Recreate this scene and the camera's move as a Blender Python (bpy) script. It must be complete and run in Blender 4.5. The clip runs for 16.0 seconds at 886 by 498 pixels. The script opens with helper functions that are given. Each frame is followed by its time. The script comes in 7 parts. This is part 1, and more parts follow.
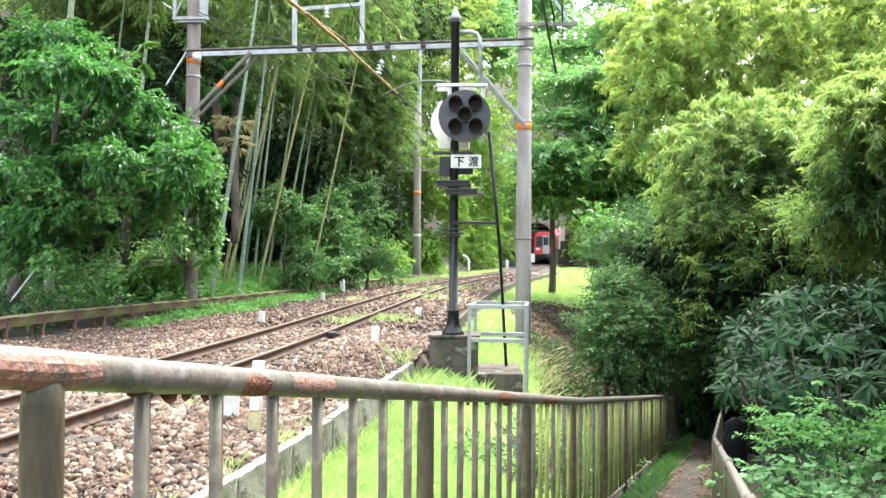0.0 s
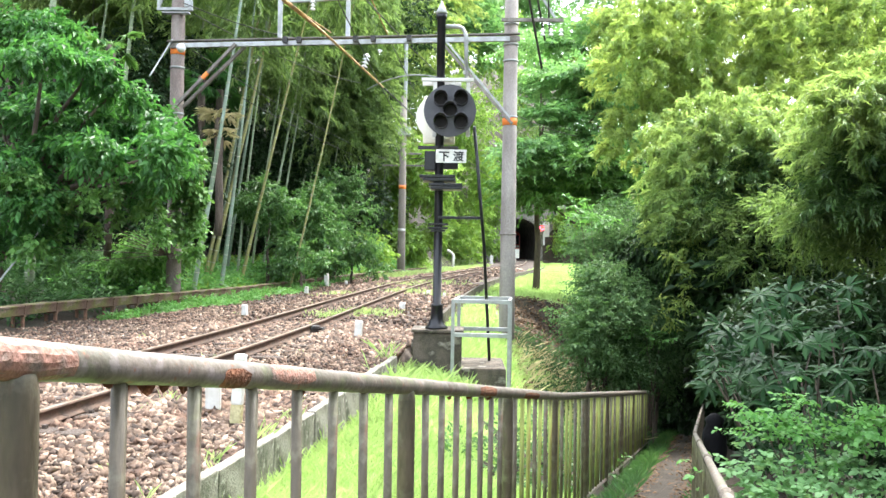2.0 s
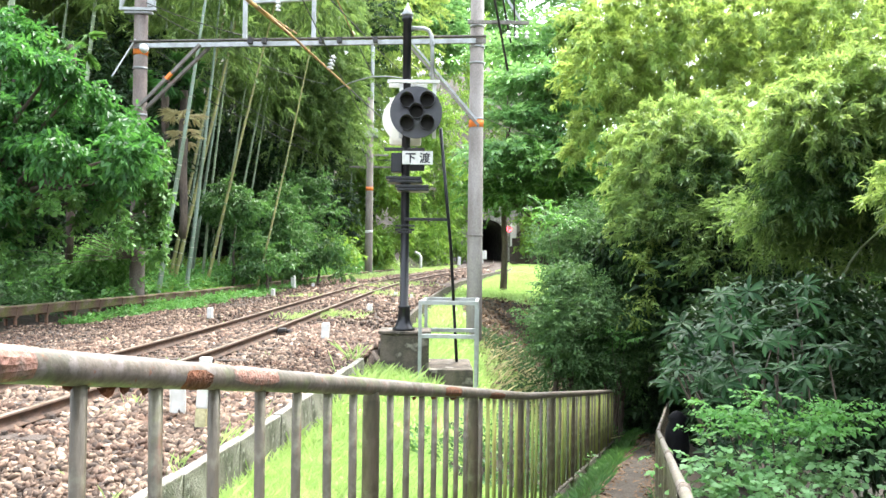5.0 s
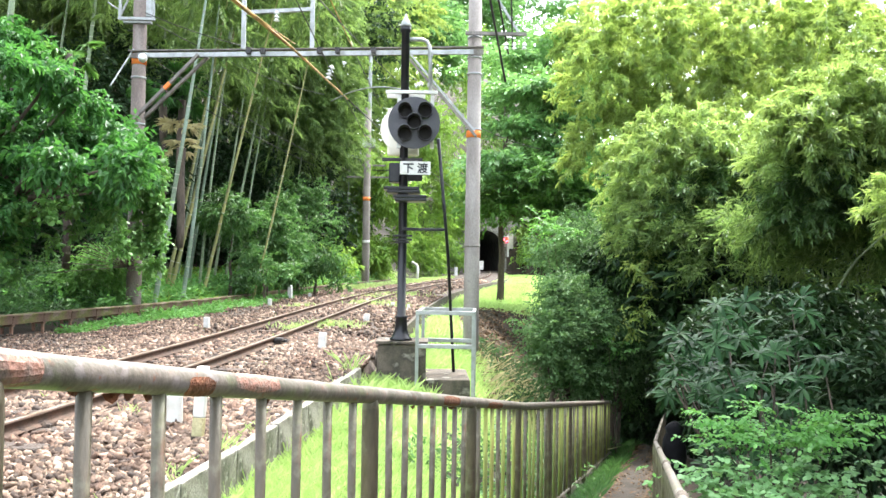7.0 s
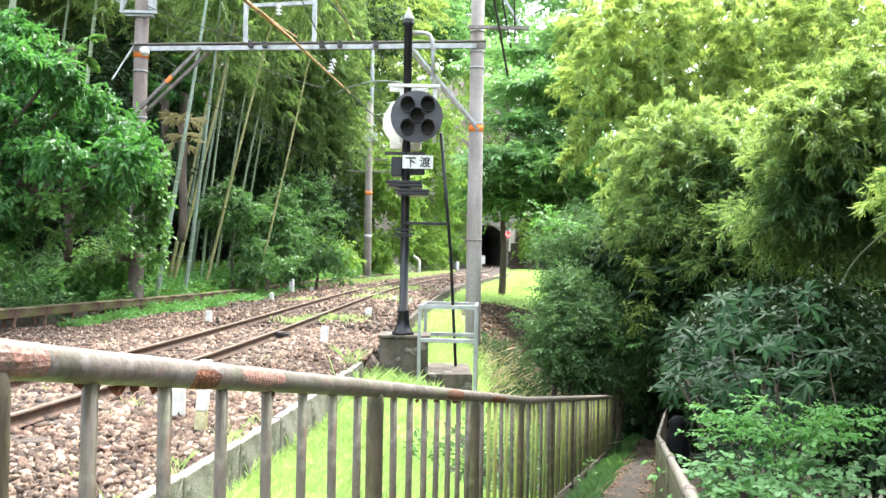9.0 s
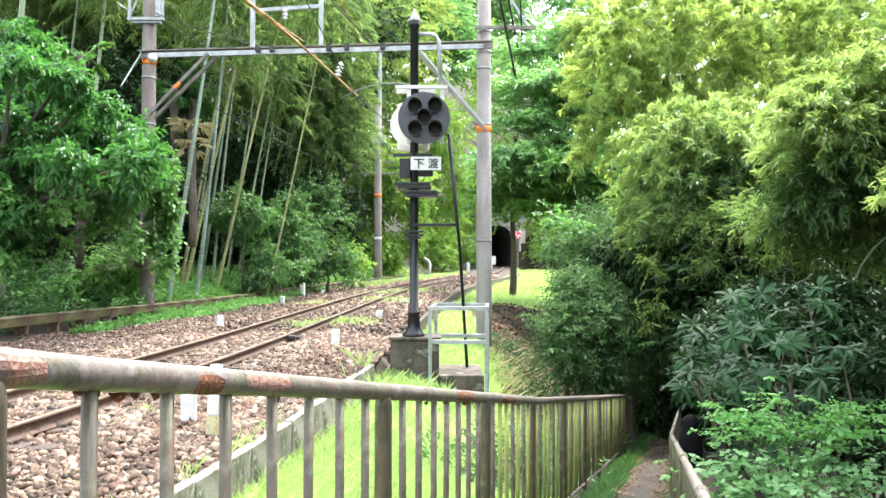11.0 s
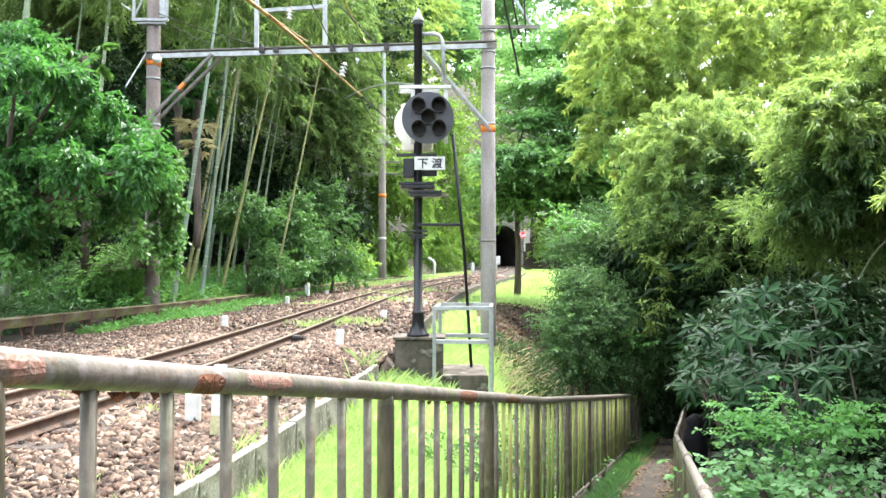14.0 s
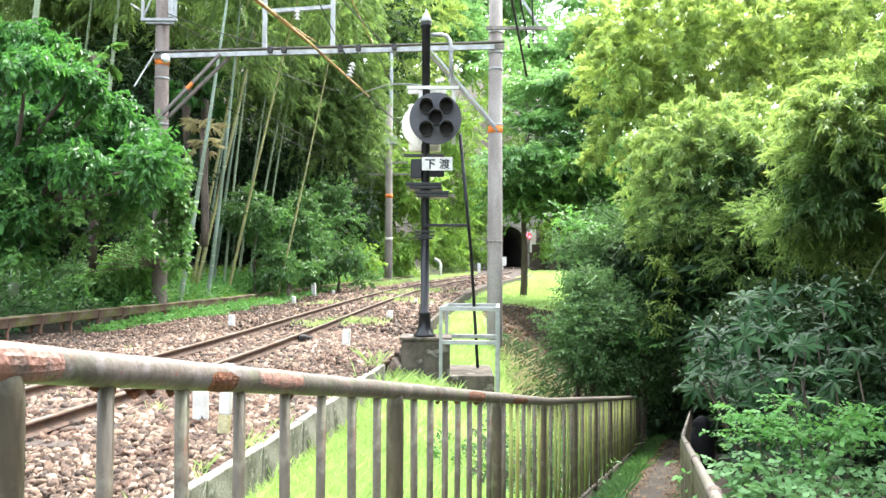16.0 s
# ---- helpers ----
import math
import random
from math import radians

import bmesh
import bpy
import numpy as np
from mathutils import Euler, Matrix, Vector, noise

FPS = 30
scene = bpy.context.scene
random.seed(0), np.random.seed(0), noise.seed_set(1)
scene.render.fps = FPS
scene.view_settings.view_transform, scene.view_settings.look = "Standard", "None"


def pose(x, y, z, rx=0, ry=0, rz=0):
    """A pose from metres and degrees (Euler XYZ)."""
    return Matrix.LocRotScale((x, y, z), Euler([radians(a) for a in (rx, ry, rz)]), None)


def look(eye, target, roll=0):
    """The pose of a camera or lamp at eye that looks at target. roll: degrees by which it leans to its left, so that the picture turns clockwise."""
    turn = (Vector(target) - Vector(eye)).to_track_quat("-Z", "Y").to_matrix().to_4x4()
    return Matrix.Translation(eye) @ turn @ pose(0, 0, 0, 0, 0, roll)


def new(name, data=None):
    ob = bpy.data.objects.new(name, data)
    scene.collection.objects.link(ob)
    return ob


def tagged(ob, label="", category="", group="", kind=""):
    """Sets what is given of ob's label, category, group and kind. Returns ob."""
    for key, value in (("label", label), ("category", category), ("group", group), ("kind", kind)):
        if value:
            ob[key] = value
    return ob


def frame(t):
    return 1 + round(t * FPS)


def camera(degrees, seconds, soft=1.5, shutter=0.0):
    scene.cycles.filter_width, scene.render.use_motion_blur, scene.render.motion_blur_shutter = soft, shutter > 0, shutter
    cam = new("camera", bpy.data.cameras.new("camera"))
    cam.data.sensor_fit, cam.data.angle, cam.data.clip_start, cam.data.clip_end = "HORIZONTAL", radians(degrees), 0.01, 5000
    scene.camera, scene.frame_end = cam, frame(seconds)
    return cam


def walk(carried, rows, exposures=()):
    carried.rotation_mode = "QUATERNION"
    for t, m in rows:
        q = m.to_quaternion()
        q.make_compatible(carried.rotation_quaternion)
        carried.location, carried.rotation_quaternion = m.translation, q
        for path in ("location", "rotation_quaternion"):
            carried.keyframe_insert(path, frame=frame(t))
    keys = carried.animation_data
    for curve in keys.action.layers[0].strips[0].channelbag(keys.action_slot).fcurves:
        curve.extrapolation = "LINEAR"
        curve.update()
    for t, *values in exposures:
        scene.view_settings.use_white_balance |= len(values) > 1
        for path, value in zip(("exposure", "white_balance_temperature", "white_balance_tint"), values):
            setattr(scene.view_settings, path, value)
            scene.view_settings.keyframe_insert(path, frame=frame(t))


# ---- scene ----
EYE = 1.25                       # the lens above the near rail's top
cam = camera(56.8, 16.0)

# seconds, the eye's shift in metres, then turn to the left, tilt up and lean in degrees
PATH = [
    (0, -0.0187, -0.0067, 0.0147, 2.320, 0.839, 0.450),
    (0.5, -0.0192, -0.0167, 0.0166, 2.145, 0.892, 0.622),
    (1, -0.0212, -0.0113, 0.0144, 1.908, 0.794, 0.930),
    (1.5, -0.0168, -0.0082, 0.0138, 1.653, 0.628, 0.920),
    (2, -0.0101, -0.0065, 0.0113, 1.253, 0.496, 0.932),
    (2.5, -0.0073, -0.0042, 0.0111, 0.644, 0.333, 0.901),
    (3, -0.0042, -0.0069, 0.0110, 0.004, 0.229, 0.906),
    (3.5, -0.0001, -0.0105, 0.0104, -0.493, 0.208, 0.713),
    (4, 0.0050, -0.0149, 0.0110, -0.862, 0.307, 0.611),
    (6.5, 0.0027, -0.0470, 0.0060, -1.096, 1.181, 0.731),
    (7, -0.0055, -0.0468, 0.0053, -1.217, 1.363, 0.857),
    (7.5, -0.0146, -0.0507, 0.0056, -1.320, 1.475, 1.023),
    (8, -0.0206, -0.0457, 0.0040, -1.351, 1.382, 1.231),
    (8.5, -0.0212, -0.0410, 0.0032, -1.263, 1.165, 1.294),
    (9, -0.0179, -0.0330, 0.0009, -1.115, 0.973, 0.963),
    (11.5, -0.0018, -0.0052, -0.0008, -0.323, 1.071, 0.033),
    (12, -0.0030, -0.0016, -0.0010, -0.213, 0.992, 0.064),
    (12.5, -0.0000, 0.0000, -0.0000, -0.000, 0.988, 0.000),
    (13, 0.0035, 0.0017, -0.0026, 0.161, 1.020, -0.175),
    (13.5, 0.0064, 0.0048, -0.0045, 0.055, 1.064, -0.152),
    (14, 0.0060, -0.0032, -0.0035, -0.059, 1.061, -0.015),
    (14.5, 0.0024, -0.0103, -0.0037, 0.001, 1.067, 0.098),
    (15, -0.0025, -0.0089, -0.0045, 0.170, 1.038, 0.196),
    (15.5, -0.0036, -0.0132, -0.0044, 0.285, 1.041, 0.275),
    (16, -0.0076, -0.0142, -0.0047, 0.366, 1.105, 0.282),
]


def aim(row):
    t, x, y, z, turn, tilt, lean = row
    a, b = radians(turn), radians(tilt)
    eye = Vector((x, y, EYE + z))
    way = Vector((-math.sin(a) * math.cos(b), math.cos(a) * math.cos(b), math.sin(b)))
    return t, look(eye, eye + 10 * way, lean)


walk(cam, [aim(row) for row in PATH], exposures=((0, 1.2, 6170, 9), (4, 1.22, 6170, 9), (9, 1.28, 6170, 9), (16, 1.28, 6170, 9)))

# ---- light: a bright, thinly clouded sky ----
world = bpy.data.worlds.new("sky")
world.use_nodes = True
scene.world = world
wn = world.node_tree.nodes
sky = wn.new("ShaderNodeTexSky")
sky.sky_type, sky.sun_disc = "NISHITA", False
sky.sun_elevation, sky.sun_rotation = radians(62), radians(28)
sky.air_density, sky.dust_density, sky.ozone_density = 1.0, 6.0, 0.3
pale = wn.new("ShaderNodeMix")
pale.data_type = "RGBA"
pale.inputs[0].default_value = 0.55
pale.inputs[7].default_value = (9.0, 9.4, 9.8, 1)
world.node_tree.links.new(sky.outputs[0], pale.inputs[6])
world.node_tree.links.new(pale.outputs[2], wn["Background"].inputs[0])
wn["Background"].inputs[1].default_value = 0.31
sun = new("sun", bpy.data.lights.new("sun", "SUN"))
sun.data.energy, sun.data.angle, sun.data.color = 5.0, radians(20), (1, 0.96, 0.88)
SUN_AT, SUN_UP = radians(28), radians(62)
sun.matrix_world = look((0, 0, 30), Vector((0, 0, 30)) - Vector((math.sin(SUN_AT) * math.cos(SUN_UP), math.cos(SUN_AT) * math.cos(SUN_UP), math.sin(SUN_UP))))


# ---- materials ----
def material(name, colour, rough=0.7, metal=0.0, second=None, scale=6.0, bump=0.3, fine=40.0, third=None, at=(0.4, 0.62), spec=0.4, random_mix=0.0, stretch=(1, 1, 1), speck=1.0):
    """A surface of two or three colours in patches, with fine grain in colour and relief."""
    m = bpy.data.materials.new(name)
    m.use_nodes = True
    n, l = m.node_tree.nodes, m.node_tree.links
    b = n["Principled BSDF"]
    b.inputs["Roughness"].default_value, b.inputs["Metallic"].default_value = rough, metal
    b.inputs["Specular IOR Level"].default_value = spec
    co = n.new("ShaderNodeTexCoord")
    mp = n.new("ShaderNodeMapping")
    mp.inputs["Scale"].default_value = stretch
    l.new(co.outputs["Object"], mp.inputs[0])
    patch = n.new("ShaderNodeTexNoise")
    patch.inputs["Scale"].default_value, patch.inputs["Detail"].default_value = scale, 6
    l.new(mp.outputs[0], patch.inputs["Vector"])
    ramp = n.new("ShaderNodeValToRGB")
    ramp.color_ramp.elements[0].position, ramp.color_ramp.elements[1].position = at
    second = second or tuple(c * 0.65 for c in colour)
    ramp.color_ramp.elements[0].color, ramp.color_ramp.elements[1].color = (*colour, 1), (*second, 1)
    if third:
        e = ramp.color_ramp.elements.new(min(at[1] + 0.08, 0.98))
        e.color = (*third, 1)
    l.new(patch.outputs[0], ramp.inputs[0])
    grain = n.new("ShaderNodeTexNoise")
    grain.inputs["Scale"].default_value, grain.inputs["Detail"].default_value = fine, 5
    l.new(mp.outputs[0], grain.inputs["Vector"])
    shade = n.new("ShaderNodeMapRange")
    shade.inputs[1].default_value, shade.inputs[2].default_value, shade.inputs[3].default_value, shade.inputs[4].default_value = 0.3, 0.7, 1 - 0.28 * speck, 1 + 0.22 * speck
    l.new(grain.outputs[0], shade.inputs[0])
    mul = n.new("ShaderNodeMix")
    mul.data_type, mul.blend_type = "RGBA", "MULTIPLY"
    mul.inputs[0].default_value = 1
    l.new(ramp.outputs[0], mul.inputs[6])
    l.new(shade.outputs[0], mul.inputs[7])
    out = mul.outputs[2]
    if random_mix:
        info = n.new("ShaderNodeNewGeometry")
        var = n.new("ShaderNodeMapRange")
        var.inputs[3].default_value, var.inputs[4].default_value = 1 - random_mix, 1 + random_mix
        l.new(info.outputs["Random Per Island"], var.inputs[0])
        m2 = n.new("ShaderNodeMix")
        m2.data_type, m2.blend_type = "RGBA", "MULTIPLY"
        m2.inputs[0].default_value = 1
        l.new(out, m2.inputs[6])
        l.new(var.outputs[0], m2.inputs[7])
        out = m2.outputs[2]
    l.new(out, b.inputs["Base Color"])
    if bump:
        bm_ = n.new("ShaderNodeBump")
        bm_.inputs["Strength"].default_value, bm_.inputs["Distance"].default_value = bump, 0.02
        l.new(grain.outputs[0], bm_.inputs["Height"])
        l.new(bm_.outputs[0], b.inputs["Normal"])
    return m


def tones(m, stops):
    """Each loose piece of a mesh takes its own tone from the stops."""
    n, l = m.node_tree.nodes, m.node_tree.links
    b = n["Principled BSDF"]
    was = b.inputs["Base Color"].links[0].from_socket
    geo, ramp, mul = n.new("ShaderNodeNewGeometry"), n.new("ShaderNodeValToRGB"), n.new("ShaderNodeMix")
    ramp.color_ramp.elements[0].position, ramp.color_ramp.elements[0].color = stops[0][0], (*stops[0][1], 1)
    ramp.color_ramp.elements[1].position, ramp.color_ramp.elements[1].color = stops[-1][0], (*stops[-1][1], 1)
    for at, c in stops[1:-1]:
        ramp.color_ramp.elements.new(at).color = (*c, 1)
    mul.data_type, mul.blend_type = "RGBA", "MULTIPLY"
    mul.inputs[0].default_value = 1
    l.new(geo.outputs["Random Per Island"], ramp.inputs[0])
    l.new(was, mul.inputs[6])
    l.new(ramp.outputs[0], mul.inputs[7])
    l.new(mul.outputs[2], b.inputs["Base Color"])


def blotches(m, colour, scale, at, strength):
    """Lays ragged spots of another colour over a surface."""
    n, l = m.node_tree.nodes, m.node_tree.links
    b = n["Principled BSDF"]
    was = b.inputs["Base Color"].links[0].from_socket
    co, noise, ramp, mix = n.new("ShaderNodeTexCoord"), n.new("ShaderNodeTexNoise"), n.new("ShaderNodeMapRange"), n.new("ShaderNodeMix")
    noise.inputs["Scale"].default_value, noise.inputs["Detail"].default_value, noise.inputs["Roughness"].default_value = scale, 5, 0.62
    ramp.inputs[1].default_value, ramp.inputs[2].default_value, ramp.inputs[4].default_value = at[0], at[1], strength
    mix.data_type = "RGBA"
    mix.inputs[7].default_value = (*colour, 1)
    l.new(co.outputs["Object"], noise.inputs["Vector"])
    l.new(noise.outputs[0], ramp.inputs[0])
    l.new(ramp.outputs[0], mix.inputs[0])
    l.new(was, mix.inputs[6])
    l.new(mix.outputs[2], b.inputs["Base Color"])


def leafy(name, dark, light, through_colour, translucent=0.4, rough=0.45, gloss=0.35):
    """Leaves: each takes its own tone, lets light through and shines a little."""
    m = bpy.data.materials.new(name)
    m.use_nodes = True
    n, l = m.node_tree.nodes, m.node_tree.links
    b = n["Principled BSDF"]
    b.inputs["Roughness"].default_value, b.inputs["Specular IOR Level"].default_value = rough, gloss
    geo = n.new("ShaderNodeNewGeometry")
    ramp = n.new("ShaderNodeValToRGB")
    ramp.color_ramp.elements[0].color, ramp.color_ramp.elements[1].color = (*dark, 1), (*light, 1)
    l.new(geo.outputs["Random Per Island"], ramp.inputs[0])
    co = n.new("ShaderNodeTexCoord")
    noise_ = n.new("ShaderNodeTexNoise")
    noise_.inputs["Scale"].default_value, noise_.inputs["Detail"].default_value = 0.9, 3
    l.new(co.outputs["Object"], noise_.inputs["Vector"])
    var = n.new("ShaderNodeMapRange")
    var.inputs[1].default_value, var.inputs[2].default_value, var.inputs[3].default_value, var.inputs[4].default_value = 0.3, 0.7, 0.7, 1.3
    l.new(noise_.outputs[0], var.inputs[0])
    mul = n.new("ShaderNodeMix")
    mul.data_type, mul.blend_type = "RGBA", "MULTIPLY"
    mul.inputs[0].default_value = 1
    l.new(ramp.outputs[0], mul.inputs[6])
    l.new(var.outputs[0], mul.inputs[7])
    l.new(mul.outputs[2], b.inputs["Base Color"])
    tr = n.new("ShaderNodeBsdfTranslucent")
    tint = n.new("ShaderNodeMix")
    tint.data_type, tint.blend_type = "RGBA", "MIX"
    tint.inputs[0].default_value = 0.6
    tint.inputs[7].default_value = (*through_colour, 1)
    l.new(mul.outputs[2], tint.inputs[6])
    l.new(tint.outputs[2], tr.inputs[0])
    mix = n.new("ShaderNodeMixShader")
    mix.inputs[0].default_value = translucent
    l.new(b.outputs[0], mix.inputs[1])
    l.new(tr.outputs[0], mix.inputs[2])
    l.new(mix.outputs[0], n["Material Output"].inputs[0])
    return m


SOIL = material("soil", (0.042, 0.029, 0.019), 0.95, second=(0.02, 0.022, 0.01), scale=1.6, third=(0.065, 0.048, 0.032), bump=0.6, fine=30)
LAWN = material("lawn", (0.27, 0.39, 0.12), 0.9, second=(0.34, 0.46, 0.16), scale=2.0, bump=0.6, fine=60)
GRAVEL = material("gravel_bed", (0.042, 0.03, 0.024), 0.95, second=(0.09, 0.07, 0.055), scale=3, bump=0.9, fine=45)
STONE = material("ballast_stone", (0.10, 0.065, 0.048), 0.85, second=(0.15, 0.115, 0.09), scale=2, bump=0.3, fine=50, random_mix=0.35)
tones(STONE, ((0.0, (0.36, 0.33, 0.31)), (0.35, (0.72, 0.63, 0.56)), (0.7, (1.08, 0.97, 0.87)), (0.9, (1.35, 1.3, 1.2)), (0.985, (2.1, 2.1, 2.05))))
RAIL = material("rail_rust", (0.115, 0.068, 0.046), 0.75, second=(0.065, 0.042, 0.03), scale=9, bump=0.2, fine=80)
RAILTOP = material("rail_running_band", (0.33, 0.28, 0.24), 0.38, 0.85, second=(0.24, 0.17, 0.12), scale=5, bump=0.05, fine=90)
SLEEPER = material("sleeper_timber", (0.055, 0.042, 0.035), 0.9, second=(0.10, 0.078, 0.062), scale=4, bump=0.8, fine=25, stretch=(1, 8, 8))
CONCRETE = material("old_concrete", (0.29, 0.27, 0.235), 0.9, second=(0.15, 0.14, 0.115), scale=5, third=(0.06, 0.062, 0.045), at=(0.36, 0.6), bump=0.6, fine=60)
POLE = material("pole_concrete", (0.235, 0.215, 0.195), 0.85, second=(0.165, 0.145, 0.13), scale=2.5, bump=0.3, fine=70, stretch=(1, 1, 0.3))
POLEDARK = material("pole_concrete_brown", (0.125, 0.095, 0.083), 0.9, second=(0.17, 0.145, 0.13), scale=2.5, bump=0.3, fine=60, stretch=(1, 1, 0.3))
POLEMID = material("pole_concrete_grey_brown", (0.18, 0.16, 0.135), 0.85, second=(0.125, 0.11, 0.09), scale=2.5, bump=0.3, fine=60, stretch=(1, 1, 0.3))
ORANGE = material("orange_band", (0.80, 0.22, 0.03), 0.6, second=(0.7, 0.2, 0.05), scale=8, bump=0.1, speck=0.25)
STEEL = material("galvanised", (0.34, 0.35, 0.35), 0.5, 0.4, second=(0.25, 0.26, 0.25), scale=6, bump=0.1, fine=60, speck=0.25)
STEELDARK = material("weathered_steel", (0.15, 0.135, 0.12), 0.7, 0.3, second=(0.22, 0.20, 0.18), scale=5, bump=0.2)
BLACK = material("black_paint", (0.009, 0.009, 0.011), 0.28, second=(0.014, 0.014, 0.016), scale=8, bump=0.02, spec=0.3, speck=0.25)
DISC = material("grey_black_disc", (0.045, 0.045, 0.052), 0.5, second=(0.06, 0.06, 0.066), scale=5, bump=0.06, speck=0.25)
LENS = material("dark_lens", (0.010, 0.008, 0.007), 0.5, second=(0.02, 0.017, 0.014), scale=8, bump=0.0, spec=0.15)
WHITE = material("white_paint", (0.62, 0.62, 0.59), 0.55, second=(0.52, 0.51, 0.46), scale=10, bump=0.05, speck=0.25)
CREAM = material("cream_paint", (0.80, 0.77, 0.66), 0.5, second=(0.74, 0.70, 0.58), scale=4, bump=0, speck=0.25)
INK = material("sign_ink", (0.02, 0.022, 0.03), 0.6, bump=0)
YELLOWED = material("stained_stake", (0.46, 0.42, 0.24), 0.8, second=(0.3, 0.27, 0.12), scale=9)
PORCELAIN = material("porcelain", (0.82, 0.82, 0.82), 0.2, second=(0.7, 0.7, 0.7), bump=0, spec=0.6, speck=0.25)
WIRE = material("wire", (0.05, 0.045, 0.04), 0.6, 0.3, bump=0)
CABLE = material("orange_sleeve", (0.50, 0.30, 0.09), 0.6, second=(0.24, 0.14, 0.06), scale=5, bump=0.05)
RED = material("train_red", (0.46, 0.022, 0.028), 0.3, second=(0.40, 0.02, 0.024), scale=2, bump=0.0, spec=0.6, speck=0.25)
GLASS = material("dark_glass", (0.02, 0.025, 0.03), 0.08, bump=0, spec=0.8)
TRAINGREY = material("train_grey", (0.30, 0.30, 0.31), 0.5, second=(0.22, 0.22, 0.23), bump=0, speck=0.25)
UNDER = material("underframe", (0.03, 0.03, 0.032), 0.7, second=(0.05, 0.045, 0.04), bump=0)
BARK = material("bark", (0.11, 0.085, 0.065), 0.9, second=(0.065, 0.05, 0.04), scale=5, bump=0.9, fine=30, stretch=(1, 1, 0.25))
ASPHALT = material("path_asphalt", (0.050, 0.039, 0.029), 0.95, second=(0.028, 0.021, 0.014), scale=2, bump=0.5, fine=90)
TUNNEL = material("tunnel_lining", (0.16, 0.15, 0.14), 0.9, second=(0.08, 0.08, 0.075), scale=1.5, bump=0.5, fine=20)
# the fence: green-grey paint, blotched with rust, algae and pale bloom
FENCE = material("fence_paint", (0.15, 0.125, 0.105), 0.5, second=(0.085, 0.078, 0.058), scale=11, third=(0.14, 0.07, 0.05), at=(0.42, 0.66), bump=0.12, fine=70, spec=0.4)
blotches(FENCE, (0.27, 0.235, 0.24), 23.0, (0.54, 0.64), 0.5)
blotches(FENCE, (0.13, 0.15, 0.07), 7.0, (0.56, 0.66), 0.7)
blotches(FENCE, (0.19, 0.075, 0.04), 34.0, (0.62, 0.66), 0.85)
FENCEBAR = material("fence_bar_paint", (0.10, 0.078, 0.055), 0.5, second=(0.062, 0.052, 0.033), scale=12, third=(0.12, 0.05, 0.03), at=(0.4, 0.64), bump=0.3, fine=60, stretch=(1, 1, 0.25))
FENCEALGAE = material("fence_bar_algae", (0.09, 0.068, 0.048), 0.75, second=(0.23, 0.26, 0.06), scale=6, third=(0.15, 0.06, 0.035), at=(0.42, 0.60), bump=0.3, fine=50, stretch=(1, 1, 0.15))
RUSTPATCH = material("flaked_rust", (0.20, 0.075, 0.035), 0.85, second=(0.11, 0.05, 0.03), scale=30, third=(0.26, 0.14, 0.07), bump=0.7, fine=90)
PINKPATCH = material("red_lead_primer", (0.27, 0.14, 0.105), 0.6, second=(0.15, 0.11, 0.09), scale=30, third=(0.09, 0.07, 0.058), at=(0.46, 0.66), bump=0.4, fine=90)
BAMBOO_GREEN = material("bamboo_culm", (0.16, 0.21, 0.115), 0.45, second=(0.25, 0.30, 0.20), scale=1.2, bump=0.05, stretch=(1, 1, 0.5))
BAMBOO_PALE = material("bamboo_culm_pale", (0.24, 0.31, 0.25), 0.5, second=(0.15, 0.2, 0.13), scale=1.2, bump=0.05, stretch=(1, 1, 0.5))
BAMBOO_OLD = material("bamboo_culm_yellowed", (0.30, 0.29, 0.11), 0.5, second=(0.22, 0.22, 0.09), scale=1.2, bump=0.05, stretch=(1, 1, 0.5))
BAMBOO_NODE = material("bamboo_node", (0.42, 0.42, 0.34), 0.6, second=(0.2, 0.2, 0.15), scale=6, bump=0)

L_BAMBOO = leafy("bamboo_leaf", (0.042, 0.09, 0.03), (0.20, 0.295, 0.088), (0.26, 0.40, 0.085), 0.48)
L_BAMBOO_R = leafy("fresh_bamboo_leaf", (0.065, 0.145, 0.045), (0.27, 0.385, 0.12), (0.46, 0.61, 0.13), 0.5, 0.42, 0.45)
# Yellower, brighter and more translucent, so the far bamboo looks sunlit
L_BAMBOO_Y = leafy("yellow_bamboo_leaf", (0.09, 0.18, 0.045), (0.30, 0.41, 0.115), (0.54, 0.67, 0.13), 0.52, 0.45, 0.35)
# Darker copy of the bamboo leaf, painting the shade low on the clumps
L_SKIRT = leafy("shade_dimmed_bamboo_leaf", (0.02, 0.055, 0.018), (0.09, 0.165, 0.045), (0.13, 0.24, 0.045), 0.36, 0.45, 0.25)
L_BROAD = leafy("broad_leaf", (0.012, 0.05, 0.014), (0.08, 0.21, 0.055), (0.13, 0.37, 0.05), 0.38, 0.45, 0.28)
L_VINE = leafy("vine_leaf", (0.05, 0.13, 0.03), (0.16, 0.32, 0.08), (0.22, 0.44, 0.07), 0.4, 0.4, 0.35)
L_PALE = leafy("pale_shrub_leaf", (0.10, 0.21, 0.08), (0.21, 0.37, 0.16), (0.28, 0.50, 0.14), 0.42, 0.45, 0.3)
L_LITTER = leafy("fallen_leaf", (0.045, 0.028, 0.017), (0.17, 0.11, 0.06), (0.14, 0.09, 0.04), 0.12, 0.7, 0.2)
L_DARK = leafy("evergreen_leaf", (0.024, 0.068, 0.024), (0.078, 0.16, 0.052), (0.08, 0.18, 0.035), 0.28, 0.5, 0.2)
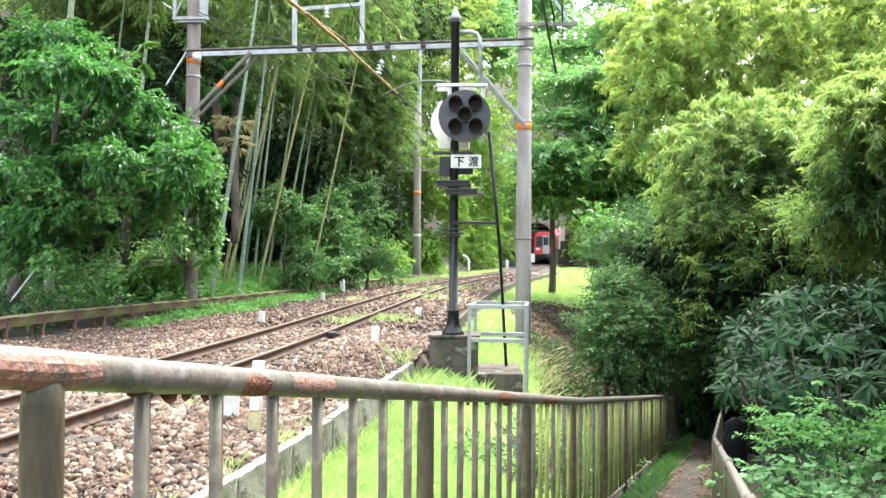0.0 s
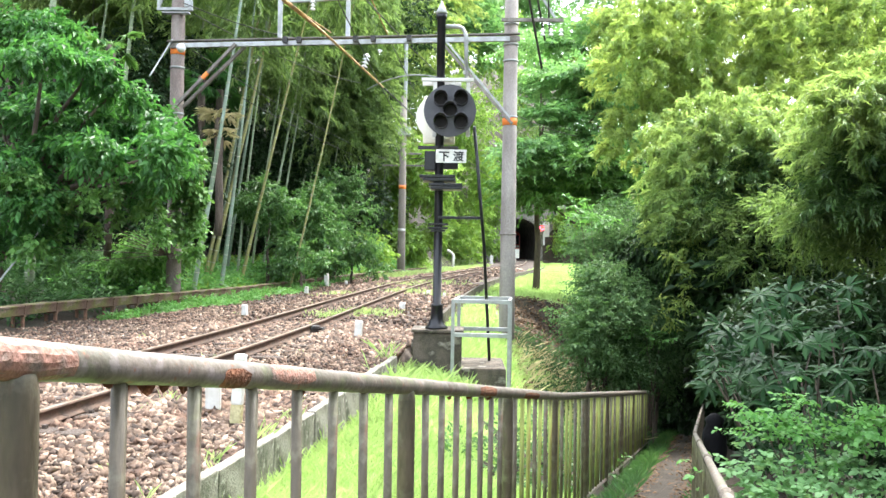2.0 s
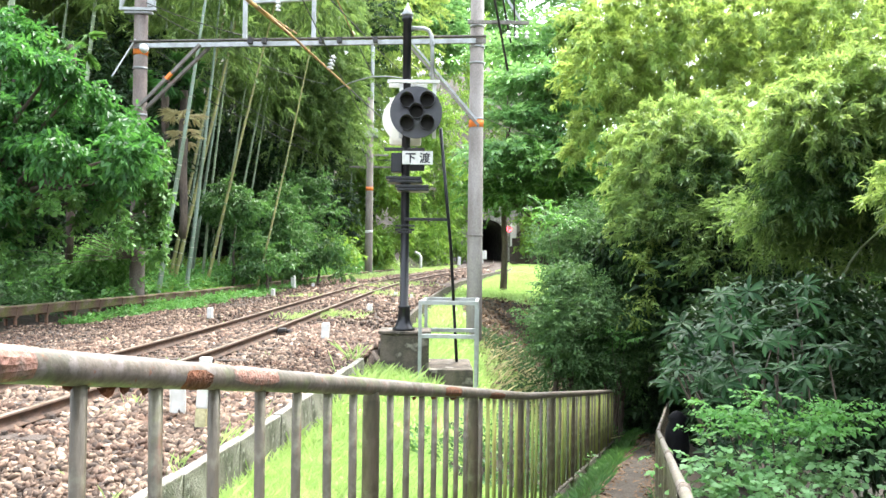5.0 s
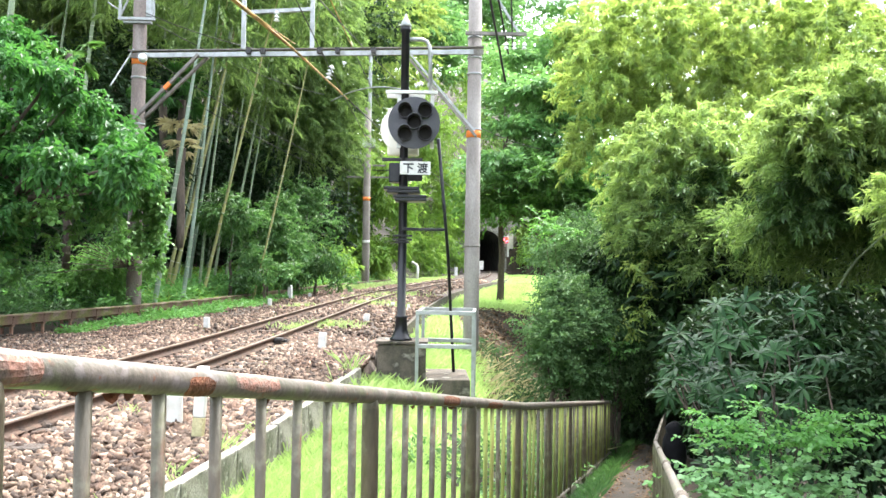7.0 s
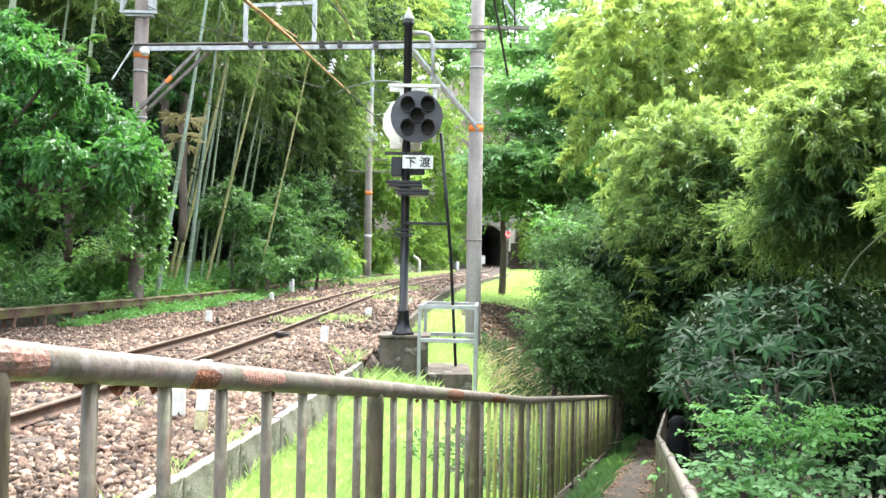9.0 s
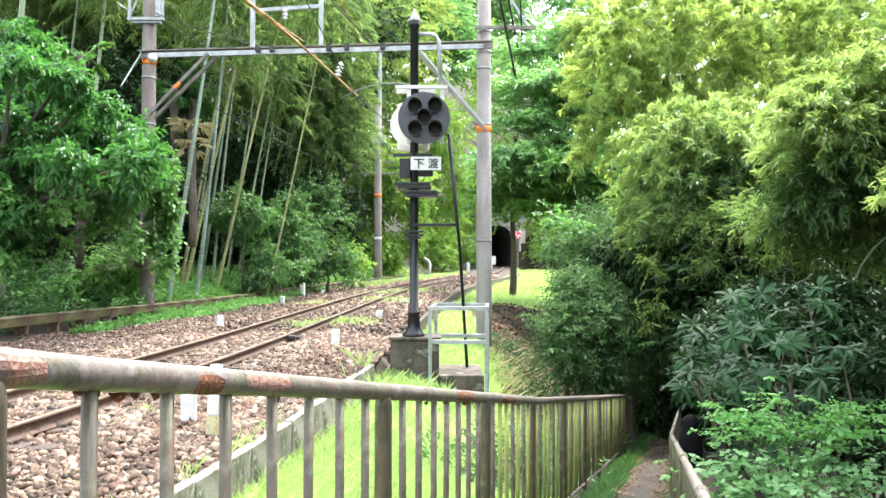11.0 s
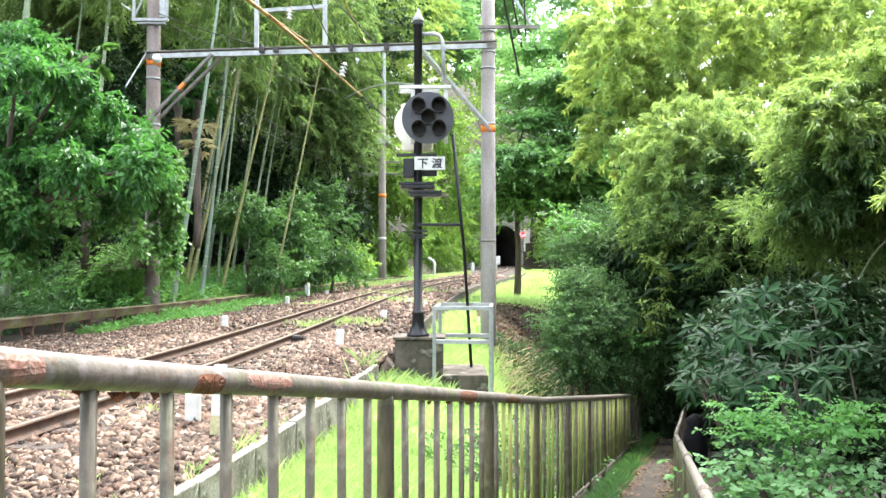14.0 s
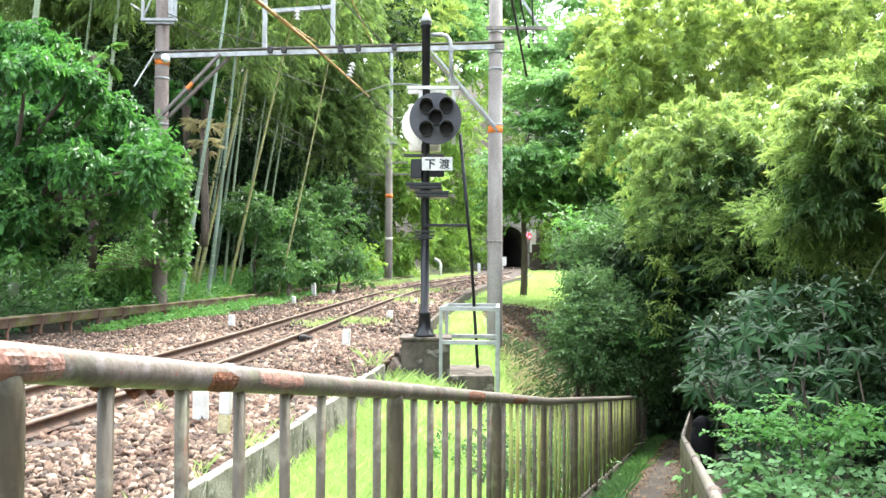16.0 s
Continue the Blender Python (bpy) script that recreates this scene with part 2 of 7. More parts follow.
L_MAPLE = leafy("light_tree_leaf", (0.065, 0.165, 0.055), (0.185, 0.335, 0.11), (0.28, 0.54, 0.13), 0.44)
L_MID = leafy("thicket_leaf", (0.026, 0.08, 0.026), (0.10, 0.20, 0.06), (0.13, 0.28, 0.05), 0.38, 0.45, 0.3)
L_BUSH = leafy("bush_leaf", (0.035, 0.08, 0.03), (0.11, 0.19, 0.075), (0.13, 0.25, 0.06), 0.36, 0.55, 0.18)
L_RHODO = leafy("rhododendron_leaf", (0.009, 0.034, 0.011), (0.038, 0.09, 0.03), (0.05, 0.15, 0.03), 0.16, 0.4, 0.10)
L_FRESH = leafy("fresh_shrub_leaf", (0.06, 0.18, 0.04), (0.13, 0.30, 0.07), (0.22, 0.46, 0.08), 0.42)
L_GRASS = leafy("grass_blade", (0.24, 0.37, 0.11), (0.42, 0.55, 0.21), (0.50, 0.66, 0.2), 0.42, 0.5, 0.3)
L_FERN = leafy("bank_leaf", (0.08, 0.17, 0.03), (0.22, 0.36, 0.06), (0.34, 0.54, 0.07), 0.45)
L_DRY = leafy("dry_frond", (0.36, 0.31, 0.15), (0.58, 0.52, 0.30), (0.62, 0.56, 0.3), 0.5)
# Near-black leaf colour that paints in the deep shade of woods and shrubs
L_SHADE_TONE = leafy("shade_painted_leaf", (0.010, 0.028, 0.011), (0.035, 0.07, 0.024), (0.05, 0.10, 0.02), 0.15, 0.55, 0.15)
blotches(CONCRETE, (0.05, 0.055, 0.03), 2.2, (0.52, 0.66), 0.8)
blotches(CONCRETE, (0.55, 0.53, 0.48), 14.0, (0.58, 0.66), 0.6)
blotches(FENCEBAR, (0.17, 0.16, 0.11), 9.0, (0.5, 0.64), 0.7)
blotches(FENCEBAR, (0.17, 0.19, 0.04), 3.0, (0.6, 0.68), 0.7)
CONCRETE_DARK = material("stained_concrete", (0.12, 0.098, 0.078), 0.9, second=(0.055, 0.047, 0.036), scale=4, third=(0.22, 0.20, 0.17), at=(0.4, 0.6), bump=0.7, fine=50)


# ---- mesh helpers ----
def mesh_object(name, bm, mat, parent=None, label="", smooth=False):
    me = bpy.data.meshes.new(name)
    bm.to_mesh(me)
    bm.free()
    for m in (mat if isinstance(mat, (list, tuple)) else (mat,)):
        me.materials.append(m)
    if smooth:
        me.polygons.foreach_set("use_smooth", [True] * len(me.polygons))
    ob = new(name, me)
    if parent:
        ob.parent = parent
    if label:
        ob["label"] = label
    return ob


def part(name, bm, mat, parent, label="", smooth=False):
    return mesh_object(name, bm, mat, parent, label, smooth)


def thing(name, place, label, category, group="", kind=""):
    ob = new(name)
    ob.location = place
    return tagged(ob, label, category, group, kind)


def box(bm, cx, cy, cz, sx, sy, sz, bevel=0.0, turn=0.0, mat=0):
    m = Matrix.Translation((cx, cy, cz)) @ Matrix.Rotation(turn, 4, "Z") @ Matrix.Diagonal((sx, sy, sz, 1))
    got = bmesh.ops.create_cube(bm, size=1, matrix=m)
    faces = {f for v in got["verts"] for f in v.link_faces}
    for f in faces:
        f.material_index = mat
    if bevel:
        edges = list({e for v in got["verts"] for e in v.link_edges})
        bmesh.ops.bevel(bm, geom=edges, offset=bevel, segments=2, affect="EDGES", profile=0.6)
    return bm


def tube(bm, a, b, r, r2=None, sides=12, caps=True, mat=0):
    a, b = Vector(a), Vector(b)
    d = b - a
    m = Matrix.Translation((a + b) / 2) @ d.to_track_quat("Z", "Y").to_matrix().to_4x4()
    got = bmesh.ops.create_cone(bm, cap_ends=caps, segments=sides, radius1=r, radius2=r if r2 is None else r2, depth=d.length, matrix=m)
    for f in {f for v in got["verts"] for f in v.link_faces}:
        f.material_index = mat
    return bm


def line(bm, pts, r, sides=6, mat=0, taper=None):
    """A round bar along a line of points."""
    pts = [Vector(p) for p in pts]
    rings = []
    for i, p in enumerate(pts):
        d = (pts[min(i + 1, len(pts) - 1)] - pts[max(i - 1, 0)]).normalized()
        u = d.orthogonal().normalized() if abs(d.z) > 0.95 else d.cross(Vector((0, 0, 1))).normalized()
        w = d.cross(u)
        rr = r if taper is None else r + (taper - r) * i / (len(pts) - 1)
        rings.append([bm.verts.new(p + rr * (math.cos(2 * math.pi * k / sides) * u + math.sin(2 * math.pi * k / sides) * w)) for k in range(sides)])
    for a, b in zip(rings, rings[1:]):
        for k in range(sides):
            f = bm.faces.new((a[k], a[(k + 1) % sides], b[(k + 1) % sides], b[k]))
            f.material_index, f.smooth = mat, True
    for ring, rev in ((rings[0], True), (rings[-1], False)):
        f = bm.faces.new(ring[::-1] if rev else ring)
        f.material_index = mat
    return bm


def lathe(bm, rings, sides=20, mat=0, centre=(0, 0, 0)):
    """rings: (radius, height) from below upwards."""
    rows = []
    for r, z in rings:
        rows.append([bm.verts.new((centre[0] + r * math.cos(2 * math.pi * k / sides), centre[1] + r * math.sin(2 * math.pi * k / sides), centre[2] + z)) for k in range(sides)])
    for a, b in zip(rows, rows[1:]):
        for k in range(sides):
            f = bm.faces.new((a[k], a[(k + 1) % sides], b[(k + 1) % sides], b[k]))
            f.material_index, f.smooth = mat, True
    bm.faces.new(rows[0][::-1]).material_index = mat
    bm.faces.new(rows[-1]).material_index = mat
    return bm


def prism(bm, outline, a, b, mat=0):
    """Sweeps a flat outline (x, z) from a to b along y."""
    p = [bm.verts.new((x, a, z)) for x, z in outline]
    q = [bm.verts.new((x, b, z)) for x, z in outline]
    n = len(outline)
    for k in range(n):
        bm.faces.new((p[k], p[(k + 1) % n], q[(k + 1) % n], q[k])).material_index = mat
    bm.faces.new(p[::-1]).material_index = mat
    bm.faces.new(q).material_index = mat
    return bm


def raw(name, verts, faces, mat, smooth=False):
    """One mesh from arrays: verts (n, 3), faces (m, 3 or 4)."""
    me = bpy.data.meshes.new(name)
    k = faces.shape[1]
    me.vertices.add(len(verts))
    me.vertices.foreach_set("co", np.ascontiguousarray(verts, dtype=np.float32).ravel())
    me.loops.add(faces.size)
    me.loops.foreach_set("vertex_index", np.ascontiguousarray(faces, dtype=np.int32).ravel())
    me.polygons.add(len(faces))
    me.polygons.foreach_set("loop_start", np.arange(0, faces.size, k, dtype=np.int32))
    me.polygons.foreach_set("loop_total", np.full(len(faces), k, dtype=np.int32))
    if smooth:
        me.polygons.foreach_set("use_smooth", np.ones(len(faces), dtype=bool))
    me.update(calc_edges=True)
    me.materials.append(mat)
    return me


# ---- the line of the track, its height, and the lie of the land ----
def curve(knots, values, at):
    """A natural cubic through the knots."""
    kz, kv, at = np.array(knots, float), np.array(values, float), np.asarray(at, float)
    n, h = len(kz), np.diff(kz)
    a, b = np.eye(n), np.zeros(n)
    for i in range(1, n - 1):
        a[i, i - 1], a[i, i], a[i, i + 1] = h[i - 1], 2 * (h[i - 1] + h[i]), h[i]
        b[i] = 6 * ((kv[i + 1] - kv[i]) / h[i] - (kv[i] - kv[i - 1]) / h[i - 1])
    m = np.linalg.solve(a, b)
    i = np.clip(np.searchsorted(kz, at) - 1, 0, n - 2)
    p, q, w = kz[i + 1] - at, at - kz[i], h[i]
    return (m[i] * p**3 + m[i + 1] * q**3) / (6 * w) + (kv[i] / w - m[i] * w / 6) * p + (kv[i + 1] / w - m[i + 1] * w / 6) * q


def track_x(y):
    y = np.asarray(y, float)
    c = curve((3, 9, 18, 32, 55, 80, 100), (-4.47, -3.64, -2.96, -1.81, 1.99, 5.69, 7.30), np.clip(y, 3, 100))
    return np.where(y < 3, -4.47 + 0.145 * (y - 3), np.where(y > 100, 7.30 - 0.10 * (y - 100), c))


def rail_z(y):
    y = np.asarray(y, float)
    c = curve((3, 18, 45, 80, 100), (-0.053, 0.067, 0.41, 0.72, 1.15), np.clip(y, 3, 100))
    return np.where(y < 3, -0.053 + 0.008 * (y - 3), np.where(y > 100, 1.15, c))


def fence_x(y):
    return np.interp(y, (-20, 6.63, 16.3, 30, 60), (-6.31, 0.82, 3.73, 7.9, 17))


def path_z(y):
    return np.interp(y, (-30, 0, 1.17, 6.63, 16.3, 30, 60), (0.15, 0.12, 0.0, -0.95, -2.45, -4.6, -9))


def rough(x, y, s):
    return np.sin(x * 1.7 * s + 0.6) * np.sin(y * 1.3 * s + 1.1) + 0.6 * np.sin(x * 3.9 * s + y * 2.7 * s) + 0.4 * np.sin(x * 7.1 * s - y * 8.3 * s + 2)


def step(a, b, v):
    t = np.clip((v - a) / (b - a), 0, 1)
    return t * t * (3 - 2 * t)


CURB = 2.42


def land(x, y):
    x, y = np.asarray(x, float), np.asarray(y, float)
    r, d = rail_z(y), x - track_x(y)
    bed = r - 0.168 - 0.07 * step(1.1, 2.0, np.abs(d)) + 0.006 * rough(x, y, 3)
    # left: verge, then the wooded bank
    far_bank = step(38, 62, y)
    bank = r - 0.24 + np.maximum(0, -d - 4.7) * (0.16 + 0.5 * far_bank) + np.maximum(0, -d - 9) * 0.25 + 0.05 * rough(x, y, 0.6)
    left = np.where(d < -3.4, bed + (bank - bed) * step(3.6, 4.8, -d), bed)
    # right: a drop behind the kerb, grass down to the footpath, then the gully
    fx, pz = fence_x(y), path_z(y)
    low = r - 0.5
    u = np.clip((d - CURB) / np.maximum(fx - 0.3 - track_x(y) - CURB, 0.4), 0, 1)
    near = low + (pz - low) * step(0.1, 1.0, u) + 0.02 * rough(x, y, 1.3)
    w = x - fx
    near = np.where(w > -0.2, pz + 0.01 * rough(x, y, 2), near)
    gully = pz - 0.55 * np.maximum(0, w - 1.2) + 0.1 * rough(x, y, 0.5)
    near = np.where(w > 1.2, np.maximum(gully, pz - 5), near)
    lawn = r - 0.5 - 0.05 * np.maximum(0, d - 4) - np.maximum(0, d - 6.5) * 0.55 + 0.03 * rough(x, y, 0.9)
    right = near + (np.maximum(lawn, -9) - near) * step(0, 1, (y - 19 - 9.8 * step(0.2, 1.5, x)) / (6 - 3.8 * step(0.2, 1.5, x)))
    z = np.where(d > CURB, right, left)
    # the hill that the tunnel enters, and the far valley side
    hill = 8.5 + 0.35 * (y - 99) + 0.4 * rough(x, y, 0.3)
    z = np.where(y > 99, z + (hill - z) * step(14, 8, np.abs(x - 7)) * step(99, 99.8, y), z)
    z = z + np.maximum(0, y - 100) * 0.22 + np.maximum(0, x - 30) * 0.3
    return np.clip(z, -14, 45)


def ground():
    xs = np.unique(np.concatenate([np.linspace(-700, -60, 12), np.linspace(-60, -14, 26), np.arange(-14, 12, 0.16), np.linspace(12, 60, 40), np.linspace(60, 700, 12)]))
    ys = np.unique(np.concatenate([np.linspace(-400, -8, 14), np.arange(-8, 3, 0.5), np.arange(3, 16, 0.16), np.arange(16, 45, 0.3), np.arange(45, 98.6, 0.8), np.array([98.6, 99.0, 99.8]), np.linspace(101, 130, 16), np.linspace(140, 900, 18)]))
    gx, gy = np.meshgrid(xs, ys)
    v = np.stack([gx, gy, land(gx, gy)], -1).reshape(-1, 3)
    nx, ny = len(xs), len(ys)
    i, j = np.meshgrid(np.arange(nx - 1), np.arange(ny - 1))
    a = (j * nx + i).ravel()
    f = np.stack([a, a + 1, a + nx + 1, a + nx], 1)
    c = v[f].mean(1)
    keep = ~((np.abs(c[:, 0] - track_x(c[:, 1])) < 2.6) & (c[:, 1] > 98.7) & (c[:, 1] < 100.6))
    f, c = f[keep], c[keep]
    me = raw("ground", v, f, SOIL, True)
    me.materials.append(GRAVEL)
    me.materials.append(LAWN)
    d = c[:, 0] - track_x(c[:, 1])
    kind = np.zeros(len(f), int)
    kind[(d > -4.3) & (d < CURB + 0.1) & (c[:, 1] < 99)] = 1
    w = c[:, 0] - fence_x(c[:, 1])
    kind[(d >= CURB + 0.1) & (w < 0.1) & (c[:, 1] > -5) & (c[:, 1] < 24)] = 2
    kind[(d >= CURB + 0.1) & (d < 7.5) & (c[:, 1] >= 24) & (c[:, 1] < 98)] = 2
    kind[(kind == 2) & (w > -1.3 + 0.3 * rough(c[:, 0], c[:, 1], 1.2)) & (c[:, 1] > 8.5) & (c[:, 1] < 24)] = 0
    kind[(c[:, 0] > 1.2 + 0.15 * rough(c[:, 0], c[:, 1], 0.8)) & (d < 7.5) & (c[:, 1] > 16) & (c[:, 1] < 30.7 + 0.2 * rough(c[:, 0], c[:, 1], 0.7))] = 0
    kind[(d > 4.6) & (w < -0.4) & (c[:, 1] > 14.5) & (c[:, 1] < 23) & (rough(c[:, 0], c[:, 1], 0.8) > -0.6)] = 0
    me.polygons.foreach_set("material_index", kind.astype(np.int32))
    ob = new("ground", me)
    tagged(ob, "wooded railway ground with brown gravel bed and grass", "ground", kind="structure")


ground()


def spots(n, y0, y1, d0, d1, seed, right_of_track=True):
    """n random places with d between d0 and d1 from the track's centre."""
    rng = np.random.default_rng(seed)
    y = rng.uniform(y0, y1, n)
    d = rng.uniform(d0, d1, n)
    x = track_x(y) + d
    return x, y, land(x, y), d


def stones(n, y0, y1, d0, d1, size, seed):
    rng = np.random.default_rng(seed)
    x, y, z, d = spots(n, y0, y1, d0, d1, seed)
    base = np.array([(-1, -1, -1), (1, -1, -1), (1, 1, -1), (-1, 1, -1), (-1, -1, 1), (1, -1, 1), (1, 1, 1), (-1, 1, 1)], float) * 0.5
    quad = np.array([(0, 3, 2, 1), (4, 5, 6, 7), (0, 1, 5, 4), (1, 2, 6, 5), (2, 3, 7, 6), (3, 0, 4, 7)])
    s = size * rng.uniform(0.5, 1.6, (n, 1, 1)) * rng.uniform(0.55, 1.45, (n, 1, 3)) * (1, 1, 0.62)
    v = (base[None] + rng.uniform(-0.24, 0.24, (n, 8, 3))) * s
    q = rng.normal(size=(n, 4)) * (1, 0.4, 0.4, 1)
    q /= np.linalg.norm(q, axis=1, keepdims=True)
    w_, a, b, c = q.T
    rot = np.stack([np.stack([1 - 2 * (b * b + c * c), 2 * (a * b - c * w_), 2 * (a * c + b * w_)], -1),
                    np.stack([2 * (a * b + c * w_), 1 - 2 * (a * a + c * c), 2 * (b * c - a * w_)], -1),
                    np.stack([2 * (a * c - b * w_), 2 * (b * c + a * w_), 1 - 2 * (a * a + b * b)], -1)], 1)
    v = np.einsum("nij,nkj->nki", rot, v)
    v += np.stack([x, y, z + size * rng.uniform(-0.4, 0.42, n)], 1)[:, None]
    f = quad[None] + (np.arange(n) * 8)[:, None, None]
    return v.reshape(-1, 3), f.reshape(-1, 4)


def merged(chunks):
    vs, fs, at = [], [], 0
    for v, f in chunks:
        vs.append(v)
        fs.append(f + at)
        at += len(v)
    return np.concatenate(vs), np.concatenate(fs)


ballast = new("ballast", raw("ballast", *merged([
    stones(12000, -3, 3.6, -2.3, 2.38, 0.06, 7), stones(23000, 3.6, 9, -2.3, 2.38, 0.05, 1), stones(18000, 9, 16, -2.3, 2.38, 0.058, 2), stones(9000, 16, 34, -2.2, 2.3, 0.09, 3),
    stones(11000, 8, 22, -4.9, -2.0, 0.034, 4), stones(5000, 22, 48, -4.2, -1.8, 0.075, 6), stones(1800, 34, 60, -1.8, 1.8, 0.13, 5)]), STONE))
tagged(ballast, "brown and grey crushed stone ballast of the track", "ballast", kind="stuff")


def sweep(profile, ys, offset, lift):
    """Sweeps a profile (across, up) along the track."""
    ys = np.asarray(ys, float)
    x, z = track_x(ys), rail_z(ys)
    sx = np.gradient(x, ys)
    nn = np.sqrt(1 + sx * sx)
    pr = np.array(profile, float)
    n, k = len(ys), len(pr)
    across = offset + pr[:, 0]
    v = np.stack([x[:, None] + across / nn[:, None], ys[:, None] - across * (sx / nn)[:, None], (z + lift)[:, None] + pr[:, 1] + 0 * across], -1)
    i, j = np.meshgrid(np.arange(k), np.arange(n - 1))
    a, b = (j * k + i).ravel(), (j * k + (i + 1) % k).ravel()
    return v.reshape(-1, 3), np.stack([a, b, b + k, a + k], 1)


RAIL_WEB = [(-0.061, -0.122), (0.061, -0.122), (0.061, -0.112), (0.012, -0.095), (0.009, -0.036), (0.031, -0.028), (0.031, -0.004), (-0.031, -0.004), (-0.031, -0.028), (-0.009, -0.036), (-0.012, -0.095), (-0.061, -0.112)]
track = thing("railway_track", (0, 0, 0), "rusty curving single railway track on dark timber sleepers", "railway track")
ALONG = np.concatenate([np.arange(-2, 60, 0.5), np.arange(60, 125, 1.0)])
for side in (-0.566, 0.566):
    rail = new("rail", raw("rail", *sweep(RAIL_WEB, ALONG, side, 0), RAIL))
    rail.parent = track
    band = new("running_band", raw("running_band", *sweep([(-0.027, -0.004), (0.027, -0.004), (0.023, 0.0), (-0.023, 0.0)], ALONG, side, 0), RAILTOP))
    band.parent = rail
    band["label"] = "dull polished running surface"
bm = bmesh.new()
box(bm, 0, 0, -0.075, 2.1, 0.2, 0.14, 0.012)
for sx in (-0.68, -0.45, 0.45, 0.68):
    box(bm, sx, 0.03, 0.005, 0.035, 0.035, 0.04)
sleeper = part("sleeper", bm, SLEEPER, track)
here, first = 2.0, True
while here < 66:
    x, z = float(track_x(here)), float(rail_z(here))
    turn = -math.atan((float(track_x(here + 0.1)) - x) / 0.1)
    ob = sleeper if first else new("sleeper", sleeper.data)
    ob.parent = track
    ob.location, ob.rotation_euler = (x, here, z - 0.122), (0, 0, turn + random.uniform(-0.015, 0.015))
    here, first = here + random.uniform(0.6, 0.68), False
# the dark lubricator lump beside the near rail
bm = bmesh.new()
for k in range(7):
    box(bm, random.uniform(-0.08, 0.08), random.uniform(-0.1, 0.1), random.uniform(0.02, 0.08), 0.13, 0.1, 0.05, 0.012, random.uniform(0, 3))
clamp = part("rail_clamp", bm, UNDER, track, "black crumpled rubber clamp on the rail")
clamp.location = (float(track_x(14.2)) + 0.68, 14.2, float(rail_z(14.2)) - 0.1)

# ---- kerb that holds the ballast, in cast lengths ----
kerb = thing("kerb", (0, 0, 0), "weathered concrete kerb holding the ballast", "kerb", kind="structure")
bm = bmesh.new()
box(bm, 0, 0.5, -0.33, 0.085, 0.995, 0.66, 0.012)
block = part("kerb_block", bm, CONCRETE, kerb)
# Copy of the block in a darker concrete tone for the farther lengths
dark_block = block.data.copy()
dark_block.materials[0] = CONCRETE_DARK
first = True
for k in range(56):
    y = 3.4 + k * 1.0
    if 11.3 < y < 12.6:
        continue
    x = float(track_x(y)) + CURB + 0.07
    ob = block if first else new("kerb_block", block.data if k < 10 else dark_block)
    first = False
    ob.parent = kerb
    ob.location = (x, y, float(rail_z(y)) - 0.13 + random.uniform(-0.02, 0.01) * (1 if k < 10 else 0.3))
    ob.rotation_euler = (math.atan(float(rail_z(y + 1) - rail_z(y))), random.uniform(-0.04, 0.04) * (1 if k < 10 else 0.2), -math.atan((float(track_x(y + 1)) - float(track_x(y)))))

# ---- cable trough on low steel legs along the wooded side ----
trough = thing("cable_trough", (0, 0, 0), "mossy rusty concrete cable trough on short steel legs", "cable trough")
MOSSY = material("mossy_trough", (0.10, 0.06, 0.042), 0.9, second=(0.10, 0.10, 0.025), scale=2.2, third=(0.17, 0.125, 0.095), at=(0.45, 0.6), bump=0.6, fine=35)
RUSTLEG = material("rusty_leg", (0.19, 0.10, 0.065), 0.85, second=(0.13, 0.08, 0.05), scale=12)


def trough_d(y):
    return np.interp(y, (0, 12, 16, 21, 32, 48, 56), (-5.3, -5.2, -5.0, -4.62, -4.2, -4.3, -4.4))


bm = bmesh.new()
box(bm, 0, 0.5, 0.1, 0.26, 0.99, 0.15, 0.01)
box(bm, 0, 0.5, 0.19, 0.30, 0.985, 0.04, 0.008)
length = part("trough_length", bm, MOSSY, trough)
bm = bmesh.new()
box(bm, 0.1, 0, -0.13, 0.05, 0.05, 0.34)
box(bm, -0.1, 0, -0.13, 0.05, 0.05, 0.34)
box(bm, 0, 0, 0.01, 0.3, 0.06, 0.03)
leg = part("trough_leg", bm, RUSTLEG, trough)
for k in range(44):
    y = 11.0 + k * 1.0
    x0, x1 = [float(track_x(v) + trough_d(v)) for v in (y, y + 1)]
    a = length if k == 0 else new("trough_length", length.data)
    b = leg if k == 0 else new("trough_leg", leg.data)
    for ob in (a, b):
        ob.parent = trough
        ob.location = (x0, y, float(rail_z(y)) - 0.02 - float(np.interp(y, (15, 20, 25, 40), (0, 0.07, 0.15, 0.2))))
        ob.rotation_euler = (math.atan(float(rail_z(y + 1) - rail_z(y))), 0, -math.atan(x1 - x0))

# ---- footpath going down beside the fence ----
ys = np.arange(-6, 22, 0.35)
left, right = fence_x(ys) + 0.40 + 0.03 * np.sin(ys * 2.1), fence_x(ys) + 0.98 + 0.03 * np.sin(ys * 1.3)
rows = []
for s in np.linspace(0, 1, 5):
    px = left + (right - left) * s
    rows.append(np.stack([px, ys, path_z(ys) + 0.03 + 0.004 * rough(px, ys, 4)], -1))
v = np.stack(rows, 1)
n = len(ys)
i, j = np.meshgrid(np.arange(4), np.arange(n - 1))
a = (j * 5 + i).ravel()
footpath = new("pavement", raw("pavement", v.reshape(-1, 3), np.stack([a, a + 1, a + 6, a + 5], 1), ASPHALT, True))
tagged(footpath, "narrow damp grey footpath sloping down into shade", "path", kind="structure")

# ---- tunnel ----
AX, AY, AZ, LEAN = 7.2, 99.0, 1.1, radians(6)


def arch(r, spring, n=14):
    return [(r * math.cos(math.pi * k / n), spring + r * math.sin(math.pi * k / n)) for k in range(n + 1)]


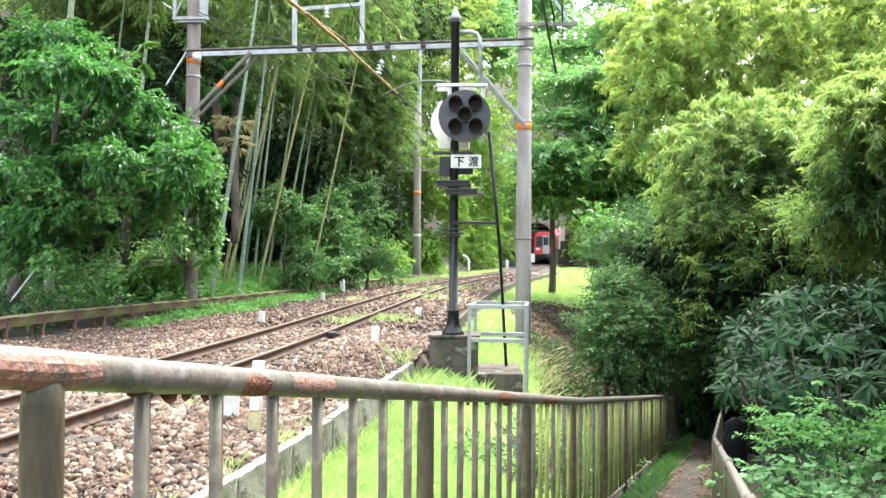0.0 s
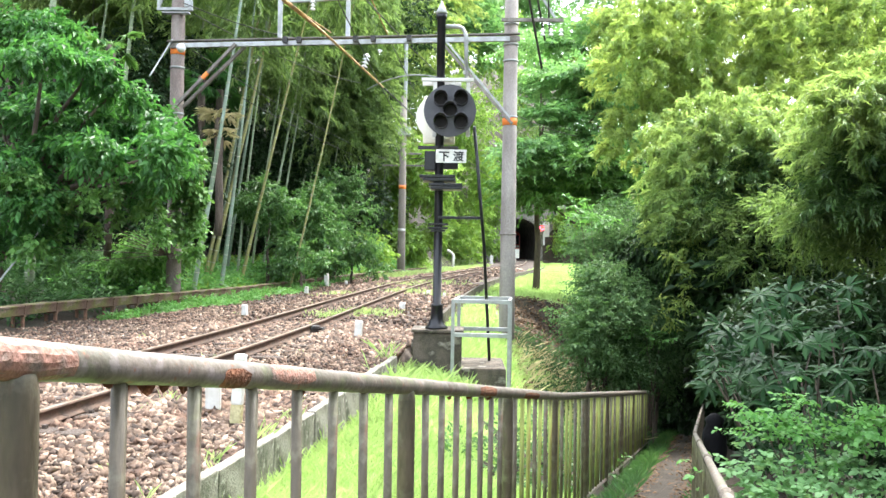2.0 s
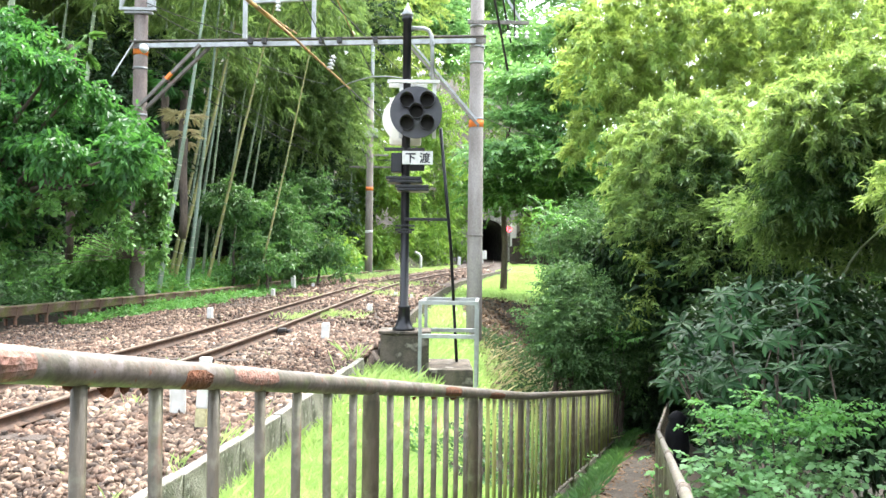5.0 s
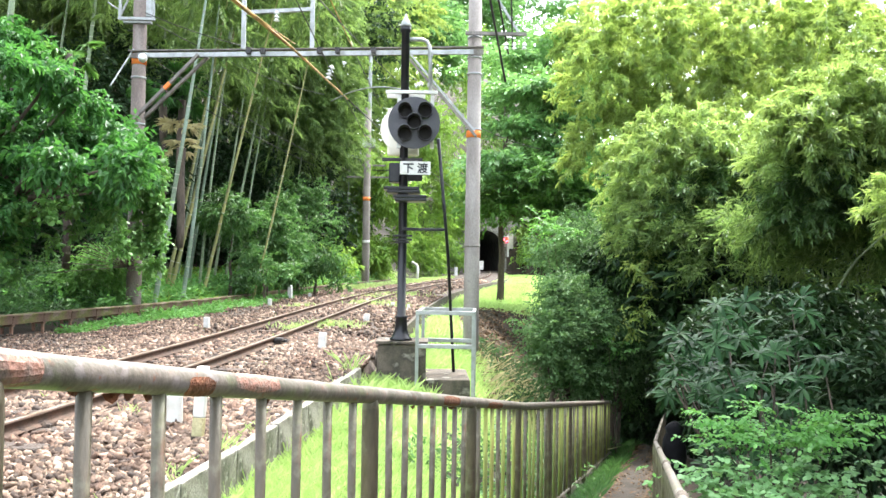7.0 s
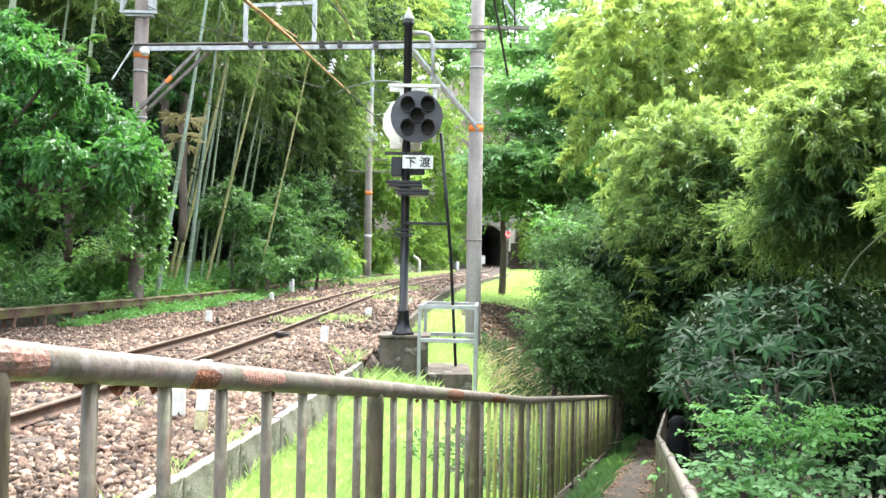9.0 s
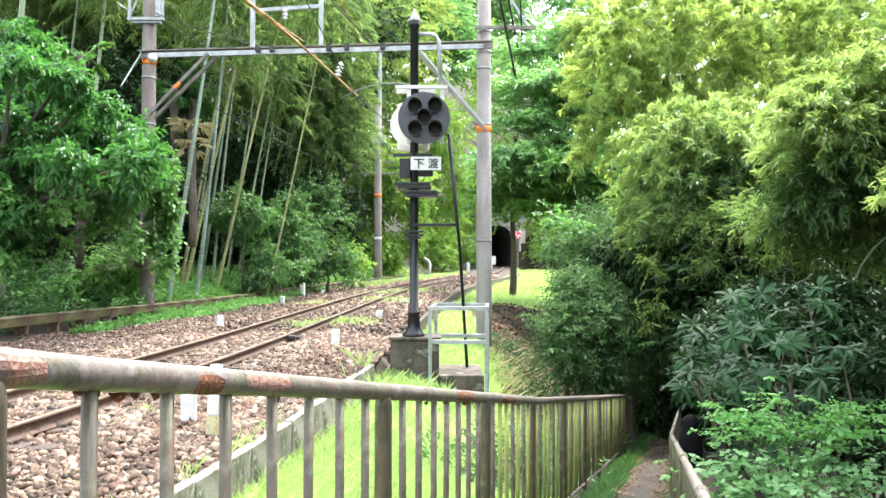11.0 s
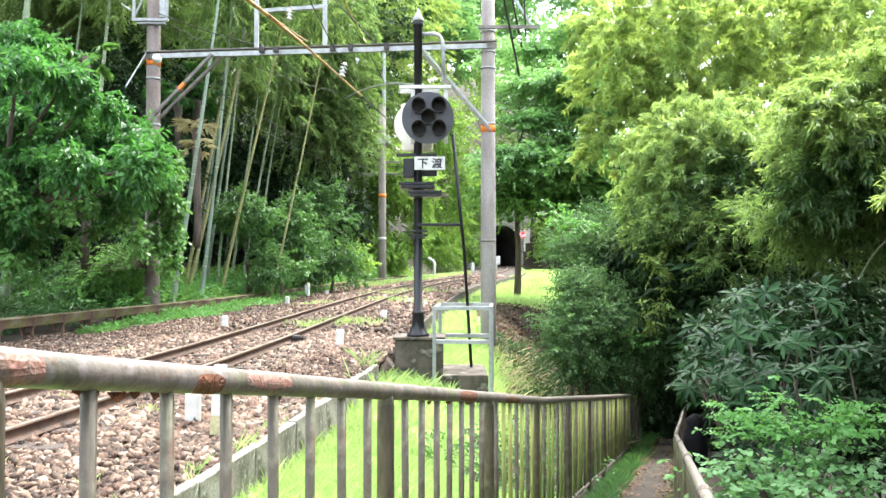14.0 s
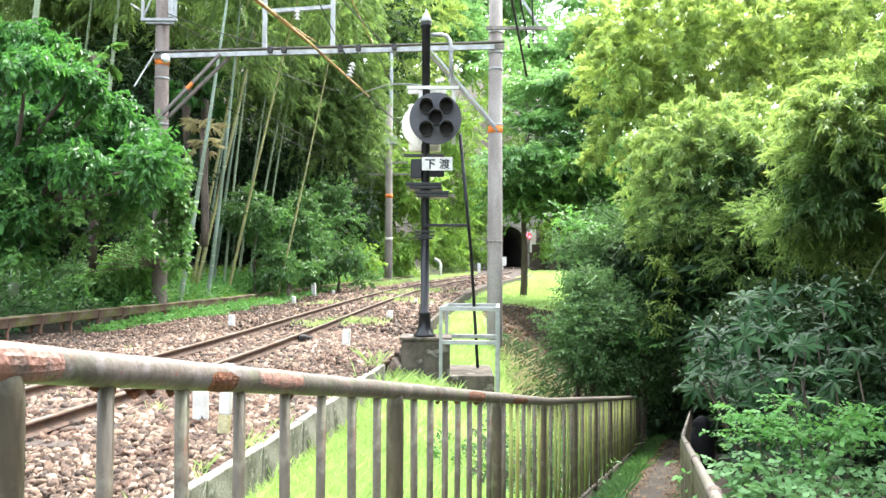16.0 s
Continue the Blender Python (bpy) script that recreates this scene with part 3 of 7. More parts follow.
tunnel = thing("tunnel", (AX, AY, AZ), "stone-grey railway tunnel portal with a black round-arched mouth", "tunnel", kind="structure")
tunnel.rotation_euler = (0, 0, LEAN)
bm = bmesh.new()
inner = [(2.15, -0.6)] + arch(2.15, 2.7) + [(-2.15, -0.6)]
outer = [(6.5, 0)] + [(6.5, 7.2)] + [(6.5 - 13 * k / 12, 7.2 + 0.0 * k) for k in range(1, 13)] + [(-6.5, 0)]
front = [bm.verts.new((x, 0, z)) for x, z in inner]
back = [bm.verts.new((x, 0.8, z)) for x, z in inner]
rim = []
for x, z in inner:
    if z < 2.7:
        rim.append(bm.verts.new((math.copysign(6.5, x), 0, z)))
    else:
        ang = math.atan2(z - 2.0, x)
        far = min(6.5 / max(abs(math.cos(ang)), 1e-6), 5.2 / max(math.sin(ang), 1e-6))
        rim.append(bm.verts.new((far * math.cos(ang), 0, 2.0 + far * math.sin(ang))))
for k in range(len(inner) - 1):
    bm.faces.new((front[k], front[k + 1], rim[k + 1], rim[k]))
    bm.faces.new((front[k + 1], front[k], back[k], back[k + 1]))
part("portal_wall", bm, CONCRETE, tunnel)
bm = bmesh.new()
for k in range(13):                     # arch stones
    a0, a1 = math.pi * k / 13 + 0.01, math.pi * (k + 1) / 13 - 0.01
    q = [bm.verts.new((r * math.cos(a), yy, 2.7 + r * math.sin(a))) for yy in (-0.1, 0.1) for r, a in ((2.14, a0), (2.6, a0), (2.6, a1), (2.14, a1))]
    for f in ((0, 1, 2, 3), (7, 6, 5, 4), (0, 4, 5, 1), (1, 5, 6, 2), (2, 6, 7, 3), (3, 7, 4, 0)):
        bm.faces.new([q[w] for w in f])
part("arch_ring", bm, CONCRETE, tunnel)
bm = bmesh.new()
lining = [[bm.verts.new((x - 0.0006 * yy * yy, yy, z)) for x, z in inner] for yy in np.linspace(0.8, 60, 20)]
for a, b in zip(lining, lining[1:]):
    for k in range(len(inner) - 1):
        bm.faces.new((a[k + 1], a[k], b[k], b[k + 1]))
    bm.faces.new((a[0], a[-1], b[-1], b[0]))
bm.faces.new(lining[-1])
part("floor", box(bmesh.new(), 0, 27, -0.2, 5.0, 62, 0.16), GRAVEL, tunnel)
part("lining", bm, TUNNEL, tunnel, "dark sooty tunnel lining")

# ---- fence of painted steel tube beside the footpath ----
fence = thing("fence", (0, 0, 0), "rust-blotched green-grey tubular steel fence beside the path", "fence")


def fence_top(i):
    """The axis of the top rail, i posts along."""
    if i <= 3.2:
        return Vector((-0.6425 + 0.4564 * i, 1.17 + 1.705 * i, EYE - 0.1498 - 0.2980 * i))
    a = fence_top(3.2)
    return a + Vector((0.5127, 1.705, -0.265)) * (i - 3.2)


def rail_line(i0, i1, drop, r, name, label="", seed=0):
    n = max(2, int((i1 - i0) * 24))
    pts = []
    for k in range(n + 1):
        p = fence_top(i0 + (i1 - i0) * k / n) - Vector((0, 0, drop))
        p.z += 0.0006 * math.sin(k * 1.7 + seed)
        pts.append(p)
    bm = bmesh.new()
    line(bm, pts, r, 18)
    return part(name, bm, FENCE, fence, label)


top = rail_line(-2, 8.9, 0.0, 0.0296, "top_rail", "thick hand rail, paint flaking to orange rust")
rail_line(-2, 8.9, 1.0, 0.02, "bottom_rail")
bm = bmesh.new()
lathe(bm, [(0.0302, -1.2), (0.0302, -0.05), (0.028, -0.03), (0.022, -0.008)], 18)
for f in bm.faces:
    f.smooth = len(f.verts) == 4
post = part("post", bm, FENCEBAR, fence)
bm = bmesh.new()
tube(bm, (0, 0, -1.0), (0, 0, -0.015), 0.0138, sides=10)
for f in bm.faces:
    f.smooth = len(f.verts) == 4
bar = part("baluster", bm, FENCEBAR, fence)
algae = bar.data.copy()
algae.materials[0] = FENCEALGAE
first_post, first_bar = True, True
for k in range(-2, 9):
    ob = post if first_post else new("post", post.data)
    first_post = False
    ob.parent = fence
    ob.location = fence_top(k * 0.996 - 0.006)
    for j in range(1, 8):
        i = k * 0.993 + j * 0.1275 - 0.006
        if i > 8.88:
            continue
        ob = bar if first_bar else new("baluster", algae if (k > 1 and (j * 7 + k * 3) % 5 < 3) else bar.data)
        first_bar = False
        ob.parent = fence
        ob.location = fence_top(i)
        ob.rotation_euler = (random.uniform(-0.006, 0.006), random.uniform(-0.006, 0.006), random.uniform(0, 6))


def flake(i0, i1, a0, a1, mat, name, label, seed):
    """A ragged patch of lost paint wrapped round the top rail."""
    rng = random.Random(seed)
    bm = bmesh.new()
    n, k = 10, 9
    rows = []
    for u in range(n + 1):
        s = u / n
        trim = 0.5 * (1 - math.sin(math.pi * min(max(s, 0.03), 0.97)) ** 0.5) + rng.uniform(0, 0.12)
        c = fence_top(i0 + (i1 - i0) * s)
        d = (fence_top(i0 + 0.1) - fence_top(i0)).normalized()
        side = d.cross(Vector((0, 0, 1))).normalized()
        up = side.cross(d)
        row = []
        for w in range(k + 1):
            mid = (a0 + a1) / 2
            ang = mid + (a0 + (a1 - a0) * w / k - mid) * (1 - trim)
            row.append(bm.verts.new(c + (0.0305 + rng.uniform(-0.0004, 0.0008)) * (math.cos(ang) * side + math.sin(ang) * up)))
        rows.append(row)
    for a, b in zip(rows, rows[1:]):
        for w in range(k):
            bm.faces.new((a[w], b[w], b[w + 1], a[w + 1]))
    part(name, bm, mat, top, label)


for k, (i, drop, wide) in enumerate(((0.105, 0.03, 0.012), (0.125, 0.036, 0.016), (0.16, 0.04, 0.02), (0.19, 0.034, 0.012), (0.225, 0.034, 0.01), (0.52, 0.034, 0.012), (0.63, 0.035, 0.014), (1.12, 0.036, 0.02), (1.3, 0.038, 0.02), (1.48, 0.036, 0.02), (1.7, 0.036, 0.03))):
    p = fence_top(i)
    bm = bmesh.new()
    q = [bm.verts.new((p.x + a * wide + random.uniform(-0.003, 0.003), p.y + a * wide + 0.004 * k % 0.01, p.z - drop - c * random.uniform(0.006, 0.014))) for a, c in ((-0.6, -0.8), (0.6, -0.7), (0.5, 0.5), (0.1, 1.0), (-0.4, 0.3))]
    face = bm.faces.new(q)
    bmesh.ops.solidify(bm, geom=[face], thickness=0.0015)
    part("paint_flake", bm, RUSTPATCH, top, "hanging flake of rusty paint")
flake(-0.13, 0.045, -1.5, 2.6, PINKPATCH, "primer_patch", "pink primer showing through", 1)
flake(0.285, 0.345, -1.4, 0.55, RUSTPATCH, "rust_patch", "orange flaked rust", 2)
flake(0.40, 0.53, -0.5, 1.5, PINKPATCH, "rust_patch", "orange flaked rust", 3)
flake(1.55, 1.75, -1.0, 0.9, RUSTPATCH, "rust_patch", "orange flaked rust", 6)
flake(2.2, 2.5, -1.3, 0.4, RUSTPATCH, "rust_patch", "orange flaked rust", 7)

# ---- tubular guard rail on the gully side of the path ----
guard = thing("guard_rail", (0, 0, 0), "weathered brown tubular guard rail along the gully side", "guard rail")


def guard_at(y):
    return Vector((float(fence_x(y)) + 1.07, y, float(path_z(y)) + 0.82))


bm = bmesh.new()
line(bm, [guard_at(y) for y in np.arange(0.6, 26, 0.6)], 0.016, 12)
part("top_rail", bm, FENCE, guard)
bm = bmesh.new()
tube(bm, (0, 0, -0.95), (0, 0, -0.01), 0.021, sides=14)
gpost = part("post", bm, FENCEBAR, guard)
bm = bmesh.new()
tube(bm, (0, 0, -0.8), (0, 0, -0.01), 0.013, sides=8)
gbar = part("baluster", bm, FENCEBAR, guard)
bm = bmesh.new()
tube(bm, (0, -0.03, -0.006), (0, 0.03, 0.006), 0.0185, sides=12)
gjoint = part("collar", bm, CONCRETE_DARK, guard, "pale clamped collar")
k = 0
for y in np.arange(0.65, 26, 1.44):
    for j in range(8):
        src = gpost if j == 0 else gbar
        ob = src if k in (0, 1) and j == k else new(src.name.split(".")[0], src.data)
        k += 1
        ob.parent = guard
        ob.location = guard_at(y + 0.18 * j)
    ob = gjoint if y < 1 else new("collar", gjoint.data)
    ob.parent = guard
    ob.location = guard_at(y)
    ob.rotation_euler = (math.atan(-0.16), 0, -math.atan(0.3))


# ---- foliage ----
def unit(a):
    return a / np.maximum(np.linalg.norm(a, axis=-1, keepdims=True), 1e-9)


def leaves(base, way, length, width, seed, fold=0.25, curl=0.25, rounded=False):
    """Pointed leaves with a folded midrib, or oval ones: base points, directions, lengths."""
    rng = np.random.default_rng(seed)
    n = len(base)
    way = unit(way)
    ref = unit(np.stack([rng.normal(0, 0.5, n), rng.normal(0, 0.5, n), np.ones(n)], -1))
    side = unit(np.cross(way, ref))
    up = np.cross(side, way)
    length, width = np.broadcast_to(length, n)[:, None], np.broadcast_to(width, n)[:, None]
    mid = base + way * length * 0.45
    tip = base + way * length - up * length * curl
    lift = up * width * fold
    if rounded:
        near, far = base + way * length * 0.28, base + way * length * 0.7 - up * length * curl * 0.5
        v = np.stack([base, near + side * width * 0.44, far + side * width * 0.46, tip, far - side * width * 0.46, near - side * width * 0.44], 1)
        f = np.array([(0, 1, 5), (1, 2, 5), (2, 4, 5), (2, 3, 4)])[None] + (np.arange(n) * 6)[:, None, None]
        return v.reshape(-1, 3), f.reshape(-1, 3)
    v = np.stack([base, mid + side * width / 2 + lift, tip, mid - side * width / 2 + lift], 1)
    f = np.array([(0, 1, 2), (0, 2, 3)])[None] + (np.arange(n) * 4)[:, None, None]
    return v.reshape(-1, 3), f.reshape(-1, 3)


def sprays(centres, outward, spread, per, twig, leaf, width, droop, seed, jitter=0.6, flat=0.0, rounded=False):
    """Leafy twigs: each starts near a centre, points outward and carries leaves along both sides."""
    rng = np.random.default_rng(seed)
    m = len(centres)
    way = unit(outward * (1, 1, 1 - 0.85 * flat) + rng.normal(0, jitter, (m, 3)) * (1, 1, 1 - 0.7 * flat) - np.array((0, 0, droop)))
    root = centres + rng.normal(0, 1, (m, 3)) * spread
    t = (np.arange(per) + 0.5) / per
    ln = twig * rng.uniform(0.6, 1.3, (m, 1))
    pos = root[:, None] + way[:, None] * (ln * t)[:, :, None]
    pos[..., 2] -= droop * 0.35 * ln * t**2
    ref = unit(np.stack([rng.normal(0, 0.6, m), rng.normal(0, 0.6, m), np.ones(m)], -1))
    side = unit(np.cross(way, ref))[:, None] * np.where(np.arange(per) % 2, 1, -1)[None, :, None]
    d = way[:, None] * 0.75 + side * 0.8 + rng.normal(0, 0.25, (m, per, 3))
    d[..., 2] -= droop * 0.7
    s = rng.uniform(0.65, 1.25, (m, per))
    return leaves(pos.reshape(-1, 3), d.reshape(-1, 3), (leaf * s).ravel(), (width * s).ravel(), seed + 1, rounded=rounded)


def on_blob(n, centre, radii, seed, lumps=9, lump=0.235, shell=0.35, low=-0.75):
    """Places on a lumpy ellipsoid, gathered in flattened lumps of uneven reach, with the way out of it."""
    rng = np.random.default_rng(seed)
    c = unit(rng.normal(size=(lumps * 3, 3)))
    c = c[c[:, 2] > low][:lumps]
    reach = rng.uniform(0.45, 1.08, len(c))
    weight = rng.uniform(0.4, 1.4, len(c))
    pick = rng.choice(len(c), n, p=weight / weight.sum())
    o = unit(rng.normal(size=(n, 3)))
    size = (weight[pick][:, None] ** 0.5) * lump * np.array((1.15, 1.15, 0.72))
    p = c[pick] * reach[pick][:, None] + o * size * (1 - shell * rng.random((n, 1)))
    return np.array(centre) + p * np.array(radii), unit(c[pick] * 0.6 + o + np.array((0, 0, 0.2)))


def crown(blobs, mat, spec, seed, name="crown", more=1.0):
    """blobs: (x, y, z, rx, ry, rz, twigs). spec: leaves a twig, twig, leaf length, leaf width, droop, jitter, flat."""
    per, twig, leaf, width, droop, jitter, flat = spec[:7]
    chunks = []
    for b, (x, y, z, rx, ry, rz, n) in enumerate(blobs):
        c, o = on_blob(int(n * more), (x, y, z), (rx, ry, rz), seed + 17 * b, lumps=int(9 + 5 * (rx + rz)))
        chunks.append(sprays(c, o, 0.04, per, twig, leaf, width, droop, seed + 17 * b + 3, jitter, flat, len(spec) > 7))
    return raw(name, *merged(chunks), mat)


def plumes(blobs, mat, spec, seed, name="foliage"):
    """Arching branchlets that hang in tiers over rounded heads, as bamboo carries them.
    blobs: (x, y, z, rx, ry, rz, branchlets). spec: nodes, leaves a node, branchlet, leaf length, leaf width, droop."""
    nodes, per, reach, leaf, width, droop = spec
    chunks = []
    for b, (x, y, z, rx, ry, rz, m) in enumerate(blobs):
        rng = np.random.default_rng(seed + 31 * b)
        k = np.arange(m) + 0.5
        up, turn = 1 - 1.55 * k / m, k * 2.39996 + rng.normal(0, 0.5, m)
        flat = np.sqrt(np.maximum(0, 1 - up * up))
        way = unit(np.stack([flat * np.cos(turn), flat * np.sin(turn), up], -1) + rng.normal(0, 0.12, (m, 3)))
        root = np.array((x, y, z)) + way * np.array((rx, ry, rz)) * rng.uniform(0.5, 0.98, (m, 1))
        out = unit(way * (1, 1, 0.5) + rng.normal(0, 0.3, (m, 3)) + np.array((0, 0, 0.35)))
        ln = reach * rng.uniform(0.45, 1.25, (m, 1))
        t = np.linspace(0.12, 1, nodes)
        pos = root[:, None] + out[:, None] * (ln * t)[..., None]
        pos[..., 2] -= droop * ln * t**2
        head = out[:, None] - np.array((0, 0, 1.0)) * (2 * droop * t)[None, :, None]
        d = unit(head)[:, :, None] * 0.65 + rng.normal(0, 0.48, (m, nodes, per, 3)) - np.array((0, 0, 0.3))
        size = rng.uniform(0.6, 1.25, (m, nodes, per))
        base = np.repeat(pos[:, :, None], per, 2) + rng.normal(0, 0.03, (m, nodes, per, 3))
        chunks.append(leaves(base.reshape(-1, 3), d.reshape(-1, 3), (leaf * size).ravel(), (width * size).ravel(), seed + 31 * b + 1, 0.2, 0.12))
    return raw(name, *merged(chunks), mat)


def trunk_mesh(base, tops, r, seed, lean=0.3):
    """A tapered, slightly crooked trunk that forks into limbs toward the given places."""
    rng = random.Random(seed)
    bm = bmesh.new()
    base = Vector(base)
    mean = sum((Vector(t) for t in tops), Vector()) / len(tops)
    fork = base.lerp(mean, 0.5)
    fork.x, fork.y = base.x + (mean.x - base.x) * lean, base.y + (mean.y - base.y) * lean
    pts = [base.lerp(fork, k / 6) + Vector((rng.uniform(-1, 1), rng.uniform(-1, 1), 0)) * r * 0.5 for k in range(7)]
    pts[0] = base - Vector((0, 0, 0.3))
    line(bm, pts, r * 1.15, 10, taper=r * 0.7)
    for t in tops:
        t = Vector(t)
        limb = [pts[-1].lerp(t, k / 6) + Vector((rng.uniform(-1, 1), rng.uniform(-1, 1), rng.uniform(-0.3, 1))) * r * 0.9 * (0 < k < 6) for k in range(7)]
        line(bm, limb, r * 0.62, 7, taper=r * 0.14)
    return bm


def tree(name, label, category, base, blobs, mat, spec, r, seed, group="", foliage="crown", lean=0.3):
    ob = thing(name, (0, 0, 0), label, category, group)
    part("trunk", trunk_mesh(base, [(b[0], b[1], b[2]) for b in blobs], r, seed, lean), BARK, ob)
    c = new(foliage, crown(blobs, mat, spec, seed, foliage))
    c.parent = ob
    return ob


# leaves a twig, twig, leaf length, width, droop, jitter, flat
S_BAMBOO = (10, 0.42, 0.15, 0.027, 0.3, 0.85, 0.2)
S_BAMBOO_FAR = (9, 0.7, 0.27, 0.05, 0.6, 0.7, 0.2)
S_BROAD = (8, 0.6, 0.20, 0.085, 0.5, 0.6, 0.3)
S_SMALL = (9, 0.5, 0.125, 0.062, 0.3, 0.7, 0.4)
S_MAPLE = (15, 1.3, 0.26, 0.12, 0.12, 0.45, 0.95)
S_FAR = (8, 1.0, 0.34, 0.22, 0.3, 0.7, 0.4)

# broad-leaved thicket that leans out of the wood over the trough
tree("broadleaf_tree", "dense glossy broad-leaved tree leaning out of the wood", "tree", (-10.4, 17.8, 0.2), [
    (-9.54, 17.86, 6.37, 0.55, 0.53, 0.31, 95), (-8.83, 18.18, 6.03, 0.4, 0.38, 0.28, 76), (-10.41, 18.31, 6.0, 0.66, 0.63, 0.21, 114), (-8.2, 15.76, 5.07, 0.61, 0.58, 0.21, 114), (-7.75, 16.67, 5.0, 0.46, 0.44, 0.24, 95), (-7.4, 17.19, 4.64, 0.37, 0.36, 0.25, 68), (-8.85, 17.97, 4.86, 0.55, 0.53, 0.3, 114), (-8.19, 18.3, 4.54, 0.5, 0.47, 0.21, 102), (-7.4, 18.52, 4.58, 0.33, 0.32, 0.22, 49), (-9.19, 17.32, 4.25, 0.61, 0.58, 0.31, 114), (-8.21, 17.41, 3.9, 0.61, 0.58, 0.2, 114), (-7.46, 17.77, 3.96, 0.5, 0.47, 0.32, 102), (-7.09, 18.38, 4.18, 0.37, 0.36, 0.27, 68), (-6.32, 17.41, 3.84, 0.29, 0.27, 0.27, 45), (-10.02, 17.53, 4.46, 0.66, 0.63, 0.28, 95), (-8.64, 17.07, 3.44, 0.5, 0.47, 0.27, 83), (-7.22, 16.0, 3.25, 0.55, 0.53, 0.26, 102), (-7.36, 18.13, 3.51, 0.46, 0.44, 0.19, 91), (-5.91, 15.89, 3.29, 0.37, 0.36, 0.25, 76), (-6.31, 17.96, 3.31, 0.26, 0.25, 0.31, 45), (-8.99, 16.84, 2.95, 0.46, 0.44, 0.28, 83), (-9.23, 16.05, 3.09, 0.55, 0.53, 0.22, 83), (-6.61, 17.47, 2.95, 0.37, 0.36, 0.3, 68), (-7.56, 18.15, 3.01, 0.33, 0.32, 0.29, 45), (-8.56, 18.27, 3.11, 0.33, 0.32, 0.28, 41), (-8.47, 16.51, 2.4, 0.37, 0.36, 0.31, 64), (-8.73, 16.15, 2.1, 0.4, 0.38, 0.25, 64), (-8.9, 17.95, 2.01, 0.24, 0.23, 0.2, 30), (-9.0, 16.98, 1.55, 0.28, 0.26, 0.25, 34), (-7.2, 18.35, 2.47, 0.24, 0.23, 0.31, 26), (-9.56, 17.04, 1.56, 0.44, 0.42, 0.28, 57), (-10.16, 17.88, 2.31, 0.44, 0.42, 0.21, 57)], L_BROAD, (8, 0.42, 0.185, 0.08, 0.5, 0.6, 0.35), 0.14, 11)
tree("vine", "small-leaved vine climbing over the pole", "vine", (-7.58, 21.97, 0.053), [
    (-6.68, 19.59, 3.09, 0.3, 0.27, 0.45, 200), (-6.65, 20.14, 3.56, 0.22, 0.2, 0.3, 90), (-6.88, 19.59, 3.49, 0.36, 0.32, 0.25, 130), (-6.6, 19.86, 2.5, 0.22, 0.2, 0.45, 160), (-6.9, 19.86, 1.88, 0.16, 0.14, 0.4, 70), (-6.56, 20.14, 1.89, 0.16, 0.14, 0.4, 60), (-6.75, 20.42, 1.33, 0.14, 0.13, 0.3, 40), (-7.11, 19.86, 2.84, 0.2, 0.18, 0.5, 80), (-8.62, 17.26, 1.68, 0.1, 0.09, 0.5, 26), (-8.64, 17.26, 0.96, 0.08, 0.07, 0.45, 20), (-7.74, 18.12, 2.08, 0.1, 0.09, 0.5, 26), (-7.55, 18.59, 3.96, 0.08, 0.07, 0.1, 6), (-8.45, 16.48, 2.17, 0.3, 0.25, 0.2, 60), (-7.77, 16.48, 2.32, 0.28, 0.25, 0.16, 46), (-6.82, 17.68, 2.24, 0.22, 0.25, 0.25, 50), (-7.49, 17.26, 2.49, 0.3, 0.25, 0.14, 46), (-6.91, 18.59, 1.71, 0.18, 0.25, 0.3, 40), (-8.49, 16.11, 1.32, 0.25, 0.25, 0.2, 40), (-8.18, 18.12, 1.7, 0.1, 0.25, 0.3, 16), (-8.71, 16.11, 2.65, 0.35, 0.25, 0.2, 60)], L_VINE, (8, 0.2, 0.11, 0.07, 0.6, 0.7, 0.1, 1), 0.02, 12)
for k, (x, y, up, r, n) in enumerate([(-8.51, 21.32, 0.9, 0.95, 520), (-9.98, 21.97, 0.73, 0.8, 380), (-10.34, 20.71, 0.48, 0.85, 380), (-8.77, 23.39, 1.19, 0.8, 300), (-12.32, 23.39, 1.02, 0.9, 300), (-11.77, 20.71, 0.48, 0.9, 250), (-10.93, 25.0, 1.7, 0.9, 300)]):
    P = (x, y, up)
    z = float(land(P[0], P[1]))
    tree("shrub", "dark evergreen understorey shrub at the wood's edge", "shrub", (P[0], P[1], z), [(P[0], P[1], P[2], r, 0.8, max(0.5, (P[2] - z)) * 0.95, n)], (L_VINE if k == 0 else L_MID if k % 2 else L_DARK), S_SMALL, 0.04, 30 + k, "shrubs at the wood's edge")
for k, (x, y, up, rx, rz, n) in enumerate([(-6.07, 31.52, 2.36, 1.5, 1.5, 620), (-4.62, 34.52, 1.75, 1.5, 1.6, 620), (-6.88, 29.0, 2.97, 0.9, 0.9, 260), (-5.6, 36.25, 3.9, 1.3, 1.0, 260), (-5.68, 29.0, 1.17, 1.2, 0.6, 200)]):
    P = (x, y, up)
    tree("shrub", "rounded dark green evergreen shrub under the bamboo", "shrub", (P[0], P[1], float(land(P[0], P[1]))), [(P[0], P[1], P[2], rx, 1.1, rz, n)], L_MID, (9, 0.5, 0.17, 0.08, 0.35, 0.7, 0.3), 0.06, 50 + k, "shrubs under the bamboo")


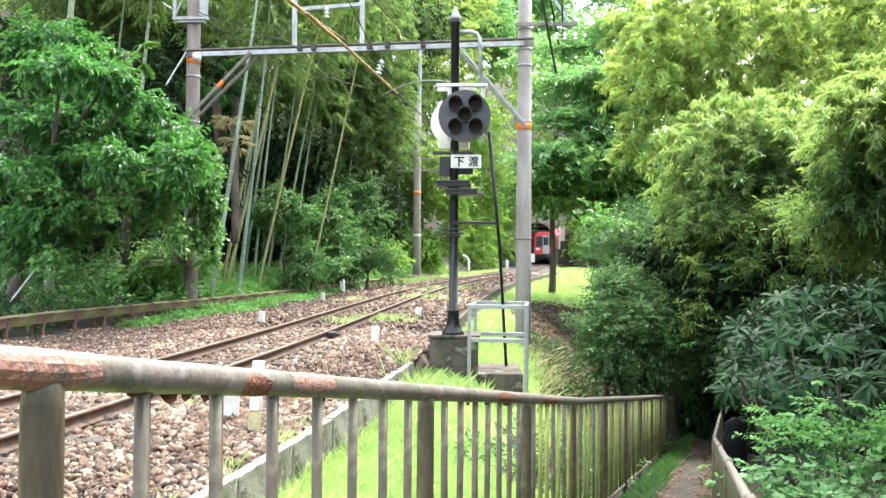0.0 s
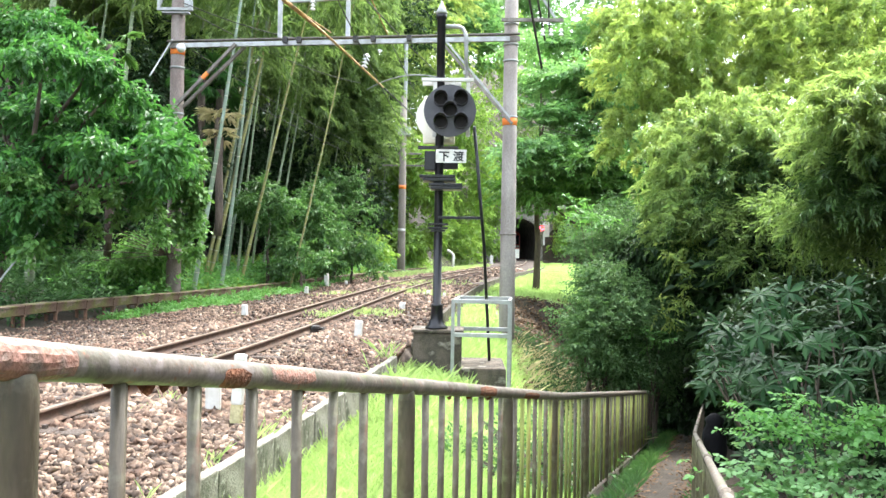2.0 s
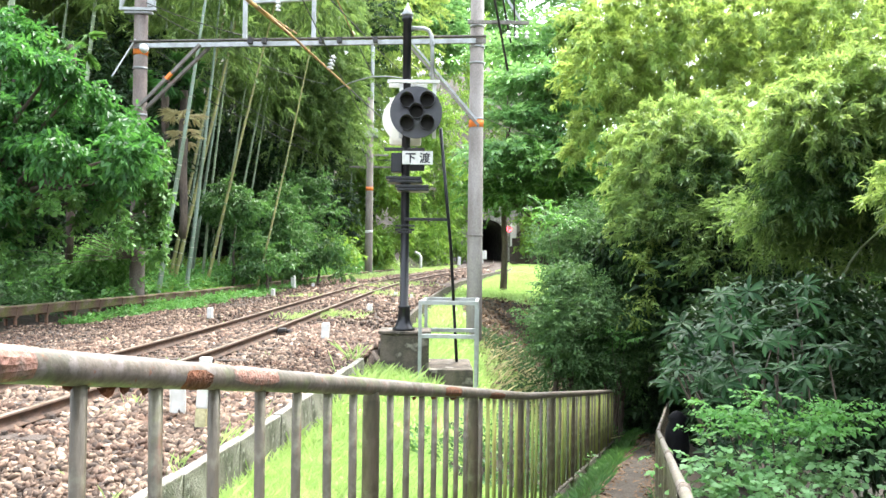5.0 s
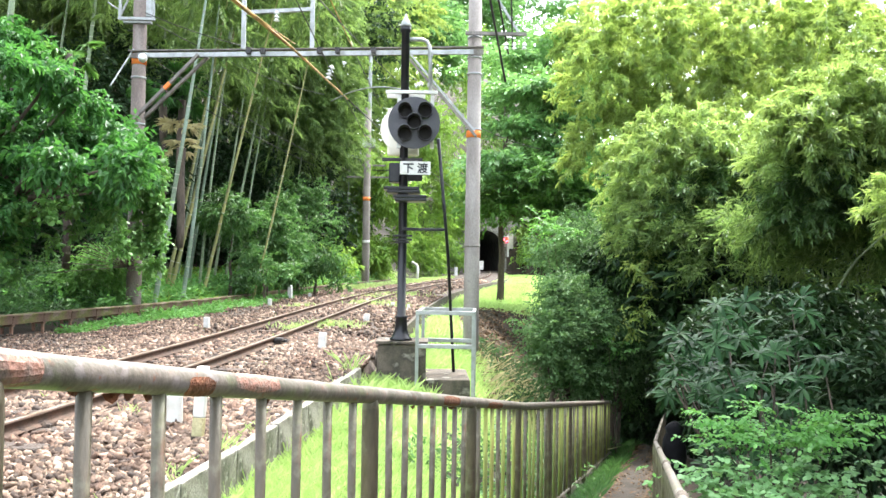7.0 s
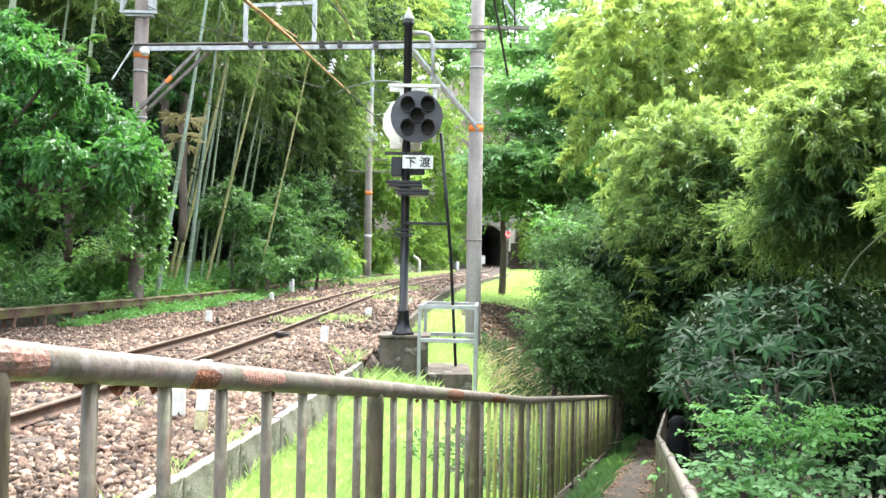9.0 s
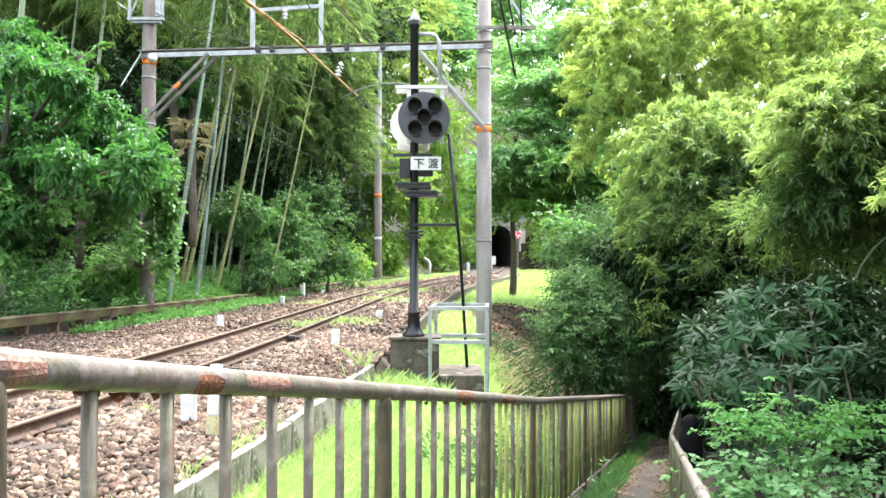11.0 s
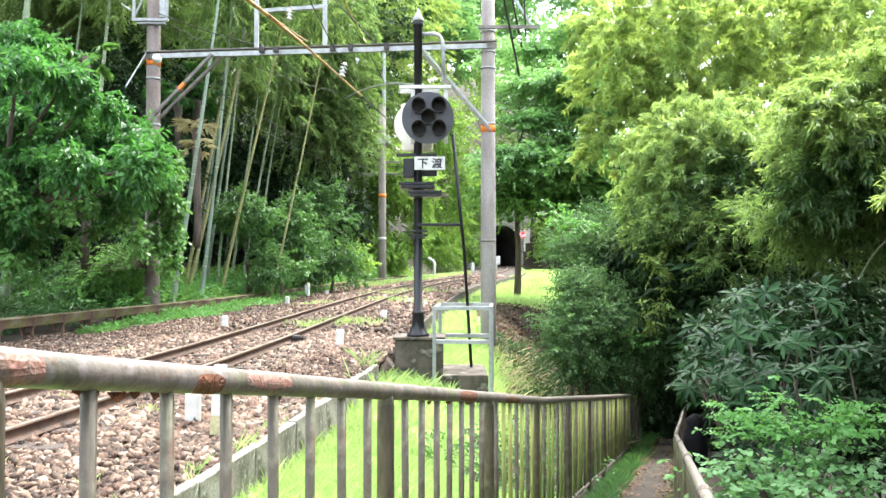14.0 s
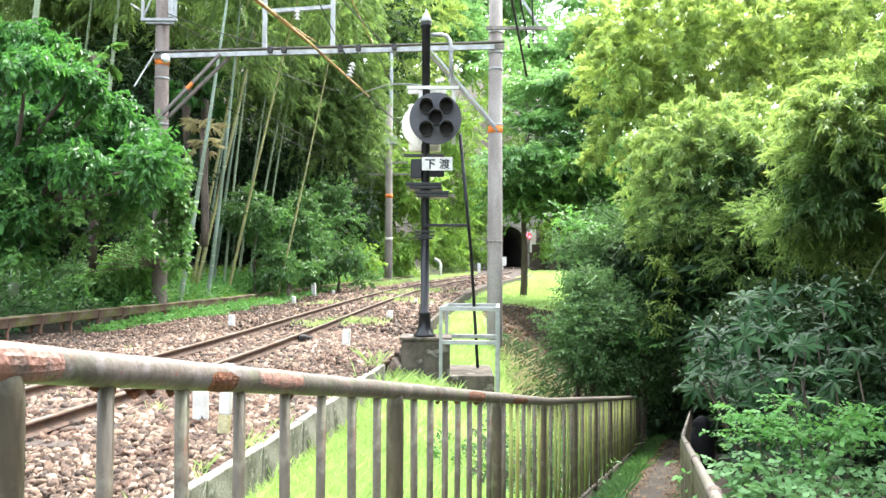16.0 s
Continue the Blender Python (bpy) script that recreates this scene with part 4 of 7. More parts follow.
# ---- bamboo ----
def bamboo(foot, top, r, mat, seed, leafy_from=0.55, twigs=90, group="bamboo grove", leaf=None, spec=S_BAMBOO_FAR, label="tall leaning bamboo with ringed culm and hanging leaves", near=False):
    rng = random.Random(seed)
    foot, top = Vector(foot), Vector(top)
    ob = thing("bamboo", foot, label, "bamboo", group)
    bm = bmesh.new()
    bow = Vector((rng.uniform(-0.3, 0.5), rng.uniform(-0.3, 0.3), 0))
    pts, n = [], 34
    d = top - foot
    for k in range(n + 1):
        s = k / n
        pts.append(d * s + bow * (s * s - s) * 1.2 + Vector((0, 0, -0.35 * d.length * 0.12 * max(0, s - 0.75) ** 2 * 8)))
    pts[0].z -= 0.2
    line(bm, pts, r, 8, taper=r * 0.25)
    culm = part("culm", bm, mat, ob)
    joined = bmesh.new()
    for k in range(1, 24):
        p = pts[k]
        a = (pts[k + 1] - pts[k - 1]).normalized()
        rr = r + (r * 0.25 - r) * k / n
        bm = bmesh.new() if near else joined
        tube(bm, p - a * 0.012, p + a * 0.012, rr * 1.1, sides=8, caps=False)
        if near:
            part("node_ring", bm, BAMBOO_NODE, culm)
    if near:
        joined.free()
    else:
        tagged(part("node_rings", joined, BAMBOO_NODE, culm), kind="stuff")
    nrng = np.random.default_rng(seed)
    s = nrng.uniform(leafy_from, 1.0, twigs)
    arr = np.array([tuple(p) for p in pts])
    at = np.stack([np.interp(s, np.linspace(0, 1, n + 1), arr[:, k]) for k in range(3)], -1)
    out = unit(nrng.normal(size=(twigs, 3)) * (1, 1, 0.3))
    reach = nrng.uniform(0.2, 1.5, (twigs, 1)) * (1.25 - 0.6 * s[:, None])
    v, f = sprays(at + out * reach, out, 0.25, spec[0] * 2, spec[1], spec[2], spec[3], spec[4], seed + 5, 0.6, 0.1)
    c = new("foliage", raw("foliage", v, f, leaf or L_BAMBOO))
    c.parent = ob
    return ob


rng0 = random.Random(5)
GROVE = [  # foot x, foot y, lean to the right, radius, tone
    (-7.47, 22.66, 0.13, 0.06, 1), (-8.48, 26.85, 0.17, 0.055, 2), (-8.35, 26.85, 0.2, 0.06, 2), (-7.64, 25.89, 0.1, 0.062, 1), (-7.98, 29.0, 0.11, 0.045, 0), (-8.89, 30.85, 0.16, 0.055, 1), (-7.54, 27.88, 0.24, 0.05, 2), (-6.08, 29.0, 0.2, 0.035, 2), (-9.54, 31.52, 0.17, 0.05, 1), (-8.5, 32.95, 0.13, 0.05, 0), (-8.43, 34.52, 0.2, 0.05, 0), (-8.3, 36.25, 0.17, 0.045, 0), (-8.32, 38.16, 0.22, 0.05, 0), (-7.47, 38.16, 0.1, 0.045, 0), (-7.0, 39.19, 0.16, 0.045, 0), (-10.18, 19.08, 0.05, 0.09, 0), (-10.57, 24.17, 0.06, 0.085, 0), (-12.3, 25.89, 0.1, 0.06, 0), (-10.26, 26.85, 0.09, 0.06, 0), (-6.22, 40.28, 0.12, 0.05, 0), (-5.97, 41.43, 0.02, 0.05, 0), (-5.33, 53.7, 0.05, 0.05, 0), (-11.98, 29.0, 0.05, 0.06, 1), (-13.08, 29.0, -0.03, 0.06, 0), (-14.31, 27.88, 0.04, 0.06, 0), (-10.5, 30.21, 0.1, 0.055, 0), (-10.52, 31.52, 0.05, 0.055, 0), (-7.39, 43.94, 0.15, 0.05, 0), (-10.11, 38.16, 0.08, 0.05, 0), (-11.16, 38.16, 0.12, 0.05, 0), (-9.21, 43.94, 0.12, 0.05, 2)]
for k, (X, Y, lean, r, tone) in enumerate(GROVE):
    Z = float(land(X, Y))
    h = rng0.uniform(10.5, 14.5)
    bamboo((X, Y, Z), (X + lean * h, Y + rng0.uniform(-0.8, 0.8), Z + h), r * 1.25, (BAMBOO_GREEN, BAMBOO_PALE, BAMBOO_OLD)[tone], 100 + 7 * k, 0.5 if Y > 33 else 0.74, 110, near=k < 8)


# hanging bamboo foliage, the upper screen of the grove: one mass of uncountable leaves
def mass(name, label, blobs, mat, spec, seed, category="foliage", more=1.0):
    ob = new(name, crown(blobs, mat, spec, seed, name, more))
    return tagged(ob, label, category, kind="stuff")


grove_leaves = new("bamboo_foliage", plumes([
    (-14.48, 29.0, 10.57, 1.6, 1.2, 0.9, 80), (-13.42, 30.21, 10.54, 1.5, 1.2, 0.9, 80), (-11.96, 30.21, 9.71, 1.1, 1.1, 1.0, 80), (-10.78, 29.0, 8.37, 0.7, 0.7, 0.6, 36), (-11.52, 34.52, 11.63, 1.2, 1.2, 0.8, 60), (-10.1, 36.25, 12.15, 1.5, 1.2, 0.8, 90), (-9.1, 36.25, 11.03, 1.0, 1.0, 0.8, 60), (-8.79, 38.16, 12.46, 1.6, 1.2, 1.1, 110), (-7.21, 38.16, 12.46, 1.6, 1.2, 1.2, 120), (-5.89, 38.16, 11.14, 1.3, 1.2, 1.2, 110), (-6.95, 38.16, 9.83, 1.2, 1.2, 0.9, 90), (-8.26, 38.16, 9.3, 0.9, 0.9, 0.7, 50), (-5.11, 40.28, 12.53, 1.4, 1.2, 1.6, 150), (-4.97, 40.28, 10.03, 1.1, 1.1, 1.4, 130), (-6.05, 39.19, 8.71, 1.0, 1.0, 1.0, 90), (-6.95, 38.16, 8.12, 0.7, 0.7, 0.7, 40), (-4.69, 40.28, 7.81, 0.9, 0.9, 1.3, 110), (-5.38, 39.19, 6.82, 0.9, 0.9, 0.8, 70), (-4.96, 55.77, 12.25, 1.4, 1.2, 2.3, 150), (-4.58, 55.77, 16.87, 1.9, 1.2, 2.2, 150), (-5.52, 53.7, 7.77, 1.0, 1.0, 1.2, 80), (-3.08, 60.42, 18.17, 1.9, 1.2, 2.4, 140), (-3.5, 60.42, 12.75, 1.6, 1.2, 2.6, 140), (-4.96, 58.0, 7.49, 1.2, 1.2, 1.6, 80), (-10.32, 32.95, 10.02, 0.6, 0.6, 0.7, 34), (-13.13, 31.52, 11.82, 2.0, 1.2, 0.8, 80), (-6.42, 38.16, 13.78, 3.0, 1.2, 0.8, 120), (-4.38, 55.77, 19.94, 2.6, 1.2, 1.2, 110)], L_BAMBOO, (9, 8, 1.25, 0.27, 0.052, 0.6), 300, "bamboo_foliage"))
tagged(grove_leaves, "hanging yellow-green bamboo foliage of the grove", "foliage", kind="stuff")
# Bright yellow leaf stands in for sunlight on this foliage
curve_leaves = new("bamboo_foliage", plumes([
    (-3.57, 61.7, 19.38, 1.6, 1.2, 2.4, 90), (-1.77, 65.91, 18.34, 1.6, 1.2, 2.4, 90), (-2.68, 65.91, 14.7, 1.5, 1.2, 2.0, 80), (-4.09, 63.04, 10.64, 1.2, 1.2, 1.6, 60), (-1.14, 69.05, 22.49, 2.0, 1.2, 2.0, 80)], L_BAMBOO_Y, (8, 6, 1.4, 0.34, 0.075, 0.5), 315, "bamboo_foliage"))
tagged(curve_leaves, "bamboo foliage where the line curves away, sunlit look in its yellow leaf colour", "foliage", kind="stuff")
# Dark gaps inside the wood, their shade put into the leaf colour
mass("thicket", "thicket inside the wood, leaves coloured near-black for deep shade", [
    (-11.4, 24.17, 2.68, 3.0, 0.9, 2.0, 520), (-13.29, 23.39, 2.64, 2.6, 0.9, 2.4, 420), (-9.89, 25.89, 3.68, 2.2, 0.8, 2.0, 420), (-12.93, 25.89, 6.36, 3.4, 0.9, 2.2, 520), (-10.27, 27.88, 7.33, 2.4, 0.8, 2.0, 360), (-9.05, 38.16, 4.04, 3.2, 1, 2.6, 520), (-11.35, 36.25, 5.4, 3.2, 1, 3.0, 520), (-6.78, 40.28, 5.03, 3.0, 1, 2.2, 420)], L_SHADE_TONE, (8, 0.7, 0.24, 0.12, 0.3, 0.7, 0.3), 325)
# Backdrop behind the culms, darkened by leaf colour to read as shade
mass("far_wood", "wood behind the bamboo grove, leaves coloured near-black for shade", [
    (-18.1, 36.25, 3.4, 4.5, 1.5, 4.5, 900), (-14.3, 38.16, 3.51, 4.5, 1.5, 4.5, 900), (-11.3, 42.65, 4.37, 5, 1.5, 5, 1000), (-8.41, 50, 5.59, 4.5, 1.2, 5, 1000), (-22.8, 48.33, 13.4, 7, 2.5, 8, 900), (-16.6, 51.79, 14.3, 7, 2.5, 8, 900), (-9.78, 53.7, 14.8, 7, 2.5, 8, 900), (-7.5, 76, 17, 5, 2.5, 9, 600), (-25.4, 42.65, 9.07, 7, 2.5, 8, 600), (-10.5, 72, 23, 6, 1.6, 5, 700), (-14, 55.77, 18.8, 6, 1.6, 5, 900), (-19.4, 51.79, 17.5, 6, 1.6, 5, 800)], L_SHADE_TONE, S_FAR, 330)
# Added above the view only to block light from the grove
mass("unseen_grove_shade", "unseen leafy mass added overhead to shade the bamboo grove", [
    (-13, 24, 12.5, 3.5, 5, 1.6, 600), (-11.5, 31, 13.5, 3.5, 5, 1.6, 600), (-15, 30, 13, 5, 6, 1.8, 700), (-10, 40, 14, 4, 6, 1.8, 600), (-14, 19, 12, 4, 5, 1.6, 500), (-13, 40, 14, 5, 6, 1.8, 600)], L_BAMBOO, S_BAMBOO_FAR, 340)
# Same bright leaf, used to paint these trees as lit
mass("far_wood", "trees beyond the grove where the line curves, sunlit look in their leaf colour", [
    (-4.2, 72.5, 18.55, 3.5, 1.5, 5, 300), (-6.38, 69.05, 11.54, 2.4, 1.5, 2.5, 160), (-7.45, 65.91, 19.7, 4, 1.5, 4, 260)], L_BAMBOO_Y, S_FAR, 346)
mass("hillside_growth", "bright ferny growth on the slope beyond the curve", [
    (-2.46, 55.77, 6.48, 1.6, 2, 3.0, 500), (0.316, 76.32, 8.41, 2.6, 2, 4.5, 700), (4.26, 93.55, 7.44, 3.0, 2, 4.5, 600), (-3.11, 53.7, 2.21, 1.6, 1.6, 1.5, 380), (-0.7, 72.5, 2.55, 2.4, 2, 1.8, 420), (2.88, 90.62, 2.88, 2.4, 2, 1.8, 420),
    (-5.16, 58, 5.89, 1.4, 1, 2.6, 380), (-5.15, 55.77, 3.02, 1.3, 1, 1.4, 260), (-5.55, 46.77, 1.38, 1.4, 1.5, 0.8, 260), (-1.2, 72.5, 13.1, 3.4, 2, 3.6, 600), (0.941, 85.29, 21.6, 5, 3, 6, 800), (5.24, 100, 16.1, 4, 3, 6, 500)], L_FERN, (8, 0.9, 0.34, 0.16, 0.5, 0.7, 0.2), 350)
mass("hill_trees", "light green trees on the hill over the tunnel", [
    (-1.33, 80.56, 23.8, 5, 3, 5, 800), (5.43, 103.6, 30.2, 6, 3, 6, 800), (13, 107.4, 26.1, 7, 3, 7, 900), (19, 107.4, 17.2, 7, 3, 8, 900), (10.8, 107.4, 11.3, 5, 2, 2.6, 350), (1.14, 103.6, 37.4, 8, 3, 5, 900), (13.5, 111.5, 37.1, 8, 3, 5, 700), (-4.67, 80.56, 27.1, 5, 3, 4, 500), (14, 103.6, 8.82, 4, 2, 2.6, 300)], L_MAPLE, (10, 1.8, 0.5, 0.28, 0.25, 0.6, 0.8), 370)

# ---- right of the track ----
tree("broadleaf_tree", "tall tree with layered light green sprays beyond the pole", "tree", (3.3, 36.25, -0.275), [
    (4.29, 35.37, 8.96, 1.5, 1.3, 0.32, 150), (5.02, 33.72, 8.83, 1.3, 1.3, 0.3, 130), (5.86, 34.52, 7.82, 1.3, 1.2, 0.35, 140), (3.48, 34.52, 7.23, 1.2, 1.2, 0.3, 110), (2.75, 32.95, 5.7, 1.0, 1.0, 0.3, 100), (3.63, 33.72, 5.11, 1.3, 1.2, 0.35, 130), (5.62, 34.52, 6.27, 1.3, 1.1, 0.4, 130),
    (7.15, 36.25, 8.4, 1.1, 1.1, 0.35, 100), (3.58, 38.16, 11.1, 1.3, 1.2, 0.4, 110), (5.95, 38.16, 11.9, 1.6, 1.3, 0.5, 120)], L_MAPLE, S_MAPLE, 0.15, 400, lean=0.04)
tree("broadleaf_tree", "darker spreading tree shading the lawn beside the tunnel", "tree", (6.27, 32.95, -0.886), [
    (4.09, 33.72, 3.95, 1.6, 1.2, 0.55, 260), (2.76, 34.52, 4.13, 0.8, 0.9, 0.4, 110), (5.59, 32.95, 4.34, 1.4, 1.1, 0.6, 240), (4.8, 32.22, 5.16, 1.1, 1.0, 0.35, 130), (6.58, 32.22, 3.16, 1.0, 1.0, 0.5, 150)], L_VINE, S_MAPLE, 0.12, 415)
mass("portal_bushes", "bright bushes against the tunnel's wing wall", [
    (12.1, 96.67, 2.98, 1.6, 1, 1.5, 160), (15.1, 96.67, 3.65, 2.2, 1, 2.2, 200), (17.1, 96.67, 5.65, 2.2, 1, 2.6, 200), (11.9, 97.97, 5.71, 1.6, 0.8, 1.4, 120), (3.15, 99.32, 9.2, 2.6, 1, 2.6, 240), (1.07, 96.67, 5.65, 2.4, 1, 2.2, 200)], L_FERN, (8, 0.8, 0.34, 0.18, 0.4, 0.7, 0.4), 418)
for k, (x, y, up, rx, rz, n) in enumerate([(2.91, 16.48, 0.35, 0.62, 0.8, 420), (3.76, 17.26, -0.23, 0.75, 0.9, 460), (2.91, 16.48, -0.73, 0.55, 0.5, 300), (3.54, 18.59, 1.2, 0.75, 0.7, 380), (4.54, 19.59, 0.79, 0.75, 0.7, 340), (3.21, 20.14, 1.61, 0.55, 0.45, 200), (4.55, 19.08, -1.17, 0.6, 0.7, 260), (2.51, 16.11, -0.13, 0.4, 0.5, 220), (3.87, 20.71, 2.26, 0.5, 0.35, 140)]):
    P = (x, y, up)
    tree("shrub", "dense small-leaved green bush beside the grassy bank", "bush", (P[0], P[1], float(land(P[0], P[1]))), [(P[0], P[1], P[2], rx, 0.8, rz, n * 0.7), (P[0] - 0.4 * rx, P[1] - 0.3, P[2] + 0.45 * rz, rx * 0.6, 0.5, rz * 0.4, n * 0.3), (P[0] + 0.5 * rx, P[1] - 0.35, P[2] + 0.1 * rz, rx * 0.6, 0.5, rz * 0.4, n * 0.3), (P[0] - 0.1 * rx, P[1] - 0.5, P[2] - 0.4 * rz, rx * 0.7, 0.4, rz * 0.4, n * 0.25)], L_BUSH, (12, 0.5, 0.085, 0.042, 0.25, 0.7, 0.35), 0.05, 430 + k, "bushes beside the bank")


# nodes, leaves a node, branchlet, leaf length, leaf width, droop
S_PLUME = (9, 8, 0.62, 0.165, 0.034, 0.5)
S_PLUME_NEAR = (9, 8, 0.55, 0.15, 0.03, 0.5)
S_PLUME_FAR = (9, 8, 0.85, 0.23, 0.048, 0.5)


def bamboo_clump(blobs, feet, seed, label, spec, leaf=L_BAMBOO_R):
    ob = thing("bamboo_clump", (0, 0, 0), label, "bamboo", "bamboo beside the path")
    rng = random.Random(seed)
    for k, (x, y) in enumerate(feet):
        z = float(land(x, y))
        b = blobs[k % len(blobs)]
        bm = bmesh.new()
        pts = [Vector((x, y, z)).lerp(Vector((b[0], b[1], b[2] + b[5] * 0.6)), s / 12) + Vector((0, 0, 1.2 * math.sin(math.pi * s / 12) ** 2)) for s in range(13)]
        line(bm, pts, rng.uniform(0.018, 0.03), 7, taper=0.008)
        part("culm", bm, BAMBOO_GREEN, ob)
    c = new("foliage", plumes(blobs, leaf, spec, seed))
    c.parent = ob
    return ob


bamboo_clump([(5.25, 17.3, 3.15, 1.1, 1.1, 1.75, 240), (6.3, 17.1, 3.05, 1.05, 1.1, 1.5, 220), (7.25, 17.2, 2.55, 0.8, 0.9, 1.1, 120), (4.7, 17.4, 2.35, 0.65, 0.9, 1.3, 120)], [(7.5, 18.5), (8.2, 19.2), (9.0, 18.8), (8.6, 18.0)], 500, "drooping fresh green bamboo clump above the path", S_PLUME)
bamboo_clump([(6.95, 13.2, 3.45, 1.0, 0.9, 1.35, 240), (6.15, 13.1, 3.2, 0.6, 0.75, 1.1, 140), (7.7, 13.0, 3.3, 1.1, 0.9, 1.6, 180), (6.3, 10.36, 2.15, 0.38, 0.5, 0.5, 26)], [(6.9, 14.5), (7.3, 14.3), (7.0, 14.8), (6.3, 14.6), (7.7, 14.2), (5.9, 14.9), (7.5, 14.7)], 530, "drooping fresh green bamboo clump with a pale sunlit top", S_PLUME_NEAR)
bamboo_clump([(5.3, 25, 7.1, 0.95, 1.1, 1.7, 90), (6.6, 25, 8.2, 1.2, 1.2, 1.8, 110), (8.2, 25, 7.5, 1.4, 1.2, 2.0, 130), (9.8, 24, 7.5, 1.4, 1.2, 2.2, 130), (11.4, 23, 7.5, 1.4, 1.2, 2.3, 120), (5.35, 24.6, 4.9, 0.95, 1.0, 1.5, 90), (7.2, 25, 5.6, 1.1, 1.0, 1.2, 90), (9.3, 22, 5.1, 1.3, 1.1, 1.2, 80)], [(11, 25), (12, 26), (13, 25.5), (14, 24.5), (10, 26)], 560, "taller bamboo behind, arching and yellow-green at its tips", S_PLUME_FAR, L_BAMBOO_Y)
# Lower skirts of the clumps, shaded by leaf colour
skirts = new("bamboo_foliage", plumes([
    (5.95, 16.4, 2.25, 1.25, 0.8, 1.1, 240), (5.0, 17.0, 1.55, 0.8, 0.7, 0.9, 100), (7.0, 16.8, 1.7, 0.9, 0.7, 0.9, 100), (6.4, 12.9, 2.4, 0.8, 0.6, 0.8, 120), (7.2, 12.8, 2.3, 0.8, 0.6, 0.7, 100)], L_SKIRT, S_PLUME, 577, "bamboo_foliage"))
tagged(skirts, "bamboo leaves hanging under the clumps, coloured darker for shade", "foliage", kind="stuff")
# The darker grove leaf steps the fresh clumps down into painted shade
mass("bamboo_foliage", "hanging bamboo foliage under the fresh clumps, darker leaf for their shade", [
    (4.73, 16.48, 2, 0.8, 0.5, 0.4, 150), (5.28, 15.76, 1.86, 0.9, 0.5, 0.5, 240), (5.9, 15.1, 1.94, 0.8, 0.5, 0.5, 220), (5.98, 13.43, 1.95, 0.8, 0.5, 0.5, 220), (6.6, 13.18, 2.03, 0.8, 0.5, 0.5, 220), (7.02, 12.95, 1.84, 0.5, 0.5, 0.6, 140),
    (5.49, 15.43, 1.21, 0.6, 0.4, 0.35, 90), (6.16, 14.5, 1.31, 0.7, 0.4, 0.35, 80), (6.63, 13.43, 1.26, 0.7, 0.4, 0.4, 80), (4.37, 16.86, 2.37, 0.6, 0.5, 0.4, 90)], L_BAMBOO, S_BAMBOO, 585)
# Out-of-view foliage, placed where it blocks sun and sky from the right side
mass("unseen_path_shade", "unseen bamboo foliage added overhead to shade the path and shrubs", [
    (7.4, 5.5, 5.4, 1.8, 1.8, 0.8, 520), (6.8, 2.6, 4.8, 1.8, 1.8, 0.8, 420), (5.2, 0.6, 4.6, 1.4, 1.6, 0.6, 320), (3.9, 9.2, 6.6, 1.0, 1.5, 0.5, 460), (4.4, 12.3, 8.0, 1.0, 1.5, 0.5, 360), (9.2, 5.0, 5.0, 1.6, 2, 0.9, 480),
    (3.6, 6.4, 5.6, 0.9, 0.9, 0.25, 480), (4.6, 5.9, 5.5, 1.0, 1.0, 0.25, 480), (4.4, 8.6, 5.8, 1.1, 1.0, 0.35, 700), (5.6, 8.9, 5.9, 1.2, 1.0, 0.35, 700), (6.6, 8.3, 5.6, 1.6, 1.3, 0.5, 520), (9.2, 8.3, 5.8, 2.0, 1.4, 0.6, 480)], L_BAMBOO_R, S_BAMBOO_FAR, 590)
# Leaf masses outside the view, added to screen skylight from the right and behind
mass("unseen_side_screen", "unseen wood added beside and behind the path to cut sky light", [
    (12, 4, 2.5, 3, 4, 5, 900), (12, -4, 3, 3, 5, 5, 700), (14, 11, 3, 3, 4, 6, 900), (9, -8, 3, 5, 3, 5, 600), (0, -14, 3, 8, 3, 5, 600), (6.2, 2.6, 2.2, 1.8, 1.6, 3.2, 420), (5.6, -1.0, 2.4, 1.8, 1.8, 3.2, 420)], L_DARK, S_FAR, 595)
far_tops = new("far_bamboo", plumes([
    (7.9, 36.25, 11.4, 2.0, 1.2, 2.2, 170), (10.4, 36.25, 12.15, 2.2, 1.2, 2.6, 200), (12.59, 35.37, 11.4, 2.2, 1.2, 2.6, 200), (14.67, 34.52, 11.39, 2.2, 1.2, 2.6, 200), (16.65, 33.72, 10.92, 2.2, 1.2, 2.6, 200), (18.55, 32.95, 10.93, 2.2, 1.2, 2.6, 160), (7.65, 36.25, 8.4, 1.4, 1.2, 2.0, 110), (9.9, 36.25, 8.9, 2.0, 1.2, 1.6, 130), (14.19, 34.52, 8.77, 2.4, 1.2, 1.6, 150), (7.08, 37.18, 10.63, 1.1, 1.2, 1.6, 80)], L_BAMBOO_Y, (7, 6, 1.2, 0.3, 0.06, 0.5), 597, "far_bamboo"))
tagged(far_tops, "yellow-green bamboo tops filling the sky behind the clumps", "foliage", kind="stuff")
